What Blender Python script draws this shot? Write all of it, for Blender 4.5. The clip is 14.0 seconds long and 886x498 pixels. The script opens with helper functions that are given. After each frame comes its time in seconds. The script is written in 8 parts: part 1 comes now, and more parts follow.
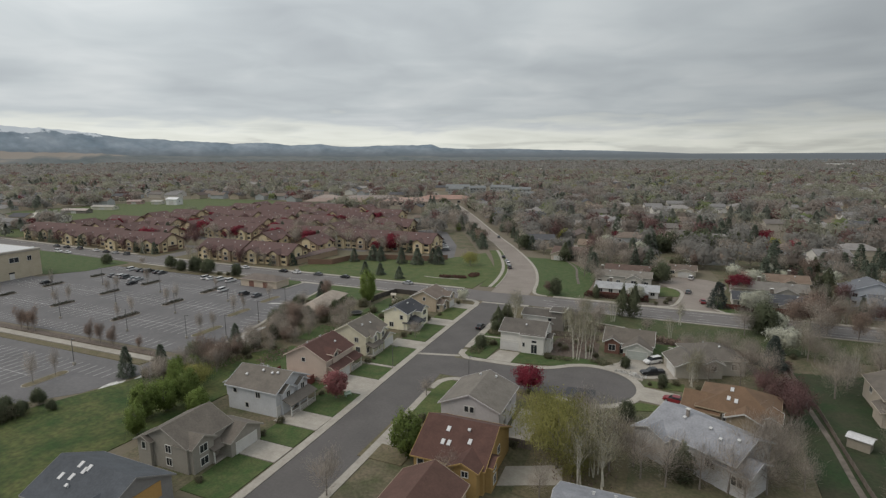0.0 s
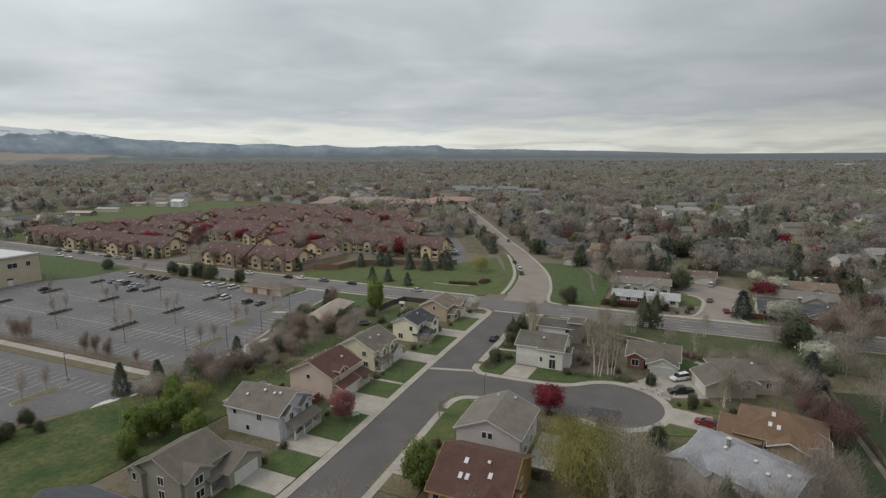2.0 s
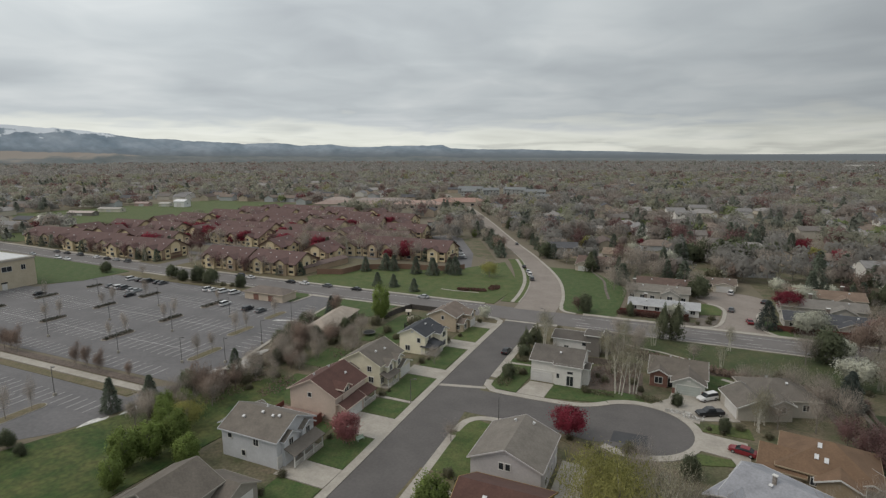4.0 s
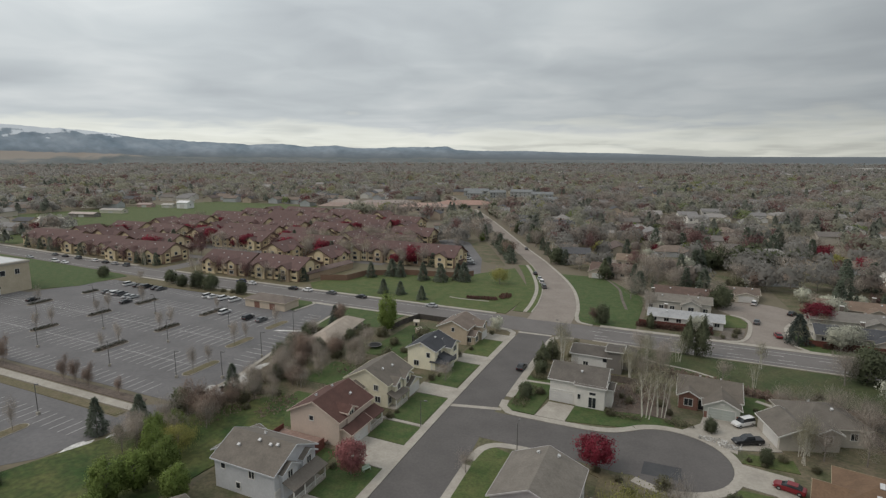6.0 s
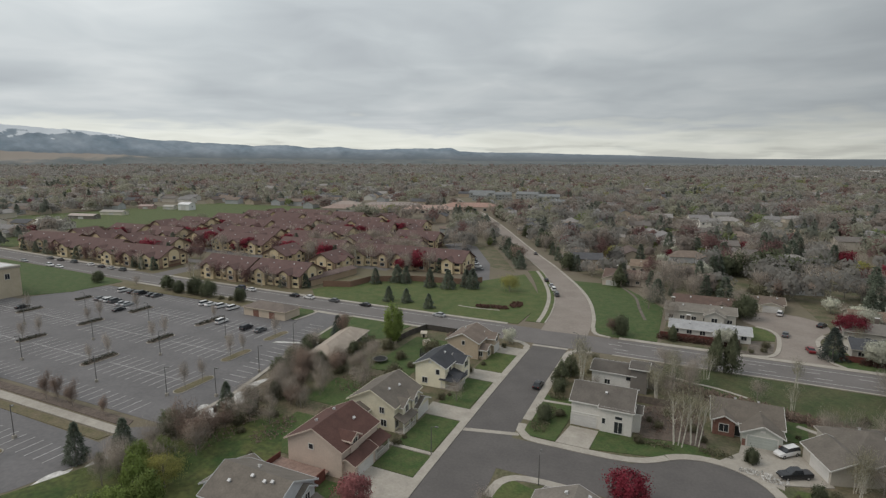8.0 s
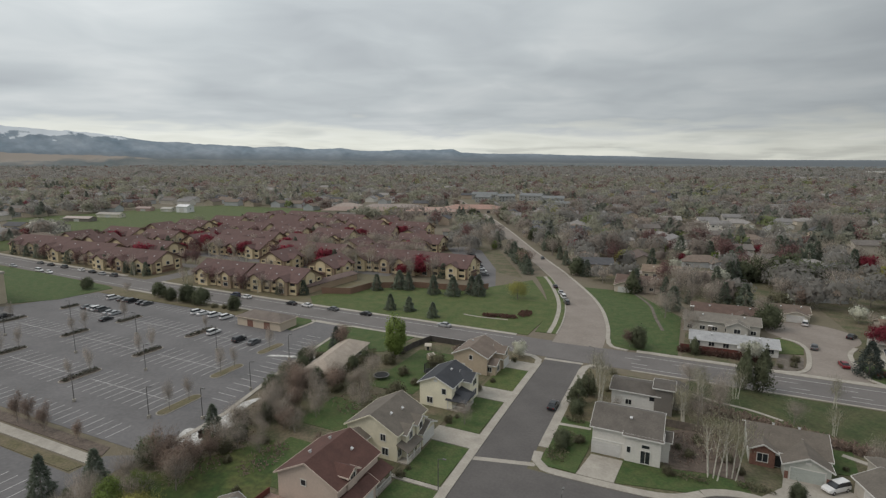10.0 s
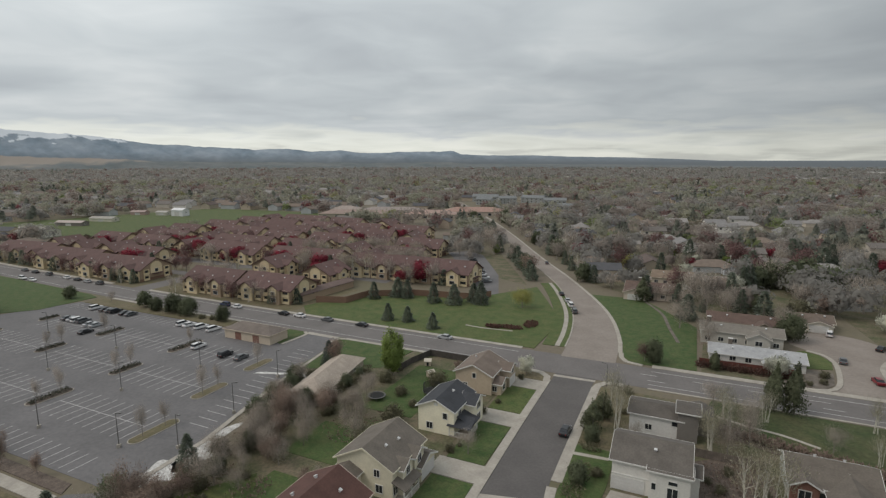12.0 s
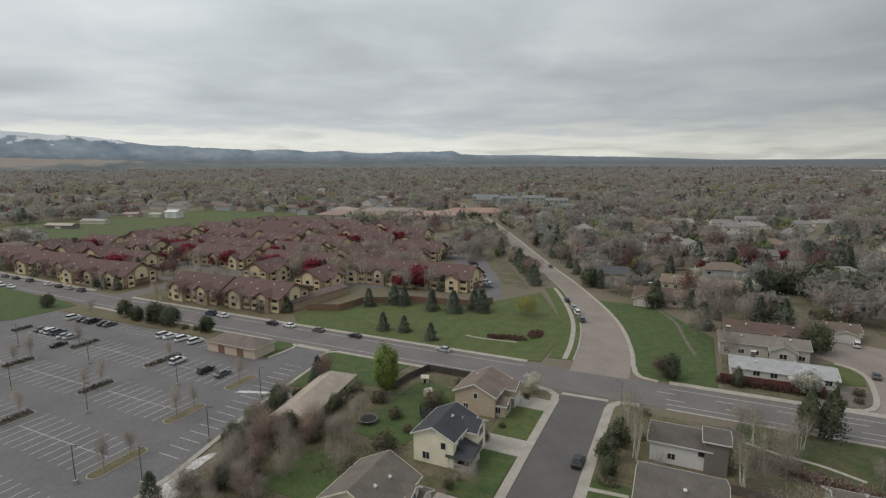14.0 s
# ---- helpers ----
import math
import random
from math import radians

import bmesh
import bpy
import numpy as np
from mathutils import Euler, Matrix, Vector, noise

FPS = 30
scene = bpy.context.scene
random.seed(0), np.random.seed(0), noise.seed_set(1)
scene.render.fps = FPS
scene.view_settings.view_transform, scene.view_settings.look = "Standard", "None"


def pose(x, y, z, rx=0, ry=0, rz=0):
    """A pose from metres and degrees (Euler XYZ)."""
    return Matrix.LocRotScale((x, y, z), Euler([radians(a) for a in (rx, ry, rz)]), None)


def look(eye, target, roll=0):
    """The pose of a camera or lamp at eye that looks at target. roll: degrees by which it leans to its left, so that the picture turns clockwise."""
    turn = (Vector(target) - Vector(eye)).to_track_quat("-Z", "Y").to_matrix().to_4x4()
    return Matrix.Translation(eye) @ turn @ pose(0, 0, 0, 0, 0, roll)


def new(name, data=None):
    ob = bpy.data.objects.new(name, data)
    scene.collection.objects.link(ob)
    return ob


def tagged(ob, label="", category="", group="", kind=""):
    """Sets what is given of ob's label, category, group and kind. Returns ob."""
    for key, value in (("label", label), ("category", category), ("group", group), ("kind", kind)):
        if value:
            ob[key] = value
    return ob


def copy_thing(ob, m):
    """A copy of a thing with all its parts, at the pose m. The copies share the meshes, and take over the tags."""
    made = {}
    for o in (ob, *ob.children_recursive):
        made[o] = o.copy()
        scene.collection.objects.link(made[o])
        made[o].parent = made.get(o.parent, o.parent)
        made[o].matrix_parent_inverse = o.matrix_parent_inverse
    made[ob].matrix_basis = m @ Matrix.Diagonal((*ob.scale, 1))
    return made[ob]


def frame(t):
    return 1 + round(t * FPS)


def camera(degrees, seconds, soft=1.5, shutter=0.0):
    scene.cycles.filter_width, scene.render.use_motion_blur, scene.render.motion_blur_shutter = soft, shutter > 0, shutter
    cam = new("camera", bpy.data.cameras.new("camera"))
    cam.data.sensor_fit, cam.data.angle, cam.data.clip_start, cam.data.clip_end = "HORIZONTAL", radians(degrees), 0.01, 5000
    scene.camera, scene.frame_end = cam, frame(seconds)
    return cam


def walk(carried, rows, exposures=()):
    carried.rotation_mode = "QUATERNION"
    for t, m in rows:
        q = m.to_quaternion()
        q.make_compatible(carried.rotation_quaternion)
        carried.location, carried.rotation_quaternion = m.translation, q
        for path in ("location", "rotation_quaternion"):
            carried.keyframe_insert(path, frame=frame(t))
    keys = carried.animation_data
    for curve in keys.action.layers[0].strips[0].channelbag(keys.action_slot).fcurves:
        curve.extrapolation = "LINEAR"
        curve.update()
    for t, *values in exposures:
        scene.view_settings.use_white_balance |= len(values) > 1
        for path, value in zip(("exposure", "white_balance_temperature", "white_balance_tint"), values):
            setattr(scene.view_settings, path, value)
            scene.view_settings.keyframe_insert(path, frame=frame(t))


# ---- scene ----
cam = camera(79.3, 14.0, soft=1.3)
PATH = [
    (0, (59.887, -171.246, 51.965), (56.032, -162.184, 50.226), -0.24),
    (0.5, (58.610, -169.597, 52.119), (54.724, -160.546, 50.394), -0.31),
    (1, (57.414, -167.934, 52.297), (53.502, -158.893, 50.575), -0.34),
    (1.5, (56.259, -166.255, 52.486), (52.327, -157.223, 50.762), -0.35),
    (2, (55.118, -164.557, 52.677), (51.168, -155.534, 50.948), -0.34),
    (2.5, (53.967, -162.838, 52.862), (50.000, -153.823, 51.130), -0.31),
    (3, (52.790, -161.097, 53.036), (48.807, -152.090, 51.300), -0.27),
    (3.5, (51.578, -159.330, 53.193), (47.577, -150.331, 51.457), -0.21),
    (4, (50.323, -157.536, 53.331), (46.304, -148.545, 51.598), -0.15),
    (4.5, (49.024, -155.713, 53.448), (44.987, -146.729, 51.719), -0.09),
    (5, (47.684, -153.857, 53.543), (43.629, -144.880, 51.820), -0.03),
    (5.5, (46.308, -151.967, 53.615), (42.234, -142.997, 51.900), 0.02),
    (6, (44.904, -150.041, 53.667), (40.812, -141.077, 51.960), 0.07),
    (6.5, (43.481, -148.076, 53.700), (39.373, -139.119, 52.000), 0.11),
    (7, (42.051, -146.070, 53.716), (37.927, -137.118, 52.023), 0.15),
    (7.5, (40.625, -144.021, 53.717), (36.487, -135.075, 52.030), 0.17),
    (8, (39.214, -141.927, 53.705), (35.064, -132.985, 52.025), 0.18),
    (8.5, (37.829, -139.786, 53.685), (33.669, -130.848, 52.010), 0.19),
    (9, (36.480, -137.597, 53.657), (32.312, -128.661, 51.988), 0.18),
    (9.5, (35.174, -135.356, 53.625), (31.000, -126.423, 51.961), 0.15),
    (10, (33.918, -133.064, 53.591), (29.738, -124.132, 51.933), 0.12),
    (10.5, (32.711, -130.718, 53.555), (28.528, -121.786, 51.904), 0.08),
    (11, (31.554, -128.317, 53.519), (27.368, -119.385, 51.876), 0.03),
    (11.5, (30.439, -125.860, 53.481), (26.252, -116.928, 51.848), -0.02),
    (12, (29.356, -123.346, 53.443), (25.167, -114.412, 51.819), -0.08),
    (12.5, (28.289, -120.774, 53.399), (24.098, -111.839, 51.784), -0.14),
    (13, (27.213, -118.143, 53.348), (23.022, -109.208, 51.738), -0.20),
    (13.5, (26.099, -115.454, 53.284), (21.908, -106.518, 51.673), -0.25),
    (14, (24.911, -112.704, 53.200), (20.721, -103.771, 51.576), -0.29),
]
walk(cam, [(t, look(eye, target, roll)) for t, eye, target, roll in PATH])

# ---- world, sun, exposure ----
world = bpy.data.worlds.new("overcast_sky")
scene.world = world
world.use_nodes = True
wn, wl = world.node_tree.nodes, world.node_tree.links
wn.clear()


def wnode(kind, **settings):
    n = wn.new(kind)
    for key, value in settings.items():
        n.inputs[key].default_value = value
    return n


def wmath(op, a, b=None):
    n = wn.new("ShaderNodeMath")
    n.operation = op
    for i, v in enumerate((a, b)):
        if v is None:
            continue
        if isinstance(v, (int, float)):
            n.inputs[i].default_value = v
        else:
            wl.new(v, n.inputs[i])
    return n.outputs[0]


def ramp_of(nodes, stops):
    r = nodes.new("ShaderNodeValToRGB")
    els = r.color_ramp.elements
    els[0].position, els[0].color = stops[0][0], (*stops[0][1], 1)
    els[1].position, els[1].color = stops[-1][0], (*stops[-1][1], 1)
    for p, c in stops[1:-1]:
        e = els.new(p)
        e.color = (*c, 1)
    return r


SUN_UP, SUN_TURN = 42.0, 200.0
coord = wn.new("ShaderNodeTexCoord")
split = wn.new("ShaderNodeSeparateXYZ")
wl.new(coord.outputs["Generated"], split.inputs[0])
up = wmath("MAXIMUM", split.outputs["Z"], 0.0)
deck = wmath("ADD", up, 0.11)
plane = wn.new("ShaderNodeCombineXYZ")
wl.new(wmath("DIVIDE", split.outputs["X"], deck), plane.inputs[0])
wl.new(wmath("DIVIDE", split.outputs["Y"], deck), plane.inputs[1])
# cloud deck seen in perspective: broad banks, then smaller rolls
big = wnode("ShaderNodeTexNoise", Scale=0.62, Detail=3.0, Roughness=0.46, Distortion=0.5)
wl.new(plane.outputs[0], big.inputs["Vector"])
small = wnode("ShaderNodeTexNoise", Scale=1.9, Detail=3.0, Roughness=0.5, Distortion=0.6)
wl.new(plane.outputs[0], small.inputs["Vector"])
mixed = wmath("ADD", wmath("MULTIPLY", big.outputs[0], 0.72), wmath("MULTIPLY", small.outputs[0], 0.28))
cloud = ramp_of(wn, [(0.34, (0.75, 0.785, 0.805)), (0.5, (0.895, 0.935, 0.94)), (0.66, (1.07, 1.09, 1.075))])
wl.new(mixed, cloud.inputs[0])
height = ramp_of(wn, [(0.0, (0.72, 0.70, 0.635)), (0.012, (0.80, 0.78, 0.705)), (0.042, (0.77, 0.755, 0.70)), (0.066, (0.52, 0.535, 0.55)),
                      (0.13, (0.53, 0.545, 0.56)), (0.3, (0.65, 0.67, 0.685)), (0.6, (0.87, 0.885, 0.905)), (1.0, (1.02, 1.03, 1.05))])
wobble = wmath("ADD", up, wmath("MULTIPLY", wmath("SUBTRACT", mixed, 0.5), 0.17))
wl.new(wobble, height.inputs[0])
tint = wn.new("ShaderNodeMix")
tint.data_type, tint.blend_type = "RGBA", "MULTIPLY"
tint.inputs[0].default_value = 1.0
wl.new(height.outputs[0], tint.inputs[6])
wl.new(cloud.outputs[0], tint.inputs[7])
sky = wn.new("ShaderNodeTexSky")
sky.sky_type, sky.sun_disc = "NISHITA", False
sky.sun_elevation, sky.sun_rotation = radians(SUN_UP), radians(SUN_TURN)
blue = wnode("ShaderNodeBackground", Strength=0.06)
wl.new(sky.outputs[0], blue.inputs[0])
grey = wnode("ShaderNodeBackground", Strength=1.0)
# the cloud is thinner, and so brighter, towards the mountains
west = wmath("ADD", wmath("MULTIPLY", split.outputs["X"], -0.93), wmath("MULTIPLY", split.outputs["Y"], 0.36))
thin = wn.new("ShaderNodeMapRange")
thin.inputs[1].default_value, thin.inputs[2].default_value, thin.inputs[3].default_value, thin.inputs[4].default_value = 0.1, 0.95, 0.77, 1.17
wl.new(west, thin.inputs[0])
scaled = wn.new("ShaderNodeVectorMath")
scaled.operation = "SCALE"
# flat scraps of darker cloud low over the horizon
flat = wn.new("ShaderNodeMapping")
flat.inputs["Scale"].default_value = (4.2, 4.2, 46.0)
wl.new(coord.outputs["Generated"], flat.inputs["Vector"])
scraps = wnode("ShaderNodeTexNoise", Scale=1.0, Detail=4.0, Roughness=0.55, Distortion=0.4)
wl.new(flat.outputs[0], scraps.inputs["Vector"])
scrap = ramp_of(wn, [(0.54, (1.0, 1.0, 1.0)), (0.64, (0.86, 0.875, 0.90)), (0.74, (0.78, 0.80, 0.84))])
wl.new(scraps.outputs[0], scrap.inputs[0])
low_sky = ramp_of(wn, [(0.0, (0.5, 0.5, 0.5)), (0.02, (1.0, 1.0, 1.0)), (0.045, (0.8, 0.8, 0.8)), (0.075, (0.0, 0.0, 0.0))])
wl.new(up, low_sky.inputs[0])
torn = wn.new("ShaderNodeMix")
torn.data_type, torn.blend_type = "RGBA", "MULTIPLY"
wl.new(low_sky.outputs[0], torn.inputs[0])
wl.new(tint.outputs[2], torn.inputs[6])
wl.new(scrap.outputs[0], torn.inputs[7])
wl.new(torn.outputs[2], scaled.inputs[0])
wl.new(thin.outputs[0], scaled.inputs["Scale"])
wl.new(scaled.outputs[0], grey.inputs[0])
both = wn.new("ShaderNodeMixShader")
both.inputs[0].default_value = 0.96
wl.new(blue.outputs[0], both.inputs[1])
wl.new(grey.outputs[0], both.inputs[2])
out = wn.new("ShaderNodeOutputWorld")
wl.new(both.outputs[0], out.inputs[0])

sun = new("sun", bpy.data.lights.new("sun", "SUN"))
sun.data.energy, sun.data.angle, sun.data.color = 1.12, radians(30), (1.0, 0.90, 0.80)
sun.matrix_world = look((0, 0, 100), (100 * math.cos(radians(35)), 100 * math.sin(radians(35)), 100 - 110), 0)
scene.view_settings.exposure = 0.0


# ---- materials ----
def surface(name, c1, c2, size=3.0, grain=0.0, rough=0.85, metal=0.0, bump=0.0, bump_size=0.1, islands=0.0, per_object=0.0, fine=0.25, where="Object"):
    """A procedural surface: two colours mixed by broad noise, broken by fine grain; sizes in metres."""
    m = bpy.data.materials.new(name)
    m.use_nodes = True
    nt = m.node_tree
    b = nt.nodes["Principled BSDF"]
    b.inputs["Roughness"].default_value, b.inputs["Metallic"].default_value = rough, metal
    tc = nt.nodes.new("ShaderNodeTexCoord")
    n1 = nt.nodes.new("ShaderNodeTexNoise")
    n1.inputs["Scale"].default_value, n1.inputs["Detail"].default_value, n1.inputs["Roughness"].default_value = 1 / size, 4, 0.6
    n2 = nt.nodes.new("ShaderNodeTexNoise")
    n2.inputs["Scale"].default_value, n2.inputs["Detail"].default_value = 1 / fine, 2
    for n in (n1, n2):
        nt.links.new(tc.outputs[where], n.inputs["Vector"])
    r = ramp_of(nt.nodes, [(0.33, c1), (0.67, c2)])
    nt.links.new(n1.outputs[0], r.inputs[0])
    colour = r.outputs[0]
    hsv = nt.nodes.new("ShaderNodeHueSaturation")
    nt.links.new(colour, hsv.inputs["Color"])
    value = nt.nodes.new("ShaderNodeMapRange")
    value.inputs[1].default_value, value.inputs[2].default_value = 0.3, 0.7
    value.inputs[3].default_value, value.inputs[4].default_value = 1 - grain, 1 + grain
    nt.links.new(n2.outputs[0], value.inputs[0])
    v = value.outputs[0]
    for amount, kind, socket in ((islands, "ShaderNodeNewGeometry", "Random Per Island"), (per_object, "ShaderNodeObjectInfo", "Random")):
        if amount:
            g = nt.nodes.new(kind)
            mr = nt.nodes.new("ShaderNodeMapRange")
            mr.inputs[3].default_value, mr.inputs[4].default_value = 1 - amount, 1 + amount
            nt.links.new(g.outputs[socket], mr.inputs[0])
            mul = nt.nodes.new("ShaderNodeMath")
            mul.operation = "MULTIPLY"
            nt.links.new(v, mul.inputs[0])
            nt.links.new(mr.outputs[0], mul.inputs[1])
            v = mul.outputs[0]
    nt.links.new(v, hsv.inputs["Value"])
    nt.links.new(hsv.outputs[0], b.inputs["Base Color"])
    if bump:
        bn = nt.nodes.new("ShaderNodeTexNoise")
        bn.inputs["Scale"].default_value, bn.inputs["Detail"].default_value = 1 / bump_size, 3
        nt.links.new(tc.outputs[where], bn.inputs["Vector"])
        bp = nt.nodes.new("ShaderNodeBump")
        bp.inputs["Strength"].default_value, bp.inputs["Distance"].default_value = 0.6, bump
        nt.links.new(bn.outputs[0], bp.inputs["Height"])
        nt.links.new(bp.outputs[0], b.inputs["Normal"])
    return m


def shade(c, k):
    return tuple(min(1.0, v * k) for v in c)


def roof_mat(name, c):
    return surface(name, shade(c, 0.86), shade(c, 1.14), 2.2, 0.11, 0.92, bump=0.02, bump_size=0.25, fine=0.3, per_object=0.05)


def wall_mat(name, c):
    return surface(name, shade(c, 0.93), shade(c, 1.05), 2.5, 0.05, 0.8, bump=0.01, bump_size=0.2, fine=0.35)


M = {
    "asphalt": surface("asphalt", (0.095, 0.088, 0.085), (0.119, 0.110, 0.106), 7, 0.08, 0.93, bump=0.01, bump_size=0.08, fine=0.5),
    "asphalt_dark": surface("new_asphalt", (0.05, 0.051, 0.055), (0.062, 0.063, 0.066), 3, 0.08, 0.9, fine=0.4),
    "asphalt_main": surface("road_asphalt", (0.132, 0.122, 0.117), (0.164, 0.152, 0.146), 9, 0.08, 0.93, bump=0.01, bump_size=0.08, fine=0.6),
    "asphalt_lot": surface("car_park_asphalt", (0.122, 0.118, 0.119), (0.154, 0.148, 0.150), 11, 0.1, 0.93, bump=0.01, bump_size=0.08, fine=0.8),
    "concrete_road": surface("worn_concrete_road", (0.215, 0.184, 0.16), (0.262, 0.228, 0.2), 8, 0.08, 0.9, fine=0.8),
    "concrete": surface("pale_concrete", (0.305, 0.28, 0.243), (0.39, 0.36, 0.313), 3, 0.08, 0.88, bump=0.006, bump_size=0.1, fine=0.4),
    "paint_line": surface("road_paint", (0.42, 0.41, 0.40), (0.58, 0.57, 0.56), 1.2, 0.15, 0.75, fine=0.3),
    "lawn": surface("spring_lawn", (0.054, 0.088, 0.021), (0.098, 0.110, 0.037), 3.6, 0.22, 0.95, bump=0.04, bump_size=0.1, fine=0.4),
    "lawn_bright": surface("bright_lawn", (0.040, 0.078, 0.018), (0.078, 0.096, 0.033), 2.4, 0.2, 0.95, bump=0.04, bump_size=0.1, fine=0.4),
    "garden": surface("garden_ground", (0.072, 0.082, 0.036), (0.158, 0.128, 0.088), 5.0, 0.25, 0.97, bump=0.05, bump_size=0.2, fine=0.6),
    "lawn_deep": surface("deep_green_lawn", (0.018, 0.042, 0.010), (0.044, 0.043, 0.023), 7.0, 0.22, 0.95, bump=0.04, bump_size=0.1, fine=0.6),
    "slope_grass": surface("sloping_grass", (0.026, 0.058, 0.010), (0.090, 0.098, 0.030), 6.0, 0.3, 0.95, bump=0.04, bump_size=0.1, fine=0.9),
    "belt_grass": surface("shaded_grass_belt", (0.040, 0.061, 0.018), (0.078, 0.079, 0.035), 6.0, 0.25, 0.95, bump=0.04, bump_size=0.1, fine=0.7),
    "trail": surface("trodden_trail", (0.10, 0.085, 0.07), (0.19, 0.165, 0.14), 2.5, 0.15, 0.95, fine=0.4),
    "lawn_dry": surface("patchy_lawn", (0.108, 0.099, 0.049), (0.155, 0.126, 0.080), 4.2, 0.22, 0.95, bump=0.04, bump_size=0.1, fine=0.5),
    "mulch": surface("bark_mulch", (0.085, 0.065, 0.052), (0.14, 0.11, 0.09), 1.1, 0.25, 0.95, bump=0.04, bump_size=0.12, fine=0.2),
    "gravel": surface("pale_gravel", (0.40, 0.39, 0.37), (0.66, 0.65, 0.63), 1.0, 0.25, 0.95, bump=0.03, bump_size=0.1, fine=0.2),
    "trim": surface("white_trim", (0.6, 0.59, 0.56), (0.68, 0.67, 0.64), 1.5, 0.04, 0.6),
    "door_white": surface("white_door", (0.55, 0.54, 0.52), (0.62, 0.61, 0.59), 1.5, 0.04, 0.6),
    "glass": surface("window_glass", (0.02, 0.023, 0.027), (0.04, 0.044, 0.05), 1.5, 0.1, 0.12),
    "fence": surface("weathered_fence", (0.12, 0.10, 0.085), (0.19, 0.16, 0.135), 1.4, 0.2, 0.9, fine=0.15, per_object=0.15),
    "fence_dark": surface("dark_fence", (0.05, 0.044, 0.04), (0.085, 0.075, 0.066), 1.4, 0.2, 0.9, fine=0.15, per_object=0.15),
    "fence_red": surface("red_stained_wood", (0.11, 0.035, 0.027), (0.16, 0.055, 0.042), 1.2, 0.15, 0.85, per_object=0.1),
    "brick": surface("red_brick", (0.17, 0.085, 0.065), (0.24, 0.125, 0.095), 0.8, 0.18, 0.9, fine=0.2),
    "vent": surface("roof_vent_metal", (0.5, 0.5, 0.5), (0.6, 0.6, 0.6), 1, 0.05, 0.5),
    "bark": surface("grey_bark", (0.19, 0.165, 0.145), (0.29, 0.26, 0.235), 0.7, 0.2, 0.95),
    "bark_pale": surface("pale_aspen_bark", (0.46, 0.44, 0.38), (0.62, 0.59, 0.52), 0.5, 0.2, 0.9),
}


# ---- geometry helpers ----
def mesh_of(bm, material, name="mesh", smooth=False):
    me = bpy.data.meshes.new(name)
    bm.normal_update()
    bm.to_mesh(me)
    bm.free()
    me.materials.append(material)
    if smooth:
        me.shade_smooth()
    return me


def part(name, bm, material, parent, label="", smooth=False):
    ob = new(name, mesh_of(bm, material, name, smooth) if isinstance(bm, bmesh.types.BMesh) else bm)
    ob.parent = parent
    return tagged(ob, label)


def thing(name, x, y, z=0.0, turn=0.0, label="", category="", group="", kind=""):
    ob = new(name)
    ob.matrix_basis = pose(x, y, z, 0, 0, turn)
    return tagged(ob, label, category, group, kind)


def add_box(bm, x0, x1, y0, y1, z0, z1, m=None):
    vs = [bm.verts.new((x, y, z)) for z in (z0, z1) for x, y in ((x0, y0), (x1, y0), (x1, y1), (x0, y1))]
    for f in ((3, 2, 1, 0), (4, 5, 6, 7), (0, 1, 5, 4), (1, 2, 6, 5), (2, 3, 7, 6), (3, 0, 4, 7)):
        bm.faces.new([vs[i] for i in f])
    if m is not None:
        bmesh.ops.transform(bm, matrix=m, verts=vs)
    return vs


def box(x0, x1, y0, y1, z0, z1, m=None):
    bm = bmesh.new()
    add_box(bm, x0, x1, y0, y1, z0, z1, m)
    return bm


def beam(bm, a, b, w, h):
    """A bar from a to b."""
    a, b = Vector(a), Vector(b)
    d = b - a
    q = d.to_track_quat("X", "Z").to_matrix().to_4x4()
    add_box(bm, 0, d.length, -w / 2, w / 2, -h / 2, h / 2, Matrix.Translation(a) @ q)


def slab(pts, z0, z1):
    bm = bmesh.new()
    lo = [bm.verts.new((x, y, z0)) for x, y in pts]
    hi = [bm.verts.new((x, y, z1)) for x, y in pts]
    n = len(pts)
    top = bm.faces.new(hi)
    bm.faces.new(lo[::-1])
    for i in range(n):
        bm.faces.new((lo[i], lo[(i + 1) % n], hi[(i + 1) % n], hi[i]))
    bmesh.ops.recalc_face_normals(bm, faces=bm.faces)
    return bm


def curve_points(pts, step=4.0):
    """A smooth line through the points."""
    p = [Vector((*q, 0)) for q in pts]
    p = [2 * p[0] - p[1], *p, 2 * p[-1] - p[-2]]
    made = []
    for i in range(1, len(p) - 2):
        n = max(1, int((p[i + 1] - p[i]).length / step))
        for k in range(n):
            t = k / n
            made.append(0.5 * ((2 * p[i]) + (p[i + 1] - p[i - 1]) * t + (2 * p[i - 1] - 5 * p[i] + 4 * p[i + 1] - p[i + 2]) * t * t
                               + (3 * p[i] - p[i - 1] - 3 * p[i + 1] + p[i + 2]) * t ** 3))
    made.append(p[-2])
    return [(v.x, v.y) for v in made]


def strip_outline(line, left, right):
    """The outline of a strip that lies between two offsets of a line; positive is to the line's left."""
    a, b = [], []
    for i, (x, y) in enumerate(line):
        x0, y0 = line[max(i - 1, 0)]
        x1, y1 = line[min(i + 1, len(line) - 1)]
        d = math.hypot(x1 - x0, y1 - y0) or 1
        nx, ny = -(y1 - y0) / d, (x1 - x0) / d
        lo, ro = (left[i] if isinstance(left, list) else left), (right[i] if isinstance(right, list) else right)
        a.append((x + nx * lo, y + ny * lo))
        b.append((x + nx * ro, y + ny * ro))
    return a, b


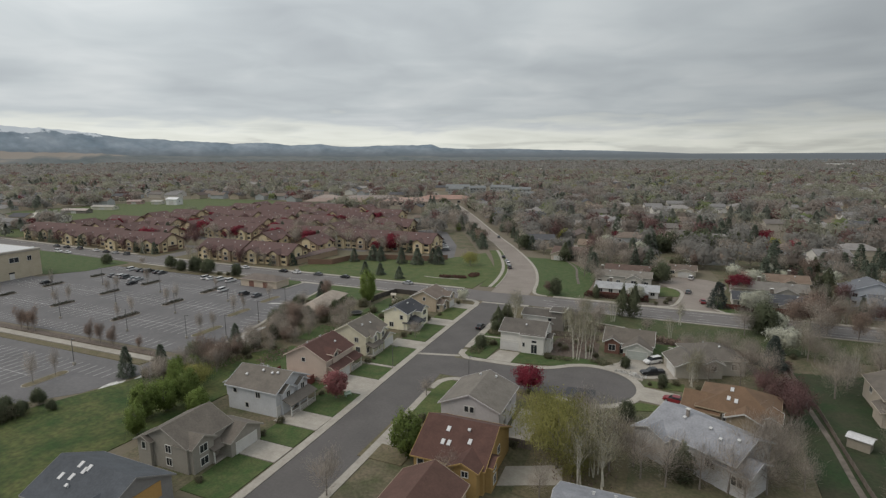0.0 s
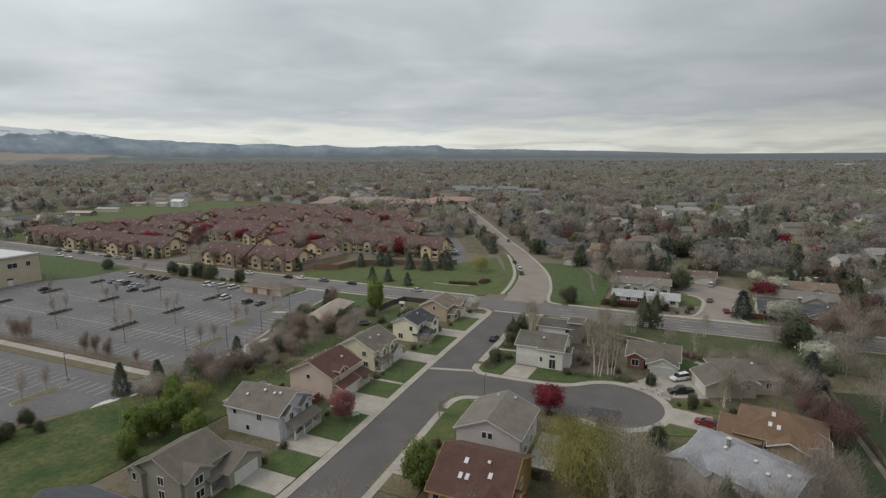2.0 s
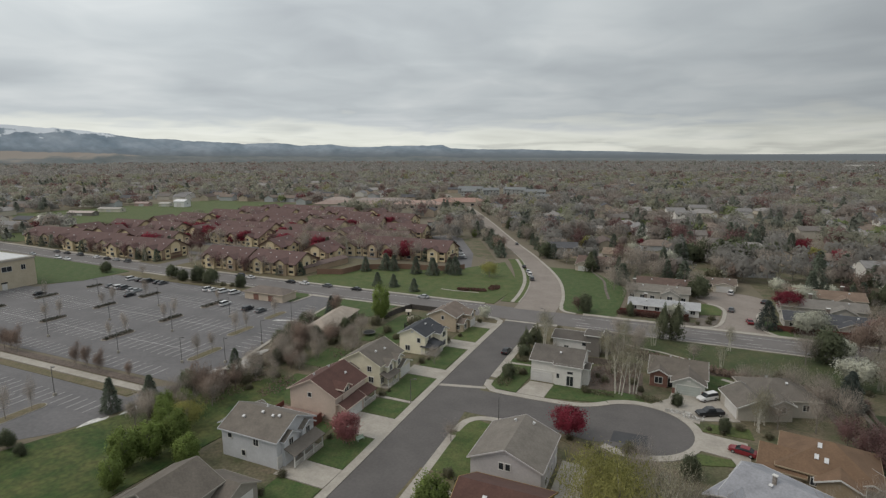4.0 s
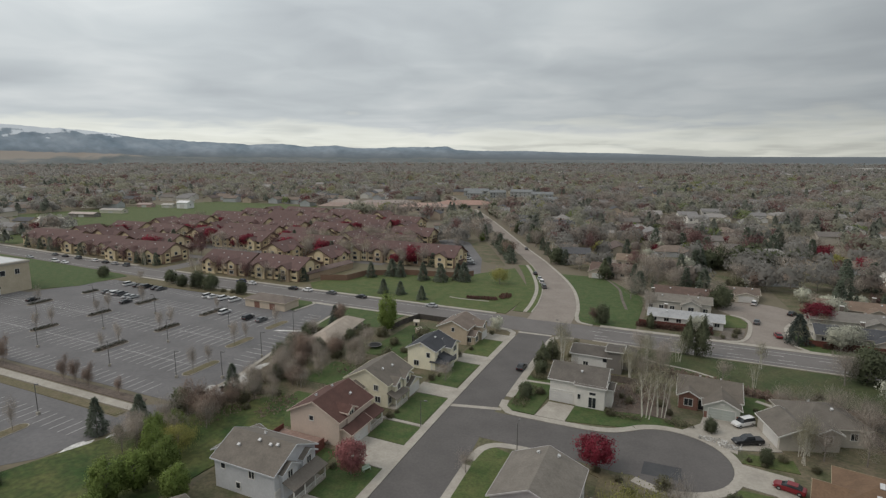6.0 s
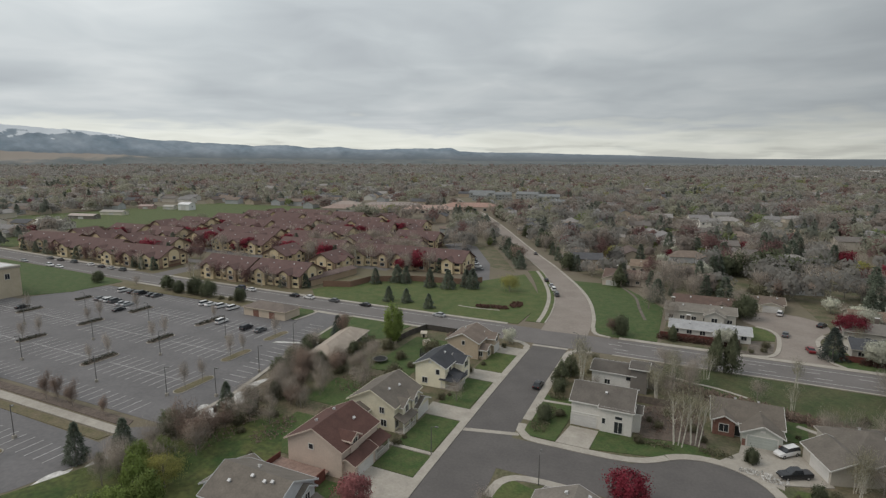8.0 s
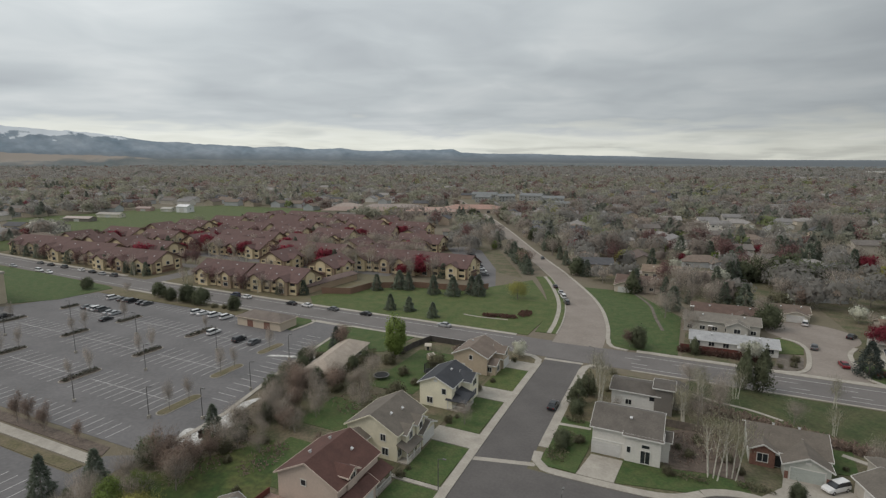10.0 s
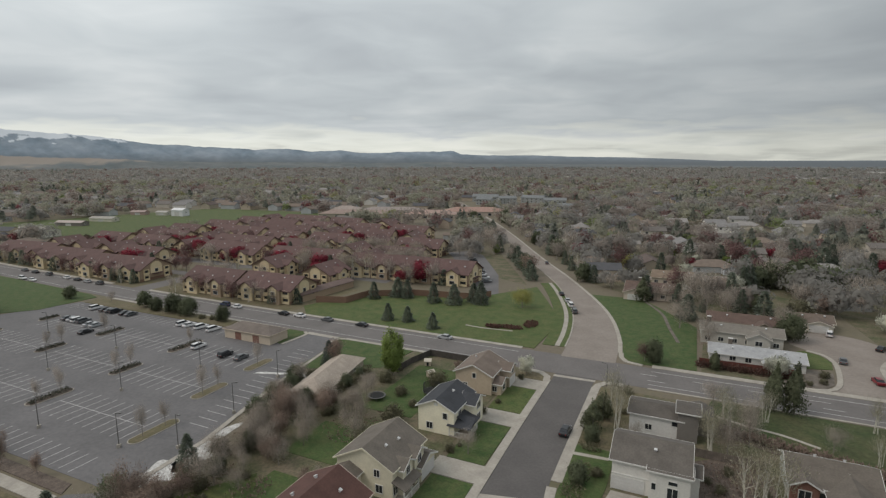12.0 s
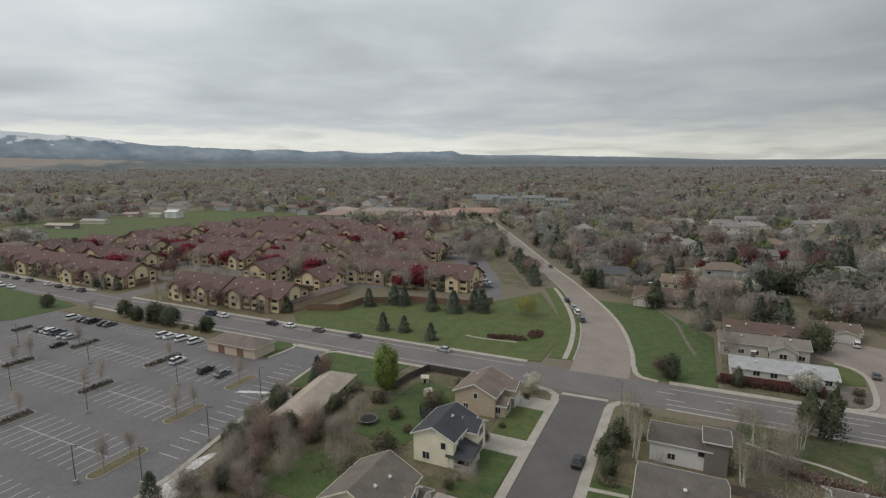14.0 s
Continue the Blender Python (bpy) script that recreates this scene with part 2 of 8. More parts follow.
def strip(line, left, right, z0, z1):
    a, b = strip_outline(line, left, right)
    bm = bmesh.new()
    rows = [[bm.verts.new((*p, z)) for p in side] for side, z in ((a, z0), (a, z1), (b, z1), (b, z0))]
    for i in range(len(line) - 1):
        for j in range(4):
            r, s = rows[j], rows[(j + 1) % 4]
            bm.faces.new((r[i], s[i], s[i + 1], r[i + 1]))
    bm.faces.new([r[0] for r in rows][::-1])
    bm.faces.new([r[-1] for r in rows])
    bmesh.ops.recalc_face_normals(bm, faces=bm.faces)
    return bm


def setting(name, bm, material, label="", category=""):
    ob = new(name, mesh_of(bm, material, name))
    return tagged(ob, label, category, kind="structure")


def ring(x, y, r, n=28, a0=0, a1=360):
    return [(x + r * math.cos(radians(a0 + (a1 - a0) * i / n)), y + r * math.sin(radians(a0 + (a1 - a0) * i / n))) for i in range(n + (a1 - a0 != 360))]

# ---- ground, roads and lawns ----
def ground_surface():
    """Spring ground: dry grass, bare soil and green patches, at two scales."""
    m = surface("spring_ground", (0.145, 0.113, 0.08), (0.122, 0.11, 0.058), 14, 0.2, 0.97, fine=1.3)
    nt = m.node_tree
    b = nt.nodes["Principled BSDF"]
    old = b.inputs["Base Color"].links[0].from_socket
    tc = next(n for n in nt.nodes if n.type == "TEX_COORD")
    n = nt.nodes.new("ShaderNodeTexNoise")
    n.inputs["Scale"].default_value, n.inputs["Detail"].default_value = 1 / 160, 6
    nt.links.new(tc.outputs["Object"], n.inputs["Vector"])
    r = ramp_of(nt.nodes, [(0.4, (0.175, 0.15, 0.122)), (0.55, (0.155, 0.138, 0.10)), (0.68, (0.11, 0.115, 0.062))])
    nt.links.new(n.outputs[0], r.inputs[0])
    mix = nt.nodes.new("ShaderNodeMix")
    mix.data_type = "RGBA"
    mix.inputs[0].default_value = 0.5
    nt.links.new(old, mix.inputs[6])
    nt.links.new(r.outputs[0], mix.inputs[7])
    nt.links.new(mix.outputs[2], b.inputs["Base Color"])
    return m


bm = bmesh.new()
rings = [0, 60, 150, 300, 600, 1200, 2400, 4900]
loops = []
for r in rings[1:]:
    loops.append([bm.verts.new((x, y, 0)) for x, y in ring(20, -60, r, 48)])
centre = bm.verts.new((20, -60, 0))
for i in range(48):
    bm.faces.new((centre, loops[0][i], loops[0][(i + 1) % 48]))
    for a, b in zip(loops, loops[1:]):
        bm.faces.new((a[i], b[i], b[(i + 1) % 48], a[(i + 1) % 48]))
setting("ground", bm, ground_surface(), "dry spring grass and soil plain", "ground")

ROAD_Z, WALK_Z, LAWN_Z = 0.03, 0.16, 0.12
MAIN = curve_points([(700, 12.9), (300, 12.9), (120, 12.9), (0, 12.9), (-110, 13.4), (-190, 15.5), (-290, 21), (-420, 30), (-800, 62)], 12)
NORTH = curve_points([(5.4, 19), (4.2, 36), (-0.6, 60), (-9.2, 84), (-23.6, 115), (-43, 150), (-63, 188), (-90, 240), (-128, 310), (-180, 400), (-250, 520)], 6)
STREET = [(7.3, -240), (7.3, -120), (7.0, -90), (6.4, -70), (5.9, -50), (5.5, -25), (5.3, 6.3)]
setting("road_main", strip(MAIN, 6.9, -6.9, 0.0, ROAD_Z), M["asphalt_main"], "grey asphalt collector road with white lane lines", "road")
def half(p, extra=0.0):
    """Half the width of the curving road, which narrows northwards."""
    return max(4.8, 7.9 - max(0.0, p[1] - 30) * 0.042) + extra


def halves(line, extra=0.0, sign=1):
    return [sign * half(p, extra) for p in line]


setting("road_north", strip(NORTH, halves(NORTH, -1.3), halves(NORTH, 0, -1), 0.0, ROAD_Z + 0.006), M["concrete_road"], "curving pale brownish road climbing into the suburb", "road")
STREET_LINE = curve_points(STREET, 5)
setting("road_street", strip(STREET_LINE, 4.9, [-4.9 - 0.9 * min(1.0, max(0.0, (-52 - p[1]) / 14)) for p in STREET_LINE], 0.0, ROAD_Z + 0.003), M["asphalt"], "smooth grey asphalt residential street", "road")
court = [(11, -59.8), (26, -59.8), (37, -61.0)] + ring(45.5, -52.3, 10.2, 22, -125, 125) + [(33, -48.2), (23, -48.7), (8, -48.7), (8, -59.8)]
setting("road_court", slab(court, 0.0, ROAD_Z + 0.012), M["asphalt"], "asphalt cul-de-sac with a round turning bulb", "road")
setting("cross_pan", slab([(1.0, -50.2), (11.8, -47.5), (11.8, -46.3), (0.9, -49.0)], 0.0, ROAD_Z + 0.02), M["concrete"], "pale concrete drainage pan across the street", "gutter")
setting("asphalt_patch", slab([(41.0, -59.6), (47.6, -59.2), (47.4, -55.0), (41.2, -55.3)], 0.0, ROAD_Z + 0.018), M["asphalt_dark"], "dark square asphalt repair patch", "road patch")

# kerbs and pavements: raised concrete beside the roads
def pavement(line, left, right, label="pale concrete pavement with kerb", z=WALK_Z):
    return setting("pavement", strip(line, left, right, 0.0, z), M["concrete"], label, "pavement")


WEST = [p for p in STREET_LINE if p[1] < 5.5]
pavement(WEST, 4.9, 6.6)
pavement([p for p in STREET_LINE if p[1] < -66], -5.8, -7.3)
pavement([p for p in STREET_LINE if -44 < p[1] < 5.5], -4.9, -6.8)
pavement(curve_points([(12.9, -68), (13.4, -63.8), (15.6, -61.3), (20, -60.6), (26, -60.6)], 1.5), -0.8, 0.8)
pavement(curve_points([(11.3, -42.5), (11.6, -45.4), (13.6, -47.5), (20, -47.8), (30, -47.5), (35, -46.3), (38.6, -43.7)], 1.5), 0.8, -0.9, z=WALK_Z + 0.012)
pavement([*ring(45.5, -52.3, 11.1, 24, -120, 128)], 0.9, -0.9)
pavement([p for p in MAIN if p[0] > 14], -6.9, -9.0)
pavement([p for p in MAIN if -183 < p[0] < -4], -6.9, -8.5)
pavement([p for p in MAIN if p[0] < -200], -6.9, -9.0)
pavement([p for p in MAIN if 12 < p[0]], 6.9, 7.5)
pavement([p for p in MAIN if -68 < p[0] < -2], 6.9, 8.2)
pavement([p for p in MAIN if -180 < p[0] < -78], 6.9, 8.2)
NW = [p for p in NORTH if 22 < p[1] < 130]
pavement(NW, halves(NW, -0.9), halves(NW, -1.3))
NP = [p for p in NORTH if 24 < p[1] < 112]
pavement(NP, halves(NP, 1.9), halves(NP, 0.5), "curving pale concrete footpath beside a grass verge")
NE = [p for p in NORTH if 22 < p[1] < 400]
pavement(NE, halves(NE, 0, -1), halves(NE, 1.2, -1))

# lane lines
def painted(line, off, width, z=ROAD_Z):
    return setting("lane_line", strip(line, off + width / 2, off - width / 2, 0.0, z + 0.008), M["paint_line"], "worn white road line", "road line")


right_main = [p for p in MAIN if 16 < p[0] < 420]
left_main = [p for p in MAIN if -420 < p[0] < -8]
for run in (right_main, left_main):
    painted(run, 4.4, 0.16)
    painted(run, -4.4, 0.16)
for x in range(20, 300, 12):
    painted([(x, 14.6), (x + 4, 14.6)], 0, 0.16)
    painted([(x + 2, 11.0), (x + 6, 11.0)], 0, 0.16)

# lawns, beds and drives
LAWNS = []


def lawn(pts, kind="lawn", label="mown green lawn", z=LAWN_Z):
    LAWNS.append(kind)
    z += 0.0045 * (len(LAWNS) % 9)
    return setting("lawn", slab(pts, 0.0, z), M[kind], label, "lawn")


def drive(pts, label="pale concrete driveway"):
    return setting("driveway", slab(pts, 0.0, WALK_Z + 0.008), M["concrete"], label, "driveway")


def quad(x0, x1, y0, y1):
    return [(x0, y0), (x1, y0), (x1, y1), (x0, y1)]


# garden ground behind and between the houses
for pts, z in (([(-26, -120), (-8.6, -120), (-8.6, -64.2), (-27, -64.2)], 0.06), ([(62, -8), (160, -8), (160, -26), (126, -34), (84, -44), (82, -24), (62, -19)], 0.03),
               ([(-46, -64), (-10, -64), (-9, 5), (-39, 5), (-43, -10), (-56, -16), (-50, -40)], 0.06), ([(12, -112), (84, -112), (84, -20), (60, -16), (34, 2), (12, 2)], 0.025),
               ([(14, 94), (-8, 112), (-34, 160), (-52, 200), (60, 230), (120, 200), (120, 99), (34, 99)], 0.012), ([(-34, 98), (-46, 122), (-70, 168), (-92, 172), (-60, 112)], 0.012),
               ([(34, 22), (56, 22), (58, 36), (55, 60), (62, 80), (66, 98), (36, 98)], 0.025), ([(82, 22), (150, 22), (150, 98), (78, 98), (82, 60), (72, 42)], 0.025)):
    setting("garden_ground", slab(pts, 0.0, z), M["garden"], "rough garden ground of dark grass and leaf litter", "ground")
# west side of the street
for y0, y1, kind in ((-117.2, -105.7, "lawn_bright"), (-100.3, -94.0, "lawn_bright"), (-88.0, -77.2, "lawn_bright"), (-68.6, -61.4, "lawn_bright"), (-60.1, -47.2, "lawn_bright"),
                     (-41.2, -26.0, "lawn_bright"), (-19.6, -6.4, "lawn"), (-0.4, 4.2, "lawn_dry")):
    edge = 0.3 if y0 < -75 else (-0.3 if y0 < -60.5 else (-0.7 if y0 < -45 else -1.1))
    lawn(quad(-8.5, edge - 0.1, y0, y1), kind, "small front lawn of short green grass")
for y0, y1 in ((-105.5, -100.5), (-93.8, -88.2), (-77.0, -68.8), (-61.2, -60.3), (-47.0, -41.4), (-25.8, -19.8), (-6.2, -0.6)):
    drive(quad(-9.8, 0.3 if y0 < -75 else (-0.3 if y0 < -60.5 else (-0.7 if y0 < -45 else -1.1)), y0, y1))
lawn(quad(-34, -24, -72, -58), "lawn_bright", "back garden lawn")
lawn(quad(-37, -23, -52.4, -39.5), "lawn_bright", "back garden lawn")
lawn(quad(-33.5, -21.5, -31, -4), "lawn_bright", "fenced back garden lawn")
lawn(quad(-22, -10, -80, -75.5), "lawn_bright", "side lawn between two houses")
lawn([(-64, -118), (-30, -118), (-26, -72), (-36, -60), (-44, -72), (-52, -86)], "slope_grass", "broad green grass slope with paler streaks")
lawn([(-110, -170), (-24, -170), (-25, -117.6), (-66, -117.4), (-82, -126)], "slope_grass", "rough mown grass slope")
# east side
lawn([(13.6, -82), (21.4, -82), (21.4, -64), (15.5, -62.2), (13.5, -65)], "lawn", "corner lawn inside a curved pavement")
lawn(quad(12.2, 20.8, -98, -82), "lawn_dry", "patchy front lawn")
lawn([(12.3, -46.5), (18.8, -46.6), (19.4, -38.5), (19.4, -27), (12.2, -27)], "lawn_bright", "corner lawn with low shrubs")
lawn([(12.2, -26), (22, -26), (22, 2), (12.1, 2)], "lawn_dry", "side lawn beside the street")
lawn([(25.4, -46.6), (36, -44.4), (46, -40.6), (45.4, -37.4), (40, -37.0), (32.5, -38.4), (25.4, -38.8)], "lawn_bright", "front lawn of shaded grass")
lawn([(30, -62), (36, -62), (40, -66), (40, -84), (34.6, -84), (34.6, -64)], "lawn_dry", "rough garden grass")
lawn([(57, -48.8), (66, -48.6), (65.5, -44.4), (58.5, -45.2)], "lawn", "kidney-shaped lawn between driveways")
lawn([(54.5, -62.5), (62.4, -59.8), (61.5, -57.8), (56, -58)], "lawn", "small lawn beside a driveway")
lawn([(57, -28), (63, -27), (64, -18), (58, -19)], "lawn_bright", "small back lawn")
lawn([(34, -4), (36, 4.8), (160, 4.8), (160, -9), (110, -14), (60, -16), (45, -10)], "belt_grass", "long mown grass belt beside the road")
lawn([(84.5, -46), (88, -28), (120, -20), (128, -60), (112, -92), (84, -92), (84.5, -68)], "lawn_deep", "open dark green park lawn with bare patches")
drive([(18.9, -46.8), (25.2, -46.8), (25.8, -39.2), (20.2, -39.2)])
drive([(46.5, -41.5), (51, -43.2), (56.6, -46), (56.8, -44.4), (64.2, -41.8), (62.8, -34.6), (60.2, -32.6), (57.8, -32.4), (51.2, -32.4), (50.6, -36.2)])
drive([(55.8, -56.6), (56.6, -49.4), (64.6, -50.6), (64.6, -64.2), (62.4, -60.4), (61.5, -57.4)])
drive([(34.2, -82), (39, -82), (39, -70), (34.2, -70)], "pale concrete patio")
drive(quad(14, 21, -93, -86))
def bed(pts, label, kind="mulch"):
    return setting("planting_bed", slab(pts, 0.0, 0.1), M[kind], label, "planting bed")


setting("footpath", slab([(12.0, -30.9), (18.6, -30.4), (18.6, -29.5), (12.0, -29.9)], 0.0, WALK_Z + 0.03), M["concrete"], "thin pale path across the corner lawn", "footpath")
bed([(32.6, -38.2), (40, -36.8), (45.2, -37.2), (44.5, -24), (38, -20), (32.6, -24)], "brown bark mulch garden between two houses")
bed([(36.5, -6), (48, -10.5), (62, -13), (76, -17), (90, -24), (90, -28), (74, -21.5), (60, -17.5), (46, -15), (36, -11)], "brown ditch bank along the grass belt")
bed([(66, -28), (67, -22), (82, -26), (84, -44), (82, -40), (80, -26)], "bare brown garden soil")
bed([(40, -66), (56, -64.5), (56.5, -98), (40, -98)], "thin dry grass and leaves in a garden", "lawn_dry")
drive([(37.3, -97), (47, -92.9), (46, -87.4), (37.2, -91.3)], "pale concrete patio")
setting("footpath", strip(curve_points([(36.8, -3.2), (42, -5.4), (48, -6.6), (54, -9.4)], 2), 0.4, -0.4, 0.0, WALK_Z + 0.02), M["concrete"], "pale concrete garden path", "footpath")
setting("footpath", strip(curve_points([(62, -20), (70, -24), (78, -30)], 2), 0.6, -0.6, 0.0, WALK_Z + 0.02), M["concrete"], "pale garden path behind the house", "footpath")
# north of the main road, west of the curving road
lawn([(-9.5, 21.4), (-92, 21.6), (-100, 30), (-88, 60), (-60, 66), (-44, 72), (-29, 96), (-20.5, 78), (-12.5, 60), (-8.8, 40)], "lawn", "wide mown green with shallow swale")
lawn([(-36, 58), (-24, 44), (-12.8, 58), (-21, 76), (-30, 90)], "lawn_dry", "drier rise of grass beside the curving road", LAWN_Z + 0.03)
setting("footpath", strip(curve_points([(-36, 33.6), (-30, 32.9), (-20, 33.8)], 3), 0.35, -0.35, 0.0, 0.21), M["concrete"], "thin pale edging in the grass", "edging")
# verge between path and road
lawn([*strip_outline(NP, halves(NP, -0.9), halves(NP, 5.5))[0], *strip_outline(NP, halves(NP, -0.9), halves(NP, 5.5))[1][::-1]], "lawn", "narrow grass verge")
# east of the curving road
EDGE = [p for p in NORTH if 22.5 <= p[1] < 94]
lawn(strip_outline(EDGE, 0, halves(EDGE, 1.25, -1))[1] + [(14, 93), (33, 62), (33, 22.5), (18, 21.2), (15.6, 22.6)], "lawn_bright", "corner green east of the curving road")
# rounded kerb corners and the gutter across the street's mouth
pavement(curve_points([(13.7, 28), (14.2, 24.4), (15.6, 21.8), (20, 20.4)], 1.5), 0.7, -0.6, "rounded concrete kerb at the corner", WALK_Z + 0.012)
pavement(curve_points([(11.2, -1), (11.5, 2.6), (13.0, 4.6), (17, 5.1)], 1.5), 0.9, -0.9, "rounded concrete kerb at the corner", WALK_Z + 0.012)
pavement(curve_points([(-0.5, 0), (-0.9, 2.8), (-3.0, 4.8), (-8, 5.4)], 1.5), 0.9, -0.8, "rounded concrete kerb at the corner", WALK_Z + 0.012)
setting("cross_pan", slab([(0.2, 3.9), (10.4, 4.3), (10.4, 5.5), (0.2, 5.2)], 0.0, ROAD_Z + 0.02), M["concrete"], "pale concrete gutter across the street's mouth", "gutter")
setting("cross_pan", slab([(-78.4, 4.4), (-65.6, 4.2), (-65.6, 6.0), (-78.4, 6.3)], 0.0, ROAD_Z + 0.035), M["concrete"], "pale concrete gutter across the car park entrance", "gutter")
pavement(curve_points([(-79.5, 5.6), (-77.6, 4.2), (-77.6, 0), (-78.2, -6.4)], 1.5), 0.5, -0.5, "rounded concrete kerb at the car park entrance", WALK_Z + 0.012)
pavement(curve_points([(-62, 5.6), (-65.4, 4.4), (-66.2, 1.0), (-64.4, -3)], 1.5), 0.5, -0.5, "rounded concrete kerb at the car park entrance", WALK_Z + 0.012)
setting("footpath", strip(curve_points([(87, -20), (87.6, -24), (88.4, -38.7), (89.0, -49.1), (89.7, -62.2), (89.9, -77.5), (91, -96)], 3), 0.5, -0.5, 0.0, WALK_Z + 0.02), M["trail"], "narrow pale brown trail along the park fence", "footpath")
setting("footpath", strip(curve_points([(28, 44), (25, 58), (22, 74), (15, 90)], 3), 0.5, -0.5, 0.0, WALK_Z + 0.02), M["trail"], "narrow curving concrete footpath", "footpath")
setting("road_side", strip(curve_points([(-10, 119), (4, 129), (20, 140), (46, 150), (90, 158)], 4), 4.2, -4.2, 0.0, ROAD_Z + 0.02), M["concrete_road"], "pale side street between houses", "road")
# second court, north-east
court2 = [(60.5, 20), (78.5, 20), (76, 23.4), (75.2, 33), (75.8, 43.5)] + ring(70, 60, 12.5, 20, -45, 196) + [(61.5, 52.5), (65.2, 50), (66.9, 44), (65.8, 33), (63.6, 25)]
setting("road_court_north", slab(court2, 0.0, ROAD_Z + 0.012), M["concrete_road"], "pale worn cul-de-sac entered from the main road", "road")
pavement(curve_points([(56.5, 21.4), (61, 22.4), (63.6, 25.6), (65.3, 33), (66.3, 44), (64.6, 49.6), (61.2, 52)], 2), 0.6, -0.6, z=WALK_Z + 0.016)
pavement(curve_points([(84, 21.2), (79, 21.4), (76.6, 24.4), (75.8, 33), (76.4, 43.2), (79.4, 50.6)], 2), 0.6, -0.6, z=WALK_Z + 0.016)
lawn([(58.4, 36), (64.8, 38), (65.6, 44), (63.8, 49), (60.4, 51.4), (58.4, 50)], "lawn", "front lawn beside the court")
lawn([(77.4, 23), (80, 21.9), (92, 21.9), (92, 26), (84.5, 33), (76.6, 37)], "lawn_bright", "garden lawn beside the road")
bed([(52, 22.2), (60.6, 23), (63, 26.4), (64.4, 35), (58, 35.4), (57, 25.2), (52, 25.2)], "bare pinkish soil with low shrubs beside the court", "trail")
# farther fields
lawn([(-520, 130), (-470, 320), (-250, 330), (-270, 190), (-330, 110), (-420, 90)], "lawn", "wide green pasture", 0.08)
lawn([(-420, 40), (-330, 36), (-335, 84), (-420, 84)], "lawn", "green field edge", 0.08)
lawn([(-330, 14), (-245, 11), (-190, 7.4), (-183.5, 5.6), (-184.5, -15), (-194, -26), (-330, -40)], "lawn_bright", "green lawn beside the institute building", 0.1)

# ---- the car park ----
setting("car_park", slab([(-64, -4), (-60, -30), (-54, -56), (-53, -74), (-330, -78), (-330, -44), (-192, -30), (-182, -1.5), (-72, -1.5)], 0.0, ROAD_Z + 0.015),
        M["asphalt_lot"], "large nearly empty grey asphalt car park", "car park")
setting("car_park_south", slab([(-54, -84), (-58, -100), (-74, -118), (-110, -128), (-330, -130), (-330, -84)], 0.0, ROAD_Z + 0.01),
        M["asphalt_lot"], "second grey asphalt car park", "car park")
setting("car_park_lane", slab([(-53, -73.8), (-54, -84), (-60, -84), (-60, -77.8)], 0.0, ROAD_Z + 0.02), M["asphalt_lot"], "asphalt lane joining two car parks", "car park")
setting("car_park_entry", slab([(-77.5, 6.3), (-67, 6.3), (-64, -2), (-66, -6), (-78, -6)], 0.0, ROAD_Z + 0.02), M["asphalt_lot"], "asphalt car park entrance", "car park")
setting("walkway", slab([(-330, -84.5), (-60.5, -80.8), (-60.5, -78.6), (-330, -81.2)], 0.0, WALK_Z), M["concrete"], "long pale concrete walkway between car parks", "footpath")
setting("planting_strip", slab([(-330, -80.6), (-64, -78.0), (-60.5, -78.0), (-62, -75.5), (-330, -78.4)], 0.0, LAWN_Z), M["mulch"], "mulched planting strip", "planting bed")
setting("planting_strip", slab([(-330, -87.4), (-61, -83.6), (-60.5, -81.4), (-330, -85)], 0.0, LAWN_Z), M["lawn_dry"], "dry grass planting strip", "planting bed")
# parking rows: bays 2.75 m wide along x, on both sides of a centre line
STALLS = [(-57.0, -97.5, -69.0), (-57.0, -132.5, -105.5), (-57.0, -167, -141), (-38.5, -97.5, -74.5), (-38.5, -132.5, -105.5), (-38.5, -167, -141), (-57.0, -205, -175), (-38.5, -205, -175),
          (-20.5, -98, -77), (-20.5, -132.5, -106), (-20.5, -165, -141), (-98.5, -108, -80), (-98.5, -146, -116)]
for yc, x0, x1 in STALLS:
    bm = bmesh.new()
    add_box(bm, x0, x1, yc - 0.06, yc + 0.06, 0.0, ROAD_Z + 0.024)
    n = int((x1 - x0) / 2.75)
    for i in range(n + 1):
        x = x0 + i * (x1 - x0) / n
        for s in (-1, 1):
            add_box(bm, x - 0.06, x + 0.06, yc + s * 0.1, yc + s * 5.6, 0.0, ROAD_Z + 0.024) if s > 0 else add_box(bm, x - 0.06, x + 0.06, yc - 5.6, yc - 0.1, 0.0, ROAD_Z + 0.024)
    setting("parking_lines", bm, M["paint_line"], "white painted parking bay lines on asphalt", "parking lines")
for x0, x1, y0, y1 in ((-168, -64, -73.6, -68.4), (-180, -82, -8.2, -2.8), (-150, -62, -92.8, -88.0)):
    bm = bmesh.new()
    n = int((x1 - x0) / 2.75)
    for i in range(n + 1):
        add_box(bm, x0 + i * 2.75 - 0.06, x0 + i * 2.75 + 0.06, y0, y1, 0.0, ROAD_Z + 0.024)
    setting("parking_lines", bm, M["paint_line"], "white painted parking bay lines on asphalt", "parking lines")
bm = bmesh.new()
for i in range(17):
    y = -8 - i * 2.75
    xe = -65.5 + (abs(y) - 8) * 0.2
    add_box(bm, xe - 5.4, xe, y - 0.06, y + 0.06, 0.0, ROAD_Z + 0.024)
setting("parking_lines", bm, M["paint_line"], "white painted parking bay lines on asphalt", "parking lines")


COVER = surface("dark_ground_cover", (0.045, 0.048, 0.034), (0.07, 0.072, 0.05), 0.8, 0.2, 0.95, islands=0.3)


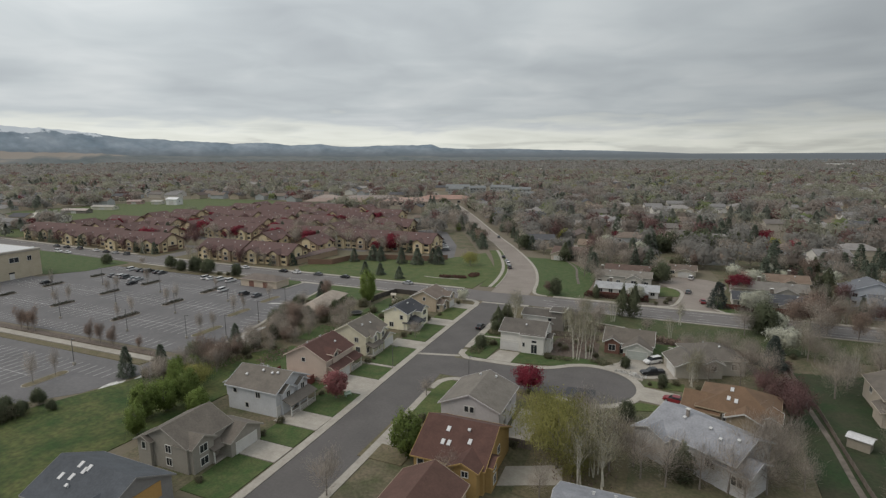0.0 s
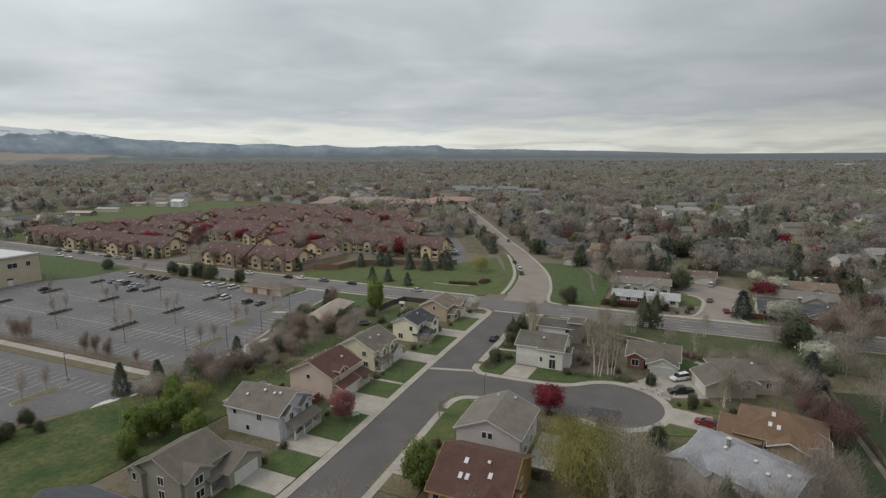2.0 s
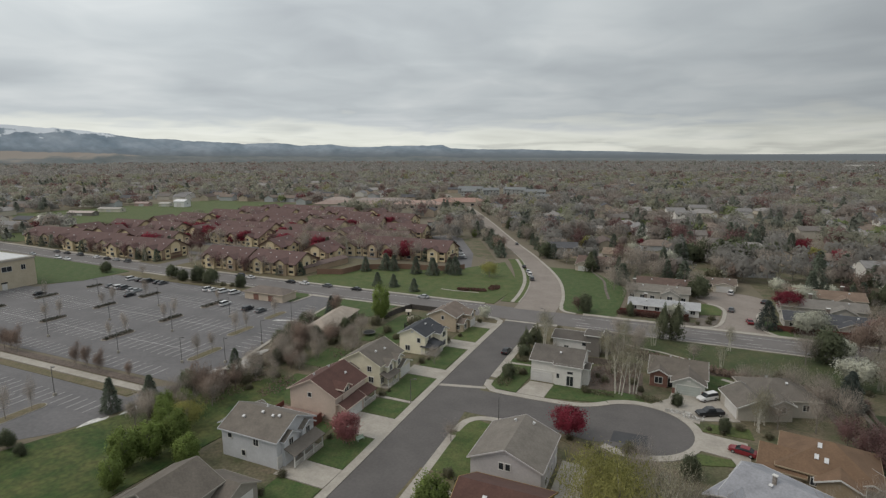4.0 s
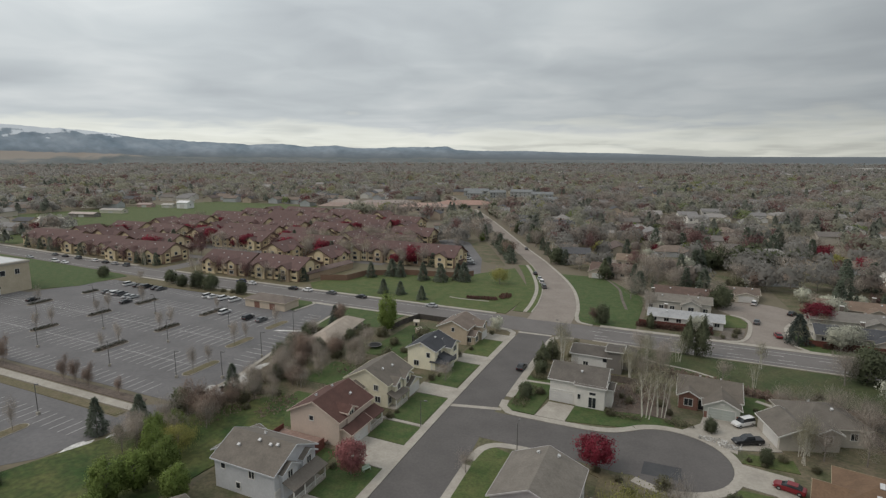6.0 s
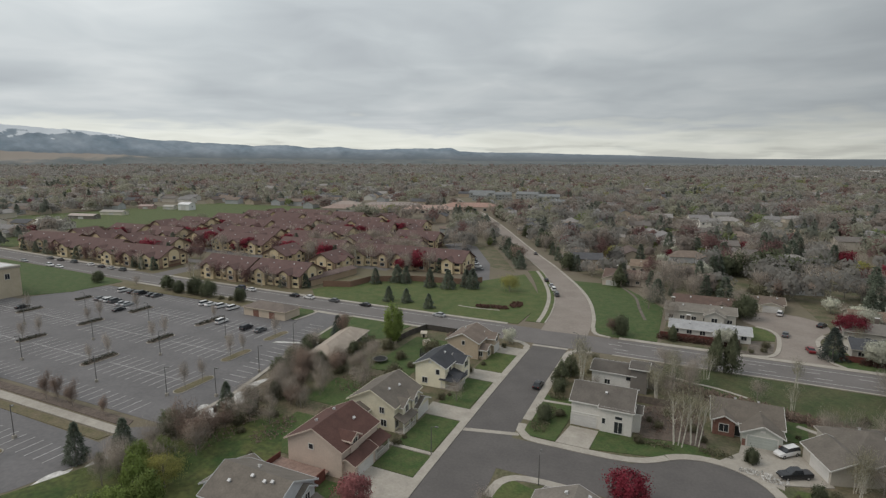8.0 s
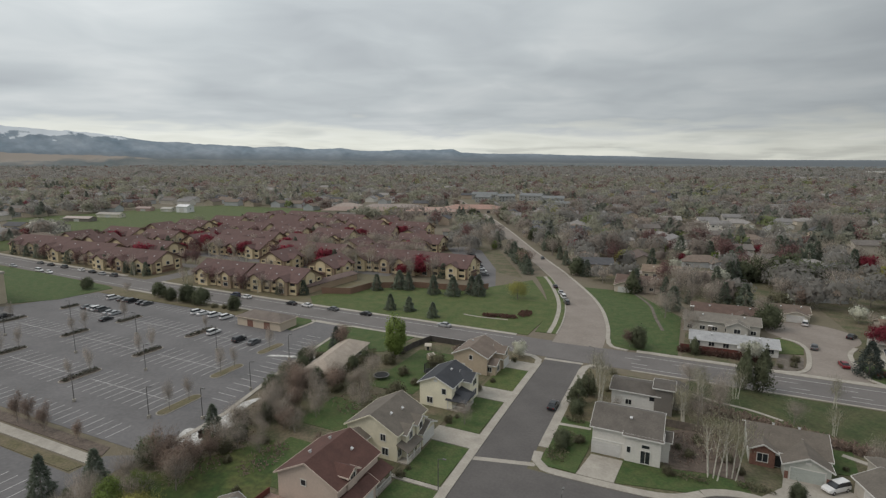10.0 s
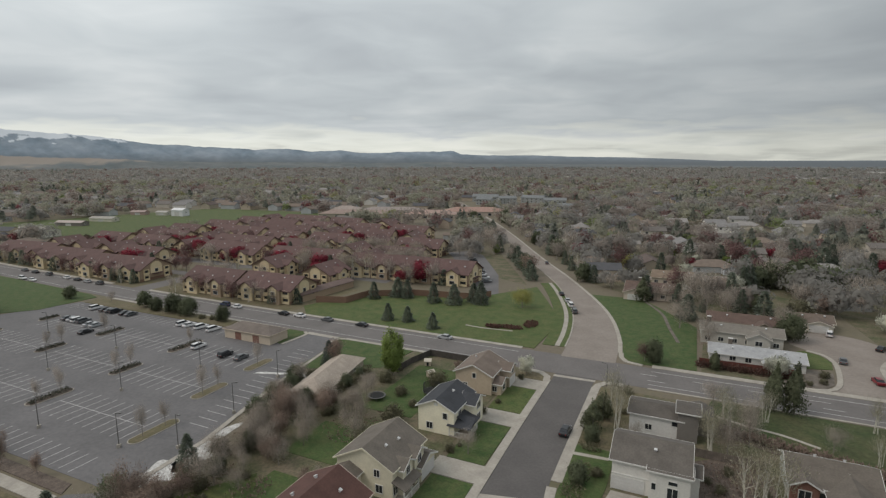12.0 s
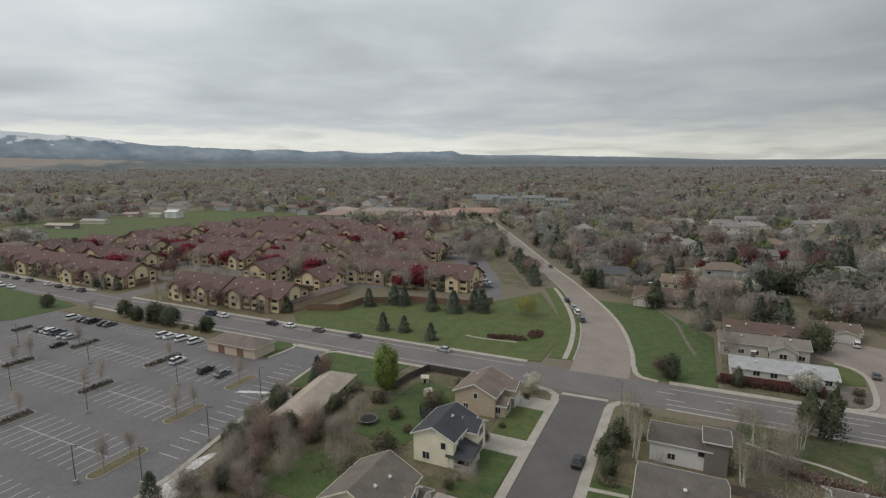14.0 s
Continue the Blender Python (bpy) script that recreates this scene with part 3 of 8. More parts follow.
def island(x, y0, y1, grassy, w=3.0):
    """A kerbed planted island with rounded ends."""
    def outline(g):
        r = w / 2 - g
        return ring(x, y1 - w / 2, r, 8, 0, 180) + ring(x, y0 + w / 2, r, 8, 180, 360)
    ob = thing("parking_island", 0, 0, 0, 0, "kerbed island of %s in the car park" % ("dry grass" if grassy else "dark mulch and low shrubs"), "parking island", "parking islands")
    part("kerb", slab(outline(0), 0.0, 0.16), M["concrete"], ob, "pale concrete kerb")
    part("bed", slab(outline(0.2), 0.1, 0.2), M["lawn_dry" if grassy else "mulch"], ob)
    if not grassy:
        rng = np.random.default_rng(int(-x * 7 + y0))
        n = 420
        p = np.stack([x + rng.uniform(-1.1, 1.1, n), rng.uniform(y0 + 0.7, y1 - 0.7, n), 0.2 + rng.uniform(0, 0.5, n)], 1)
        d = rng.normal(size=(n, 3)) * 0.22
        e = rng.normal(size=(n, 3)) * 0.22
        me = bpy.data.meshes.new("ground_cover")
        me.from_pydata(np.stack([p, p + d, p + e], 1).reshape(-1, 3).tolist(), [], np.arange(n * 3).reshape(-1, 3).tolist())
        me.materials.append(COVER)
        tagged(part("ground_cover", me, None, ob, "low dark shrubs"), kind="stuff")


for x, y0, y1, g in ((-101.7, -62, -51.8, 0), (-101.8, -43, -34, 0), (-102.5, -25.5, -14, 0), (-137, -59, -50.5, 0), (-137, -41.5, -32.8, 0), (-135.5, -25, -15.8, 0),
                     (-169.5, -23, -16, 0), (-170.5, -60, -51, 0), (-170.5, -42, -33, 0), (-65.5, -63, -52, 1), (-71, -44, -34, 1), (-72.5, -26.5, -17, 1), (-73.5, -103.5, -93.2, 1), (-112, -104, -93, 1)):
    island(x, y0, y1, g)
lawn([(-181, 5.6), (-108, 5.6), (-106, -1.2), (-180, -1.2)], "lawn_dry", "grass strip with shrubs beside the road")
lawn([(-86, 5.6), (-78.2, 5.6), (-79, -6.5), (-85, -4)], "lawn_bright", "small lawn beside the shed")
lawn([(-66.4, 5.6), (-40, 5.6), (-42, -10), (-55, -16), (-62, -20), (-63.4, -3)], "lawn_bright", "lawn at the car park entrance")
setting("retaining_edge", slab([(-63.5, -4), (-62.6, -4), (-58.8, -30), (-52.6, -56), (-51.8, -74), (-52.8, -74), (-53.8, -56), (-59.8, -30)], 0.0, 0.2), M["concrete"], "pale concrete kerb at the car park edge", "kerb")
for i, (x, y, rx, ry) in enumerate(((-50.4, -60.0, 2.9, 5.6), (-51.6, -67.0, 3.4, 4.0), (-57.5, -24, 3.0, 3.0), (-60, -14, 1.4, 4.0), (-52.4, -51, 1.2, 3.4), (-53.0, -87.5, 1.2, 4.5), (-55.5, -96, 1.3, 4.0))):
    setting("gravel_bed", slab([(x + rx * math.cos(a) * (1 + 0.3 * math.sin(3 * a + i)), y + ry * math.sin(a) * (1 + 0.15 * math.cos(5 * a))) for a in [k * 0.2618 for k in range(24)]], 0.0, 0.1), M["gravel"], "patch of pale river gravel", "gravel")
setting("ramp", slab([(-69.2, -26.9), (-57.6, -22.6), (-57.2, -21.4), (-68.8, -25.6)], 0.0, 0.17), M["gravel"], "pale concrete drainage ramp in the car park", "ramp")

# ---- houses ----
def block_matrix(x, y, axis):
    return pose(x, y, 0, 0, 0, 90 if axis == "y" else 0)


def gable_walls(w, d, h, slope, z0=0.0):
    """Walls of a block whose ridge runs along x."""
    bm = bmesh.new()
    prof = [(-d / 2, z0), (d / 2, z0), (d / 2, h), (0, h + slope * d / 2), (-d / 2, h)]
    a = [bm.verts.new((-w / 2, y, z)) for y, z in prof]
    b = [bm.verts.new((w / 2, y, z)) for y, z in prof]
    bm.faces.new(a[::-1])
    bm.faces.new(b)
    for i in range(5):
        bm.faces.new((a[i], a[(i + 1) % 5], b[(i + 1) % 5], b[i]))
    bmesh.ops.recalc_face_normals(bm, faces=bm.faces)
    return bm


def roof_shell(w, d, h, slope, hip=False, over=0.45, thick=0.16):
    """A roof over a block: two slopes and gables, or hipped ends."""
    bm = bmesh.new()
    ez, rz = h - slope * over + 0.02, h + slope * d / 2 + 0.02
    ex, ey = w / 2 + over, d / 2 + over
    rx = max(ex - ey, 0.2) if hip else ex
    layers = []
    for dz in (thick, 0.0):
        layers.append([bm.verts.new(p) for p in ((-ex, -ey, ez + dz), (ex, -ey, ez + dz), (ex, ey, ez + dz), (-ex, ey, ez + dz), (-rx, 0, rz + dz), (rx, 0, rz + dz))])
    for v, flip in ((layers[0], False), (layers[1], True)):
        faces = [(0, 1, 5, 4), (2, 3, 4, 5)] + ([(1, 2, 5), (3, 0, 4)] if hip else [])
        for f in faces:
            bm.faces.new([v[i] for i in (f[::-1] if flip else f)])
    loop = (0, 1, 2, 3) if hip else (0, 1, 5, 2, 3, 4)
    t, u = layers
    for i in range(len(loop)):
        a, b = loop[i], loop[(i + 1) % len(loop)]
        bm.faces.new((u[a], u[b], t[b], t[a]))
    bmesh.ops.recalc_face_normals(bm, faces=bm.faces)
    return bm


def fascia(w, d, h, slope, hip=False, over=0.45):
    """The boards along eaves and gables, one mesh each."""
    ez, rz = h - slope * over + 0.08, h + slope * d / 2 + 0.08
    ex, ey = w / 2 + over + 0.03, d / 2 + over + 0.03
    runs = []
    for s in (-1, 1):
        runs.append(((-ex, s * ey, ez), (ex, s * ey, ez)))
        if hip:
            runs.append(((s * ex, -ey, ez), (s * ex, ey, ez)))
        else:
            runs += [((s * ex, -ey, ez), (s * ex, 0, rz)), ((s * ex, ey, ez), (s * ex, 0, rz))]
    made = []
    for a, b in runs:
        bm = bmesh.new()
        beam(bm, a, b, 0.06, 0.23)
        made.append(bm)
    return made


def add_block(house, x, y, w, d, h, slope, axis, wall, roof, hip=False, base=0.0, over=0.45, trim=None, boards=True):
    """One roofed volume of a house, its ridge along the axis."""
    m = block_matrix(x, y, axis)
    if axis == "y":
        w, d = d, w
    walls = gable_walls(w, d, h, 0.001 if hip else slope, base)
    bmesh.ops.transform(walls, matrix=m, verts=walls.verts)
    part("wall", walls, wall, house)
    shell = roof_shell(w, d, h, slope, hip, over)
    bmesh.ops.transform(shell, matrix=m, verts=shell.verts)
    r = part("roof", shell, roof, house)
    for board in fascia(w, d, h, slope, hip, over) if boards else ():
        bmesh.ops.transform(board, matrix=m, verts=board.verts)
        part("fascia_board", board, trim or wall, r)
    return r


TURN = {"S": 0, "E": 90, "N": 180, "W": 270}


def face_matrix(face, x, y, z):
    """Local x runs along the face, local -y looks out of it."""
    return pose(x, y, z, 0, 0, TURN[face])


def add_window(house, face, x, y, z, w=1.2, h=1.3, panes=2, far=False):
    """A framed window; far: frame and glass in one mesh, for blocks that stay small in view."""
    m = face_matrix(face, x, y, z)
    if far:
        bm = box(-w / 2 - 0.14, w / 2 + 0.14, -0.07, 0.02, -h / 2 - 0.14, h / 2 + 0.14, m)
        n0 = len(bm.faces)
        add_box(bm, -w / 2, w / 2, -0.11, 0.0, -h / 2, h / 2, m)
        bm.faces.ensure_lookup_table()
        for f in bm.faces[n0:]:
            f.material_index = 1
        me = mesh_of(bm, M["trim"], "window")
        me.materials.append(M["glass"])
        part("window", me, None, house)
        return
    bm = bmesh.new()
    t = 0.11
    for a in ((-w / 2 - t, w / 2 + t, -0.09, 0.02, h / 2, h / 2 + t), (-w / 2 - t, w / 2 + t, -0.11, 0.02, -h / 2 - t, -h / 2),
              (-w / 2 - t, -w / 2, -0.09, 0.02, -h / 2, h / 2), (w / 2, w / 2 + t, -0.09, 0.02, -h / 2, h / 2)):
        add_box(bm, *a, m)
    for i in range(1, panes):
        xx = -w / 2 + i * w / panes
        add_box(bm, xx - 0.035, xx + 0.035, -0.08, 0.02, -h / 2, h / 2, m)
    win = part("window", bm, M["trim"], house)
    for i in range(panes):
        a, b = -w / 2 + i * w / panes + 0.035 * (i > 0), -w / 2 + (i + 1) * w / panes - 0.035 * (i < panes - 1)
        part("pane", box(a, b, -0.045, 0.0, -h / 2, h / 2, m), M["glass"], win, "dark window glass")


def add_garage(house, face, x, y, w=4.9, h=2.2, material=None):
    m = face_matrix(face, x, y, 0)
    bm = bmesh.new()
    rows = 4
    for i in range(rows):
        add_box(bm, -w / 2, w / 2, -0.07, 0.02, 0.05 + i * h / rows + 0.015, 0.05 + (i + 1) * h / rows - 0.015, m)
    door = part("garage_door", bm, material or M["door_white"], house, "panelled garage door")
    f = bmesh.new()
    add_box(f, -w / 2 - 0.14, -w / 2, -0.09, 0.02, 0, h + 0.2, m)
    add_box(f, w / 2, w / 2 + 0.14, -0.09, 0.02, 0, h + 0.2, m)
    add_box(f, -w / 2, w / 2, -0.09, 0.02, h + 0.06, h + 0.2, m)
    part("door_frame", f, M["trim"], door)


def add_door(house, face, x, y, material):
    m = face_matrix(face, x, y, 0)
    d = part("front_door", box(-0.5, 0.5, -0.06, 0.02, 0.15, 2.2, m), material, house)
    f = bmesh.new()
    for a in ((-0.62, -0.5, -0.08, 0.02, 0.1, 2.32), (0.5, 0.62, -0.08, 0.02, 0.1, 2.32), (-0.5, 0.5, -0.08, 0.02, 2.2, 2.32)):
        add_box(f, *a, m)
    part("door_frame", f, M["trim"], d)


def add_porch(house, face, x, y, w, d, h, roof, rails=True):
    """A lean-to porch with posts and a low rail."""
    m = face_matrix(face, x, y, 0)
    bm = bmesh.new()
    vs = []
    for dz in (0.14, 0.0):
        vs.append([bm.verts.new(p) for p in ((-w / 2 - 0.3, -d - 0.35, h - 0.2 + dz), (w / 2 + 0.3, -d - 0.35, h - 0.2 + dz), (w / 2 + 0.3, -0.01, h + d * 0.35 + dz), (-w / 2 - 0.3, -0.01, h + d * 0.35 + dz))])
    bm.faces.new(vs[0])
    bm.faces.new(vs[1][::-1])
    for i in range(4):
        bm.faces.new((vs[1][i], vs[1][(i + 1) % 4], vs[0][(i + 1) % 4], vs[0][i]))
    bmesh.ops.recalc_face_normals(bm, faces=bm.faces)
    bmesh.ops.transform(bm, matrix=m, verts=bm.verts)
    part("porch_roof", bm, roof, house)
    part("porch_floor", box(-w / 2, w / 2, -d, -0.01, 0.0, 0.32, m), M["concrete"], house)
    n = max(2, int(w / 2.4) + 1)
    for i in range(n):
        xx = -w / 2 + 0.1 + i * (w - 0.2) / (n - 1)
        part("post", box(xx - 0.09, xx + 0.09, -d + 0.02, -d + 0.2, 0.32, h - 0.12, m), M["trim"], house)
    if rails:
        bm = bmesh.new()
        add_box(bm, -w / 2, w / 2, -d + 0.06, -d + 0.14, 1.15, 1.23, m)
        k = int(w / 0.3)
        for i in range(k):
            xx = -w / 2 + (i + 0.5) * w / k
            add_box(bm, xx - 0.03, xx + 0.03, -d + 0.07, -d + 0.13, 0.4, 1.15, m)
        part("railing", bm, M["trim"], house, "white porch railing")


def add_chimney(house, x, y, z0, z1, material, s=0.5):
    c = part("chimney", box(x - s, x + s, y - s * 0.7, y + s * 0.7, z0, z1), material, house)
    part("chimney_cap", box(x - s - 0.1, x + s + 0.1, y - s * 0.7 - 0.1, y + s * 0.7 + 0.1, z1, z1 + 0.15), M["trim"], c)


def on_roof(x, d, h, slope, y, axis, cx, cy):
    """A pose on the slope of a gabled block."""
    s = 1 if y > 0 else -1
    tilt = math.degrees(math.atan(slope)) * -s
    return block_matrix(cx, cy, axis) @ pose(x, y, h + slope * (d / 2 - abs(y)) + 0.19, tilt, 0, 0)


def add_roof_bits(house, roof, w, d, h, slope, axis, cx, cy, spots, skylights=()):
    """Vent pipes and skylights that stand on a roof."""
    if axis == "y":
        w, d = d, w
    for u, v in spots:
        m = on_roof(u * w / 2, d, h, slope, v * d / 2, axis, cx, cy)
        bm = box(-0.16, 0.16, -0.16, 0.16, -0.05, 0.32, m)
        add_box(bm, -0.24, 0.24, -0.24, 0.24, 0.32, 0.4, m)
        part("roof_vent", bm, M["vent"], roof, "pale metal roof vent")
    for u, v in skylights:
        m = on_roof(u * w / 2, d, h, slope, v * d / 2, axis, cx, cy)
        part("skylight", box(-0.3, 0.3, -0.5, 0.5, -0.05, 0.14, m), M["vent"], roof, "pale domed skylight")


def house(label, roof_c, wall_c, code):
    """A house's Empty and its two main materials."""
    h = new("house")
    tagged(h, label, "house", "houses of the neighbourhood")
    if roof_c[0] >= roof_c[2]:
        roof_c = (roof_c[0] * 1.08, roof_c[1], roof_c[2] * 0.9)
    return h, roof_mat("shingles_" + code, shade(roof_c, 0.72)), wall_mat("siding_" + code, wall_c)


def turned(h, x, y, degrees, shift=(0, 0)):
    """Turn a whole house about a point of the plan."""
    h.matrix_basis = Matrix.Translation((x + shift[0], y + shift[1], 0)) @ pose(0, 0, 0, 0, 0, degrees) @ Matrix.Translation((-x, -y, 0))


# west side, fronts face the street (east)
h, rf, wl_ = house("two-storey house with slate-grey roof and timber gable", (0.10, 0.11, 0.125), (0.22, 0.215, 0.21), "slate")
r = add_block(h, -13.2, -126.2, 15, 11.4, 5.4, 0.5, "x", wl_, rf)
add_roof_bits(h, r, 15, 11.4, 5.4, 0.5, "x", -13.2, -126.2, [(-0.2, -0.6)], [(-0.55, -0.45), (-0.3, -0.4), (-0.35, -0.1), (-0.15, -0.2), (-0.1, -0.12)])
add_block(h, -8.6, -130.2, 4.6, 5.0, 5.6, 0.55, "y", wl_, rf)
add_window(h, "S", -8.6, -132.7, 4.9, 1.8, 2.0, 2)
part("gable_panel", box(-5.68, -5.58, -130.0, -122.4, 3.2, 5.6), wall_mat("amber_timber", (0.42, 0.25, 0.085)), h, "amber timber gable panel")
add_window(h, "E", -5.7, -129, 1.6, 1.6, 1.5)
h, rf, wl_ = house("grey-taupe two-storey house with taupe shingle roof", (0.165, 0.155, 0.145), (0.30, 0.28, 0.245), "taupe")
r = add_block(h, -15.4, -109, 10.2, 9.5, 4.9, 0.5, "y", wl_, rf)
add_block(h, -19.6, -113.0, 3.0, 2.6, 4.7, 0.5, "y", wl_, rf, trim=wl_)
add_block(h, -11.0, -103.5, 7.0, 7.2, 3.0, 0.5, "x", wl_, rf)
add_block(h, -11.2, -111.2, 3.6, 4.4, 4.8, 0.55, "x", wl_, rf)
for z in (1.5, 3.8):
    add_window(h, "S", -14.5, -113.75, z)
    add_window(h, "E", -9.4, -111.2, z, 1.5, 1.3)
add_window(h, "S", -19.6, -114.3, 3.7, 0.8, 1.2, 1)
add_garage(h, "E", -7.5, -103.5)
add_porch(h, "E", -10.5, -108.2, 3.0, 1.8, 2.7, rf, False)
h, rf, wl_ = house("pale grey two-storey house with taupe shingle roof and dormers", (0.195, 0.185, 0.175), (0.52, 0.53, 0.55), "stone")
r = add_block(h, -16.2, -87.5, 12.5, 10, 5.3, 0.5, "x", wl_, rf)
add_roof_bits(h, r, 12.5, 10, 5.3, 0.5, "x", -16.2, -87.5, [(0.0, -0.2), (0.4, -0.25), (0.6, -0.2), (-0.5, -0.5), (-0.2, 0.3)], [])
add_block(h, -24.0, -84.5, 7.0, 7.0, 3.1, 0.5, "y", wl_, rf)
add_block(h, -10.6, -89.6, 2.6, 3.4, 5.0, 0.6, "x", wl_, rf)
add_block(h, -10.6, -85.0, 2.6, 3.0, 5.0, 0.6, "x", wl_, rf)
add_porch(h, "E", -9.3, -87.2, 8.0, 2.0, 2.75, rf)
for y in (-89.6, -85.0):
    add_window(h, "E", -9.3, y, 4.1, 1.0, 1.2)
add_window(h, "S", -14.5, -92.5, 4.1, 1.1, 1.2)
add_window(h, "S", -17.5, -92.5, 1.5, 0.8, 1.0, 1)
add_window(h, "S", -20.5, -92.5, 4.2, 0.9, 0.9, 1)
add_garage(h, "E", -9.95, -90.4, 4.0)
h, rf, wl_ = house("pinkish-beige two-storey house with red-brown shingle roof", (0.118, 0.062, 0.056), (0.55, 0.455, 0.385), "rose")
r = add_block(h, -16.6, -68.6, 11.4, 11.2, 5.2, 0.5, "y", wl_, rf)
add_roof_bits(h, r, 11.4, 11.2, 5.2, 0.5, "y", -16.6, -68.6, [(-0.3, 0.4), (0.4, -0.5), (0.5, 0.3)], [])
add_block(h, -12.2, -70.6, 3.2, 2.4, 6.1, 0.6, "x", wl_, rf)
add_block(h, -10.2, -70.4, 3.0, 6.4, 2.9, 0.5, "y", wl_, rf)
add_porch(h, "E", -10.9, -64.6, 4.6, 2.2, 2.7, rf)
add_window(h, "S", -17.2, -74.2, 4.6, 0.9, 0.9, 1)
add_window(h, "E", -10.6, -70.6, 5.5, 1.2, 0.9)
add_garage(h, "E", -8.7, -70.4, 4.6)
h, rf, wl_ = house("cream two-storey house with grey shingle roof and front porch", (0.178, 0.168, 0.158), (0.66, 0.62, 0.485), "cream")
r = add_block(h, -16.0, -51.4, 10.6, 10.8, 5.3, 0.52, "y", wl_, rf)
add_roof_bits(h, r, 10.6, 10.8, 5.3, 0.52, "y", -16.0, -51.4, [(0.2, -0.5), (-0.4, -0.4)], [])
add_block(h, -18.8, -57.2, 4.4, 2.4, 3.9, 0.5, "y", wl_, rf, trim=M["trim"])
add_block(h, -11.0, -53.6, 2.6, 3.2, 5.0, 0.6, "x", wl_, rf, trim=M["trim"])
add_block(h, -11.0, -49.6, 2.6, 3.2, 5.0, 0.6, "x", wl_, rf, trim=M["trim"])
add_porch(h, "E", -10.7, -54.4, 5.0, 2.2, 2.7, rf)
add_block(h, -10.4, -47.6, 2.6, 5.2, 2.8, 0.45, "x", wl_, rf, trim=M["trim"])
add_garage(h, "E", -9.1, -47.6, 4.4)
for y in (-53.6, -49.6):
    add_window(h, "E", -9.7, y, 4.1, 1.1, 1.3)
add_window(h, "S", -18.8, -58.4, 2.9, 1.1, 1.1)
add_window(h, "S", -13.6, -56.8, 4.2, 1.0, 1.2)
add_window(h, "S", -13.2, -56.8, 1.6, 1.2, 1.3)
add_window(h, "E", -10.7, -56.0, 1.6, 1.2, 1.4)
h, rf, wl_ = house("cream-yellow two-storey house with dark slate shingle roof", (0.062, 0.066, 0.076), (0.78, 0.735, 0.58), "butter")
r = add_block(h, -14.0, -29.2, 7.8, 10.2, 5.3, 0.46, "y", wl_, rf, trim=M["trim"])
add_roof_bits(h, r, 7.8, 10.2, 5.3, 0.46, "y", -14.0, -29.2, [(0.1, -0.3)], [])
add_block(h, -9.4, -26.8, 3.0, 4.8, 5.0, 0.5, "x", wl_, rf, trim=M["trim"])
add_porch(h, "S", -9.0, -31.6, 4.4, 2.8, 2.5, rf)
add_porch(h, "E", -10.1, -31.0, 3.4, 3.0, 2.5, rf)
add_window(h, "S", -12.0, -34.3, 4.0, 0.9, 1.2, 1)
add_window(h, "S", -15.4, -34.3, 1.5, 1.3, 1.3, 2)
add_window(h, "E", -7.9, -26.8, 4.1, 1.8, 1.3, 2)
add_window(h, "E", -7.9, -26.8, 1.6, 1.8, 1.4, 2)
add_window(h, "E", -10.1, -31.6, 4.2, 1.2, 1.2)
add_door(h, "E", -10.1, -30.6, M["door_white"])
part("gable_vent", box(-14.4, -13.6, -34.4, -34.28, 5.9, 6.5), M["trim"], h, "white gable vent")
h, rf, wl_ = house("tan two-storey house with brown-grey shingle roof", (0.21, 0.18, 0.165), (0.45, 0.37, 0.28), "tan")
r = add_block(h, -14.4, -8.4, 9.0, 10.2, 4.7, 0.46, "y", wl_, rf, trim=M["trim"])
add_roof_bits(h, r, 9.0, 10.2, 4.7, 0.46, "y", -14.4, -8.4, [(0.3, 0.4)], [])
add_block(h, -9.2, -10.6, 2.6, 4.2, 2.8, 0.45, "x", wl_, rf, trim=M["trim"])
add_block(h, -9.0, -5.4, 3.0, 4.6, 4.4, 0.46, "x", wl_, rf, trim=M["trim"])
add_window(h, "S", -14.2, -13.5, 4.2, 0.8, 1.1, 1)
add_window(h, "S", -16.4, -13.5, 1.6, 1.0, 1.2, 2)
add_window(h, "E", -7.5, -5.4, 3.7, 1.3, 1.1)
add_garage(h, "E", -7.5, -5.4, 3.8)
add_window(h, "E", -7.9, -10.6, 1.5, 1.5, 1.3)
add_window(h, "S", -9.4, -12.7, 1.5, 1.0, 1.2)

# east side
h, rf, wl_ = house("pale lilac-grey two-storey house with light grey roof", (0.232, 0.225, 0.216), (0.51, 0.485, 0.485), "lilac")
r = add_block(h, 27.6, -77.0, 11.6, 12.0, 5.2, 0.42, "y", wl_, rf)
add_roof_bits(h, r, 11.6, 12.0, 5.2, 0.42, "y", 27.6, -77.0, [(0.8, -0.3), (0.7, 0.2)], [])
add_block(h, 25.4, -68.8, 6.5, 5.5, 2.9, 0.42, "x", wl_, rf)
for x in (27.0, 28.1):
    add_window(h, "S", x, -83.0, 4.7, 0.75, 1.1, 1)
    add_window(h, "S", x, -83.0, 1.7, 0.75, 1.1, 1)
for z in (1.6, 4.2):
    add_window(h, "E", 33.4, -79.5, z, 1.3, 1.3)
    add_window(h, "E", 33.4, -75.5, z, 1.0, 1.3)
add_door(h, "E", 33.4, -72.5, M["door_white"])
h, rf, wl_ = house("ochre-yellow two-storey house with red-brown shingle roof", (0.115, 0.062, 0.054), (0.37, 0.245, 0.095), "ochre")
r = add_block(h, 30.3, -93.2, 11.8, 14.2, 4.5, 0.5, "x", wl_, rf)
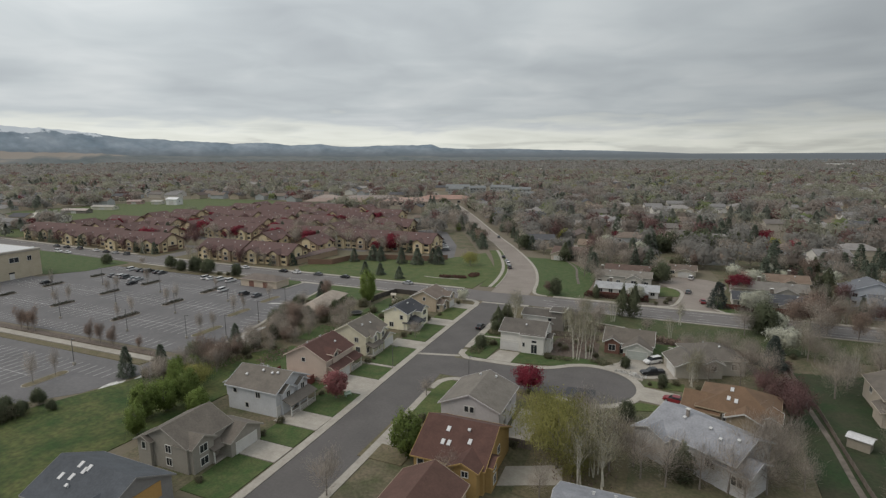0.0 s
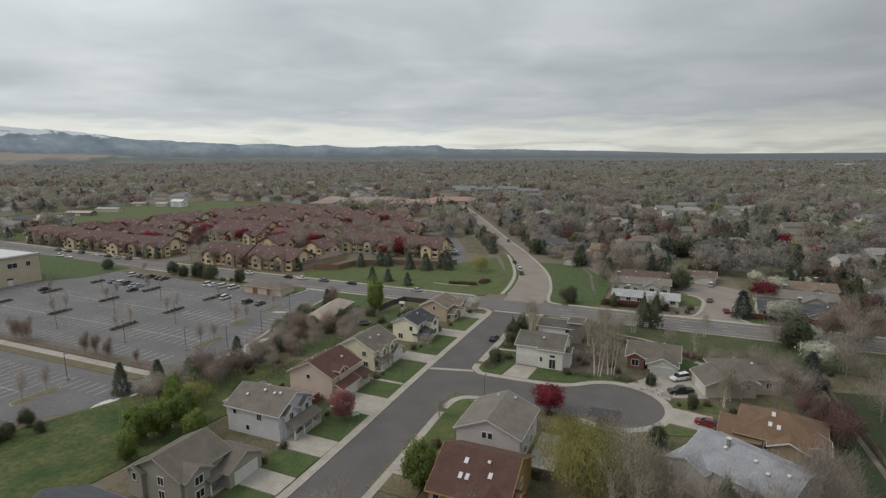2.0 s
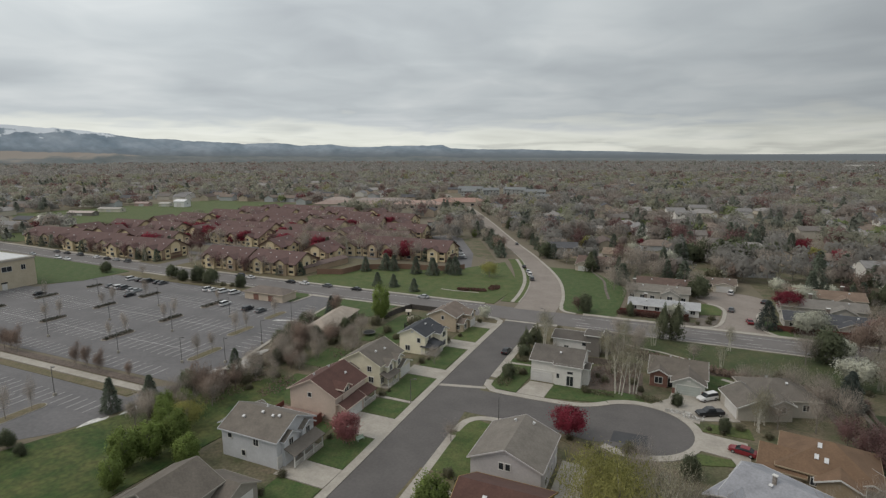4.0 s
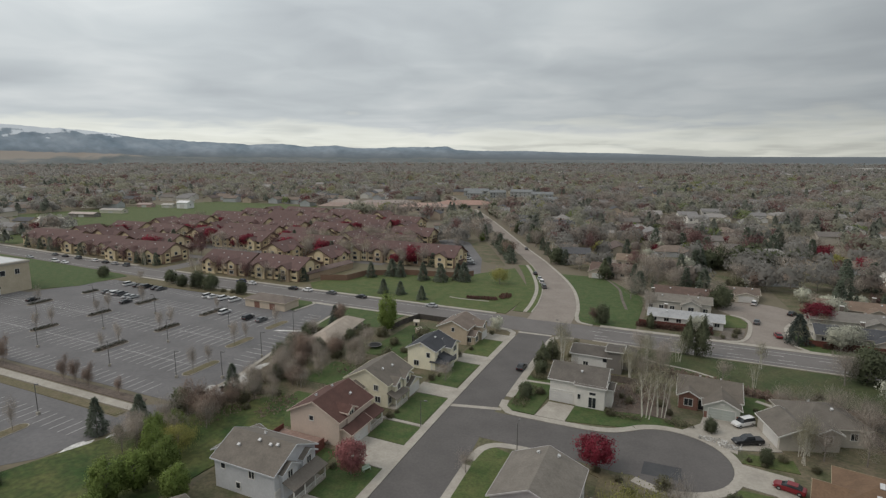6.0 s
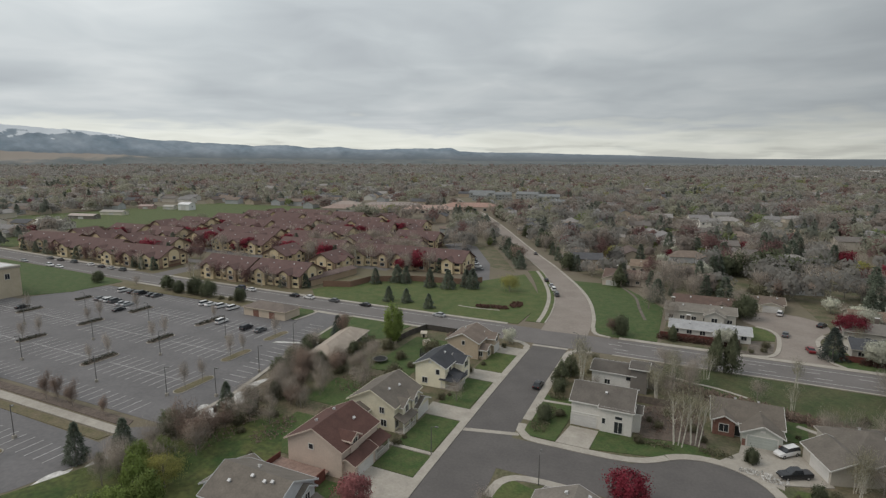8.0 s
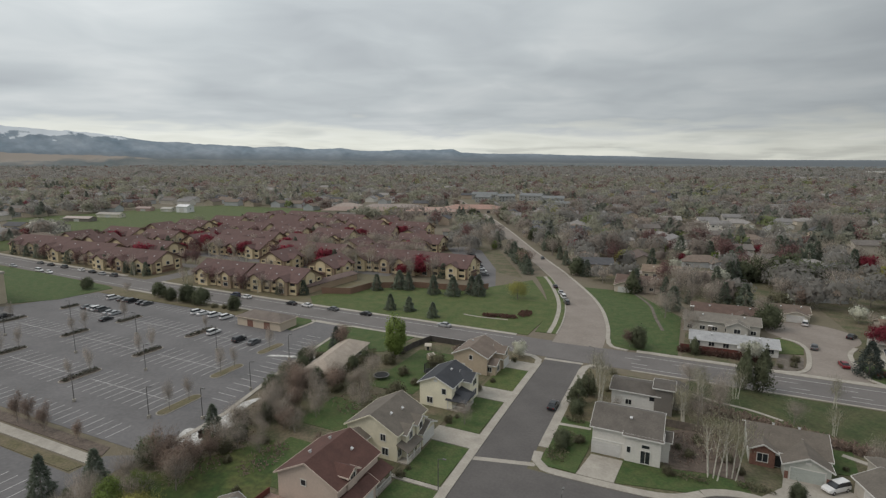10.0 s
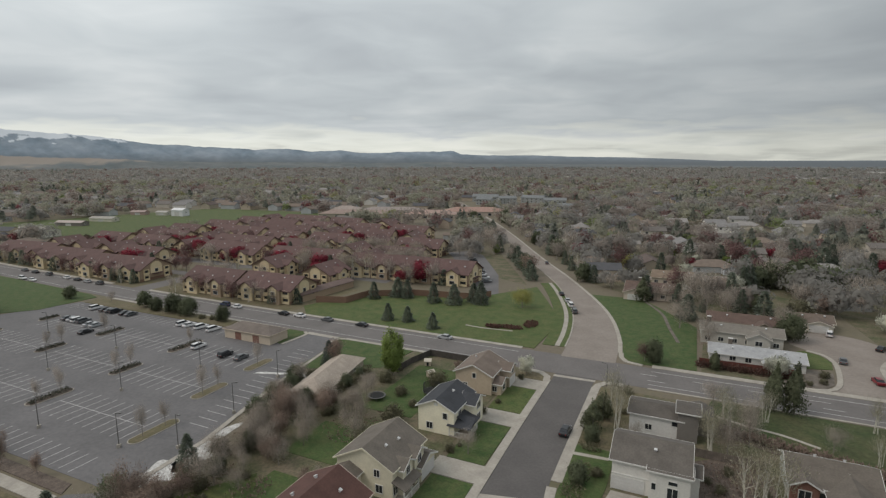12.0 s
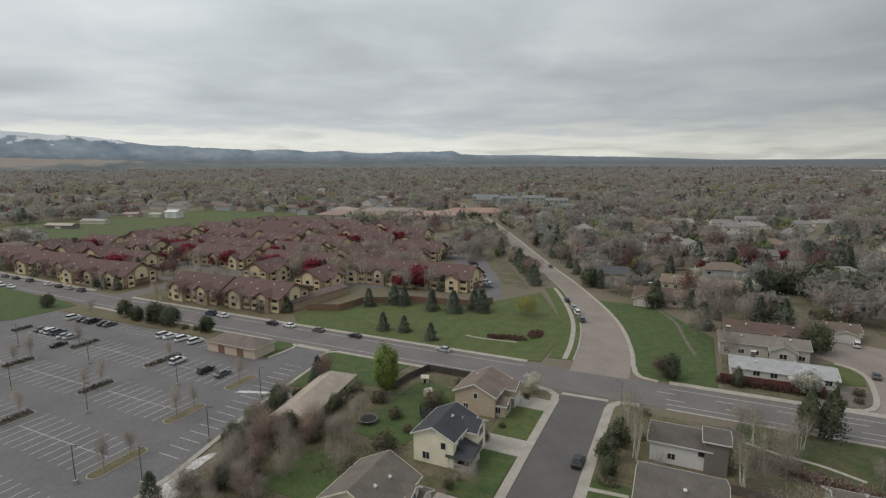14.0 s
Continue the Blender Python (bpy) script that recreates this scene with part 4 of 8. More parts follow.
add_roof_bits(h, r, 11.8, 14.2, 4.5, 0.5, "x", 30.3, -93.2, [(0.3, -0.25)], [(-0.3, -0.3), (-0.32, -0.62), (-0.14, -0.62), (0.42, -0.5)])
add_block(h, 33.4, -99.4, 4.6, 5.0, 4.9, 0.45, "y", wl_, rf)
add_block(h, 36.4, -97.6, 1.6, 3.2, 4.6, 0.4, "x", wl_, rf)
add_window(h, "S", 33.8, -101.9, 4.1, 1.0, 0.9)
add_window(h, "S", 31.9, -101.9, 1.8, 1.1, 1.2)
for z in (1.7, 3.9):
    add_window(h, "E", 37.2, -97.6, z, 1.2, 1.4)
add_window(h, "E", 36.2, -92.4, 3.6, 1.2, 1.3)
add_window(h, "S", 27.6, -100.3, 1.6, 1.2, 1.2)
add_window(h, "S", 25.6, -100.3, 3.4, 1.0, 1.0, 1)
h, rf, wl_ = house("brown-roofed house beside the street", (0.125, 0.072, 0.062), (0.4, 0.32, 0.24), "umber")
r = add_block(h, 30.2, -111.6, 10.0, 13, 4.6, 0.5, "y", wl_, rf)
h, rf, wl_ = house("house with pale blue-grey shingle roof", (0.33, 0.34, 0.37), (0.5, 0.5, 0.5), "mist")
r = add_block(h, 54.0, -105.0, 11.5, 10.5, 5.0, 0.4, "x", wl_, rf)
add_roof_bits(h, r, 11.5, 10.5, 5.0, 0.4, "x", 54.0, -105.0, [(-0.2, 0.4), (0.3, 0.5), (0.5, 0.2)], [])
h, rf, wl_ = house("large house with pale blue-grey roof and white walls", (0.345, 0.352, 0.38), (0.56, 0.56, 0.57), "silver")
r = add_block(h, 65.0, -73.5, 15.5, 11.5, 5.0, 0.42, "x", wl_, rf)
add_roof_bits(h, r, 15.5, 11.5, 5.0, 0.42, "x", 65.0, -73.5, [(-0.4, -0.3), (0.2, -0.3), (0.5, -0.5), (0.8, -0.3)], [])
add_block(h, 59.0, -78.0, 6.0, 6.0, 4.6, 0.42, "y", wl_, rf)
add_block(h, 72.6, -76.4, 5.0, 6.0, 4.2, 0.42, "x", wl_, rf)
add_block(h, 57.5, -68.0, 6.0, 6.0, 3.0, 0.42, "x", wl_, rf)
add_window(h, "S", 69.0, -79.3, 3.4, 1.6, 1.4)
add_window(h, "S", 65.0, -79.3, 1.4, 1.4, 1.3)
add_window(h, "S", 73.4, -79.5, 2.6, 1.6, 1.4)
add_chimney(h, 62.0, -74.6, 6.0, 8.4, M["bark"], 0.25)
turned(h, 65.5, -75.0, -33, (2.3, -2.6))
h, rf, wl_ = house("tan two-storey house with orange-brown shingle roof", (0.200, 0.134, 0.090), (0.34, 0.27, 0.18), "amber")
r = add_block(h, 74.0, -58.2, 13.0, 12.0, 4.8, 0.48, "x", wl_, rf, hip=True)
add_roof_bits(h, r, 13.0, 12.0, 4.8, 0.48, "x", 74.0, -58.2, [], [(-0.2, -0.2), (-0.25, -0.55), (-0.05, -0.6)])
add_block(h, 75.4, -63.4, 5.4, 5.0, 4.6, 0.45, "y", wl_, rf, trim=M["trim"])
add_block(h, 68.0, -60.6, 6.0, 8.0, 4.0, 0.5, "x", wl_, rf)
add_block(h, 79.4, -61.6, 3.0, 4.4, 4.6, 0.5, "y", wl_, rf, trim=M["trim"])
add_window(h, "S", 72.5, -64.5, 3.6, 1.2, 1.2)
add_window(h, "S", 75.4, -65.9, 2.0, 1.3, 1.2)
for z in (1.8, 4.2):
    add_window(h, "S", 79.4, -63.8, z, 1.1, 1.3)
add_garage(h, "W", 65.0, -60.6, 5.0)
turned(h, 72.0, -60.0, -11, (0.4, -1.4))
h, rf, wl_ = house("brown-grey house with taupe roof and white garage doors", (0.165, 0.158, 0.150), (0.44, 0.41, 0.36), "ash")
r = add_block(h, 73.5, -33.0, 12.0, 11.0, 3.8, 0.42, "x", wl_, rf, hip=True)
add_roof_bits(h, r, 12.0, 11.0, 3.8, 0.42, "x", 73.5, -33.0, [(0.2, -0.3), (-0.2, 0.3)], [])
add_block(h, 66.6, -36.6, 7.6, 8.6, 2.9, 0.45, "y", wl_, rf, trim=M["trim"])
add_block(h, 71.5, -38.5, 4.0, 4.0, 3.6, 0.5, "y", wl_, rf, trim=M["trim"])
add_garage(h, "W", 62.8, -37.6, 5.4, 2.4)
add_window(h, "S", 71.5, -40.5, 2.5, 1.2, 1.2)
add_window(h, "S", 77.0, -38.5, 2.2, 1.2, 1.3)
turned(h, 63.8, -38.4, 18)
h, rf, wl_ = house("single-storey taupe house with brick bay and gabled garage", (0.168, 0.156, 0.145), (0.50, 0.515, 0.47), "sage")
r = add_block(h, 52.2, -24.4, 12.0, 10.0, 3.1, 0.46, "x", wl_, rf, trim=M["trim"])
add_roof_bits(h, r, 12.0, 10.0, 3.1, 0.46, "x", 52.2, -24.4, [(0.4, 0.4), (-0.3, 0.3)], [])
add_block(h, 54.5, -29.8, 6.6, 6.0, 2.9, 0.5, "y", wl_, rf, trim=M["trim"])
add_block(h, 48.2, -28.6, 3.8, 3.2, 3.2, 0.55, "y", M["brick"], rf, trim=M["trim"])
add_garage(h, "S", 54.5, -32.8, 4.9, 2.3, wall_mat("sage_door", (0.42, 0.45, 0.42)))
for x in (51.5, 57.5):
    part("brick_pier", box(x - 0.28, x + 0.28, -32.88, -32.7, 0, 1.5), M["brick"], h, "red brick pier")
add_window(h, "S", 48.2, -30.2, 1.7, 1.6, 1.5)
add_door(h, "S", 50.7, -29.4, M["glass"])
part("gable_vent", box(54.1, 54.9, -32.86, -32.7, 3.3, 3.7), M["trim"], h, "small white gable vent")
h, rf, wl_ = house("off-white two-storey house with grey roof and double garage", (0.142, 0.136, 0.132), (0.66, 0.64, 0.60), "chalk")
r2 = add_block(h, 25.9, -33.0, 11.6, 10.4, 5.3, 0.4, "x", wl_, rf, trim=M["trim"])
add_roof_bits(h, r2, 11.6, 10.4, 5.3, 0.4, "x", 25.9, -33.0, [(0.1, -0.45)], [])
add_block(h, 28.9, -37.2, 6.0, 3.2, 5.1, 0.3, "x", wl_, rf, trim=M["trim"])
add_block(h, 32.3, -34.6, 1.8, 3.6, 4.2, 0.4, "x", wl_, rf, trim=M["trim"])
part("string_course", box(20.05, 25.85, -38.3, -38.18, 2.75, 2.95), M["trim"], h)
add_garage(h, "S", 22.6, -38.2, 4.9, 2.3)
add_window(h, "S", 29.4, -38.8, 1.5, 1.5, 2.3, 2)
add_window(h, "S", 29.4, -38.8, 3.5, 1.3, 0.6, 1)
add_window(h, "S", 26.6, -38.8, 2.4, 0.6, 1.1, 1)
add_window(h, "E", 33.2, -34.6, 2.8, 1.1, 1.6)
add_window(h, "E", 31.7, -31.0, 1.6, 1.1, 1.6)
h, rf, wl_ = house("white and grey two-storey house with grey roof", (0.128, 0.122, 0.118), (0.66, 0.65, 0.63), "slateblue")
r = add_block(h, 25.4, -13.0, 9.6, 7.4, 3.9, 0.27, "x", wl_, rf)
TOWER = wall_mat("taupe_siding", (0.19, 0.175, 0.16))
add_block(h, 31.2, -14.6, 3.6, 5.0, 5.8, 0.12, "x", TOWER, rf, trim=M["trim"])
add_block(h, 33.2, -10.4, 4.4, 6.0, 3.6, 0.35, "y", TOWER, rf)
add_window(h, "S", 28.9, -16.7, 3.0, 1.0, 0.9, 1)
add_window(h, "S", 24.2, -16.7, 1.5, 1.2, 1.1)
add_window(h, "E", 33.0, -15.0, 2.2, 1.0, 2.0, 1)

# north-east of the main road
def ranch(label, code, roof_c, wall_c, x, y, w, d, hgt, axis, wing=None, chimney=None, slope=0.4):
    hh, rr, ww = house(label, roof_c, wall_c, code)
    top = add_block(hh, x, y, w, d, hgt, slope, axis, ww, rr)
    add_roof_bits(hh, top, w, d, hgt, slope, axis, x, y, [(0.3, 0.4), (-0.5, -0.4), (0.6, -0.3)], [])
    n = max(2, int(w / 3.5))
    for i in range(n):
        xx = x - w / 2 + (i + 0.5) * w / n
        for z in ([1.6] if hgt < 4 else [1.6, 4.2]):
            add_window(hh, "S", xx, y - d / 2, z, 1.4, 1.2)
    add_window(hh, "W", x - w / 2, y, hgt - 1.5, 1.3, 1.2)
    if not wing and axis == "x":
        add_block(hh, x + w * 0.2, y - d / 2 - 0.9, w * 0.27, 3.4, hgt - 0.25, 0.5, "y", ww, rr)
        add_window(hh, "S", x + w * 0.2, y - d / 2 - 2.6, hgt - 1.6, 1.7, 1.3)
    if wing:
        add_block(hh, *wing, slope, "y" if axis == "x" else "x", ww, rr)
        add_garage(hh, "S", wing[0], wing[1] - wing[3] / 2, min(4.9, wing[2] - 0.8))
    if chimney:
        add_chimney(hh, *chimney, hgt, hgt + slope * d / 2 + 1.6, M["fence"])
    return hh


ranch("long pale grey-roofed white bungalow behind a wall", "pearl", (0.47, 0.475, 0.485), (0.62, 0.61, 0.59), 47.0, 36.5, 22, 9, 2.5, "x", chimney=(41, 37), slope=0.3)
ranch("grey-roofed two-level house behind the bungalow", "dove", (0.24, 0.235, 0.225), (0.46, 0.44, 0.40), 44.5, 52.5, 21, 9, 3.9, "x", chimney=(36, 52.5), slope=0.32)
ranch("brown-roofed house among bare trees", "cocoa", (0.14, 0.10, 0.09), (0.3, 0.25, 0.2), 47, 68, 22, 10, 3.0, "x", slope=0.34)
ranch("garage-fronted house at the end of the court", "walnut", (0.17, 0.14, 0.125), (0.6, 0.56, 0.48), 66.5, 80, 11, 9, 2.6, "x", wing=(67.5, 75.5, 7, 6, 2.5), slope=0.34)
ranch("cream house with brown roof beside the curving road", "hazel", (0.15, 0.11, 0.10), (0.55, 0.47, 0.4), 17, 100, 20, 12, 3.2, "x", wing=(11, 94, 8, 7, 3.0), chimney=(12, 100))
ranch("long house with dark roof and cream walls", "onyx", (0.085, 0.088, 0.098), (0.5, 0.47, 0.42), 94, 36, 24, 10, 2.8, "x", chimney=(94, 37), slope=0.34)
ranch("grey-roofed house behind the dark-roofed one", "fog", (0.22, 0.22, 0.22), (0.4, 0.38, 0.34), 95, 51, 24, 10, 3.6, "x", chimney=(92, 52), slope=0.34)
ranch("brown-roofed house with white dormer", "mocha", (0.22, 0.17, 0.14), (0.42, 0.37, 0.31), 99, 66, 22, 10, 3.8, "x", chimney=(104, 67), slope=0.36)
ranch("blue-grey two-storey house with pale gable", "steel", (0.19, 0.20, 0.22), (0.48, 0.5, 0.54), 126, 52, 16, 11, 5.4, "y")
ranch("blue-grey house with low roof", "denim", (0.16, 0.17, 0.19), (0.36, 0.39, 0.43), 128, 36, 15, 11, 4.8, "x")
ranch("tan-roofed house north of the court", "sand", (0.27, 0.22, 0.18), (0.5, 0.44, 0.36), 24, 128, 18, 11, 3.4, "x", wing=(30, 121, 7, 6, 3.0))
ranch("house with pale drive beside the curving road", "wheat", (0.24, 0.2, 0.175), (0.55, 0.5, 0.43), 40, 122, 16, 10, 3.4, "x")

# house beyond the park
h, rf, wl_ = house("beige house with grey-brown roof at the edge of the park", (0.17, 0.16, 0.15), (0.46, 0.40, 0.33), "oat")
r = add_block(h, 107.5, -42.0, 13, 13, 4.6, 0.42, "y", wl_, rf)
add_block(h, 103.0, -49.0, 6.5, 5.0, 3.2, 0.42, "y", wl_, rf)
add_window(h, "W", 101.0, -40, 3.4, 1.4, 1.3)
add_window(h, "W", 101.0, -45, 1.6, 1.4, 1.3)
add_window(h, "S", 108.5, -48.5, 3.8, 1.4, 1.3)
add_window(h, "S", 102.5, -51.5, 1.6, 1.8, 1.3)

# ---- trees ----
def crown_mat(name, c, spread=0.18, thin=0.4, even=False, open_=0.0):
    m = surface(name, shade(c, 0.86 if even else 0.8), shade(c, 1.12 if even else 1.2), 11.0 if even else 1.6, 0.04 if even else 0.15, 0.9, islands=spread, per_object=0.18, fine=0.5)
    if thin:
        # thin leaves let light through
        nt = m.node_tree
        b = nt.nodes["Principled BSDF"]
        t = nt.nodes.new("ShaderNodeBsdfTranslucent")
        nt.links.new(b.inputs["Base Color"].links[0].from_socket, t.inputs["Color"])
        mix = nt.nodes.new("ShaderNodeMixShader")
        mix.inputs[0].default_value = thin
        nt.links.new(b.outputs[0], mix.inputs[1])
        nt.links.new(t.outputs[0], mix.inputs[2])
        nt.links.new(mix.outputs[0], nt.nodes["Material Output"].inputs["Surface"])
        if open_:
            # bare twigs leave gaps that one sees through
            gap = nt.nodes.new("ShaderNodeBsdfTransparent")
            sieve = nt.nodes.new("ShaderNodeMixShader")
            sieve.inputs[0].default_value = open_
            nt.links.new(mix.outputs[0], sieve.inputs[1])
            nt.links.new(gap.outputs[0], sieve.inputs[2])
            nt.links.new(sieve.outputs[0], nt.nodes["Material Output"].inputs["Surface"])
    return m


CROWN = {
    "yew": crown_mat("olive_leaves", (0.118, 0.134, 0.078), 0.15), "bare": crown_mat("bare_twigs", (0.41, 0.36, 0.308), 0.15), "aspen": crown_mat("pale_twigs", (0.33, 0.31, 0.22)),
    "green": crown_mat("fresh_leaves", (0.185, 0.245, 0.065)), "willow": crown_mat("yellow_green_leaves", (0.33, 0.32, 0.11), 0.12, 0.5),
    "conifer": crown_mat("dark_needles", (0.145, 0.172, 0.128)), "spruce": crown_mat("blue_needles", (0.095, 0.115, 0.10)), "pine": crown_mat("olive_needles", (0.135, 0.15, 0.088)),
    "red": crown_mat("crimson_leaves", (0.235, 0.03, 0.05)), "pink": crown_mat("pink_buds", (0.30, 0.125, 0.125)), "plum": crown_mat("plum_leaves", (0.19, 0.11, 0.105)),
    "white": crown_mat("white_blossom", (0.56, 0.56, 0.47)), "maple": crown_mat("rusty_buds", (0.285, 0.215, 0.175), 0.15), "shrub": crown_mat("shrub_leaves", (0.155, 0.148, 0.092)),
    "hedge": crown_mat("rust_hedge", (0.125, 0.07, 0.055)),
}
TREE_LABEL = {
    "bare": "leafless grey-brown tree with fine twigs", "aspen": "slender pale-barked aspen with sparse buds", "green": "tree in fresh bright green leaf",
    "willow": "willow with drooping yellow-green spring leaves", "conifer": "dark green conical evergreen", "spruce": "dense conical blue-grey spruce tree", "pine": "broad olive-green pine with loose crown",
    "red": "round crimson-leaved ornamental tree", "pink": "ornamental tree in pink bud", "plum": "purple-brown plum tree with fine twigs", "white": "tree covered in white blossom",
    "yew": "broad round dark olive tree",
    "maple": "small tree with rusty red buds", "shrub": "rounded dark garden shrub", "column": "narrow upright dark juniper", "oak": "round tree with yellow and rust leaves",
}


def tris(points, rng, size, aspect, out=None, up=0.0):
    """Loose triangles, one at each point: blades along out (aspect high) or leaves."""
    n = len(points)
    d = rng.normal(size=(n, 3))
    if out is not None:
        d = d * 0.55 + out
    d[:, 2] += up
    d /= np.linalg.norm(d, axis=1)[:, None]
    side = np.cross(d, rng.normal(size=(n, 3)))
    side /= np.linalg.norm(side, axis=1)[:, None]
    length = size * rng.uniform(0.6, 1.3, n)[:, None]
    w = length / aspect
    a, b, c = points - side * w / 2, points + side * w / 2, points + d * length
    return np.stack([a, b, c], 1).reshape(-1, 3)


def shingles(points, away, rng, size, lift=0.3):
    """Clumps of foliage as ragged overlapping scales that lie across the outward direction."""
    n = len(points)
    away = away / (np.linalg.norm(away, axis=1)[:, None] + 1e-6)
    tang = np.cross(away, rng.normal(size=(n, 3)))
    tang /= np.linalg.norm(tang, axis=1)[:, None] + 1e-6
    side = np.cross(away, tang)
    tang = tang + away * rng.normal(0, lift, n)[:, None]
    side = side + away * rng.normal(0, lift, n)[:, None]
    length = size * rng.uniform(0.6, 1.35, n)[:, None]
    a, b, c = points + tang * length * 0.58, points - tang * length * 0.29 + side * length * 0.5, points - tang * length * 0.29 - side * length * 0.5
    return np.stack([a, b, c], 1).reshape(-1, 3)


def soft_normals(verts, centre, rad, up=0.35, rough=0.3, seed=4):
    """Shading directions of a crown as a whole: outwards from its middle, slightly upwards, a little uneven."""
    mid = verts.reshape(-1, 3, 3).mean(axis=1)
    n = (mid - np.array(centre)) / np.array(rad)
    n /= np.linalg.norm(n, axis=1)[:, None] + 1e-6
    n += np.random.default_rng(seed).normal(0, rough, n.shape)
    n[:, 2] += up
    n /= np.linalg.norm(n, axis=1)[:, None]
    return n


def tri_mesh(name, verts, material, normals=None):
    me = bpy.data.meshes.new(name)
    n = len(verts) // 3
    if normals is not None:
        t = verts.reshape(-1, 3, 3).copy()
        away = (np.cross(t[:, 1] - t[:, 0], t[:, 2] - t[:, 0]) * normals).sum(axis=1) < 0
        t[away] = t[away][:, ::-1]
        verts = t.reshape(-1, 3)
    me.from_pydata(verts.tolist(), [], np.arange(n * 3).reshape(-1, 3).tolist())
    me.materials.append(material)
    if normals is not None:
        me.shade_smooth()
        me.normals_split_custom_set_from_vertices(np.repeat(normals, 3, axis=0).tolist())
    return me


def tube(bm, a, b, r0, r1, n=5):
    a, b = Vector(a), Vector(b)
    q = (b - a).to_track_quat("Z", "X").to_matrix()
    lo = [bm.verts.new(a + q @ Vector((r0 * math.cos(k * 2 * math.pi / n), r0 * math.sin(k * 2 * math.pi / n), 0))) for k in range(n)]
    hi = [bm.verts.new(b + q @ Vector((r1 * math.cos(k * 2 * math.pi / n), r1 * math.sin(k * 2 * math.pi / n), 0))) for k in range(n)]
    for k in range(n):
        bm.faces.new((lo[k], lo[(k + 1) % n], hi[(k + 1) % n], hi[k]))
    bm.faces.new(hi)
    return lo, hi


def trunk_mesh(rng, h, r, limbs, spread, bark, start=0.25, stems=1):
    bm = bmesh.new()
    tips = []
    for s in range(stems):
        ox, oy = (0, 0) if stems == 1 else rng.normal(0, 0.5, 2)
        lean = rng.normal(0, 0.05 * h, 2)
        mid, top = (ox + lean[0] * 0.5, oy + lean[1] * 0.5, h * 0.4), (ox + lean[0], oy + lean[1], h * 0.82)
        foot, knee = tube(bm, (ox, oy, -0.1), mid, r, r * 0.7)
        upper, _ = tube(bm, mid, top, r * 0.7, r * 0.15)
        bm.faces.new((upper[0], knee[2], knee[3]))
        first = foot if s == 0 else first
        if s:
            bm.faces.new((foot[0], first[1], first[2]))
        for i in range(limbs):
            t = rng.uniform(start, 0.7)
            base = Vector((ox + lean[0] * t, oy + lean[1] * t, h * t))
            a = rng.uniform(0, 6.28)
            out_ = spread * h * rng.uniform(0.5, 1.0) * (1.0 - 0.5 * t)
            tip = base + Vector((math.cos(a) * out_, math.sin(a) * out_, h * rng.uniform(0.12, 0.34)))
            root, _ = tube(bm, base, tip, r * 0.38, r * 0.08, 4)
            bm.faces.new((root[0], knee[i % 5], knee[(i + 1) % 5]))
            tips.append(tip)
    return mesh_of(bm, bark, "trunk"), np.array([tuple(t) for t in tips]) if tips else np.zeros((1, 3))


def in_ball(rng, n, centre, rad, shell=0.5):
    d = rng.normal(size=(n, 3))
    d /= np.linalg.norm(d, axis=1)[:, None]
    u = rng.uniform(shell, 1.0, n)[:, None] ** 0.7
    return np.array(centre) + d * u * np.array(rad), d


def clumped(rng, n, centre, rad, clumps=22, size=0.26):
    """Points in clumps round the outside of a crown, with gaps between."""
    c, _ = in_ball(rng, clumps, (0, 0, 0), (1, 1, 1), 0.45)
    k = rng.integers(0, clumps, n)
    off = rng.normal(0, size, (n, 3))
    return np.array(centre) + (c[k] + off) * np.array(rad), off / size + c[k] * 1.1


REF = 8.0


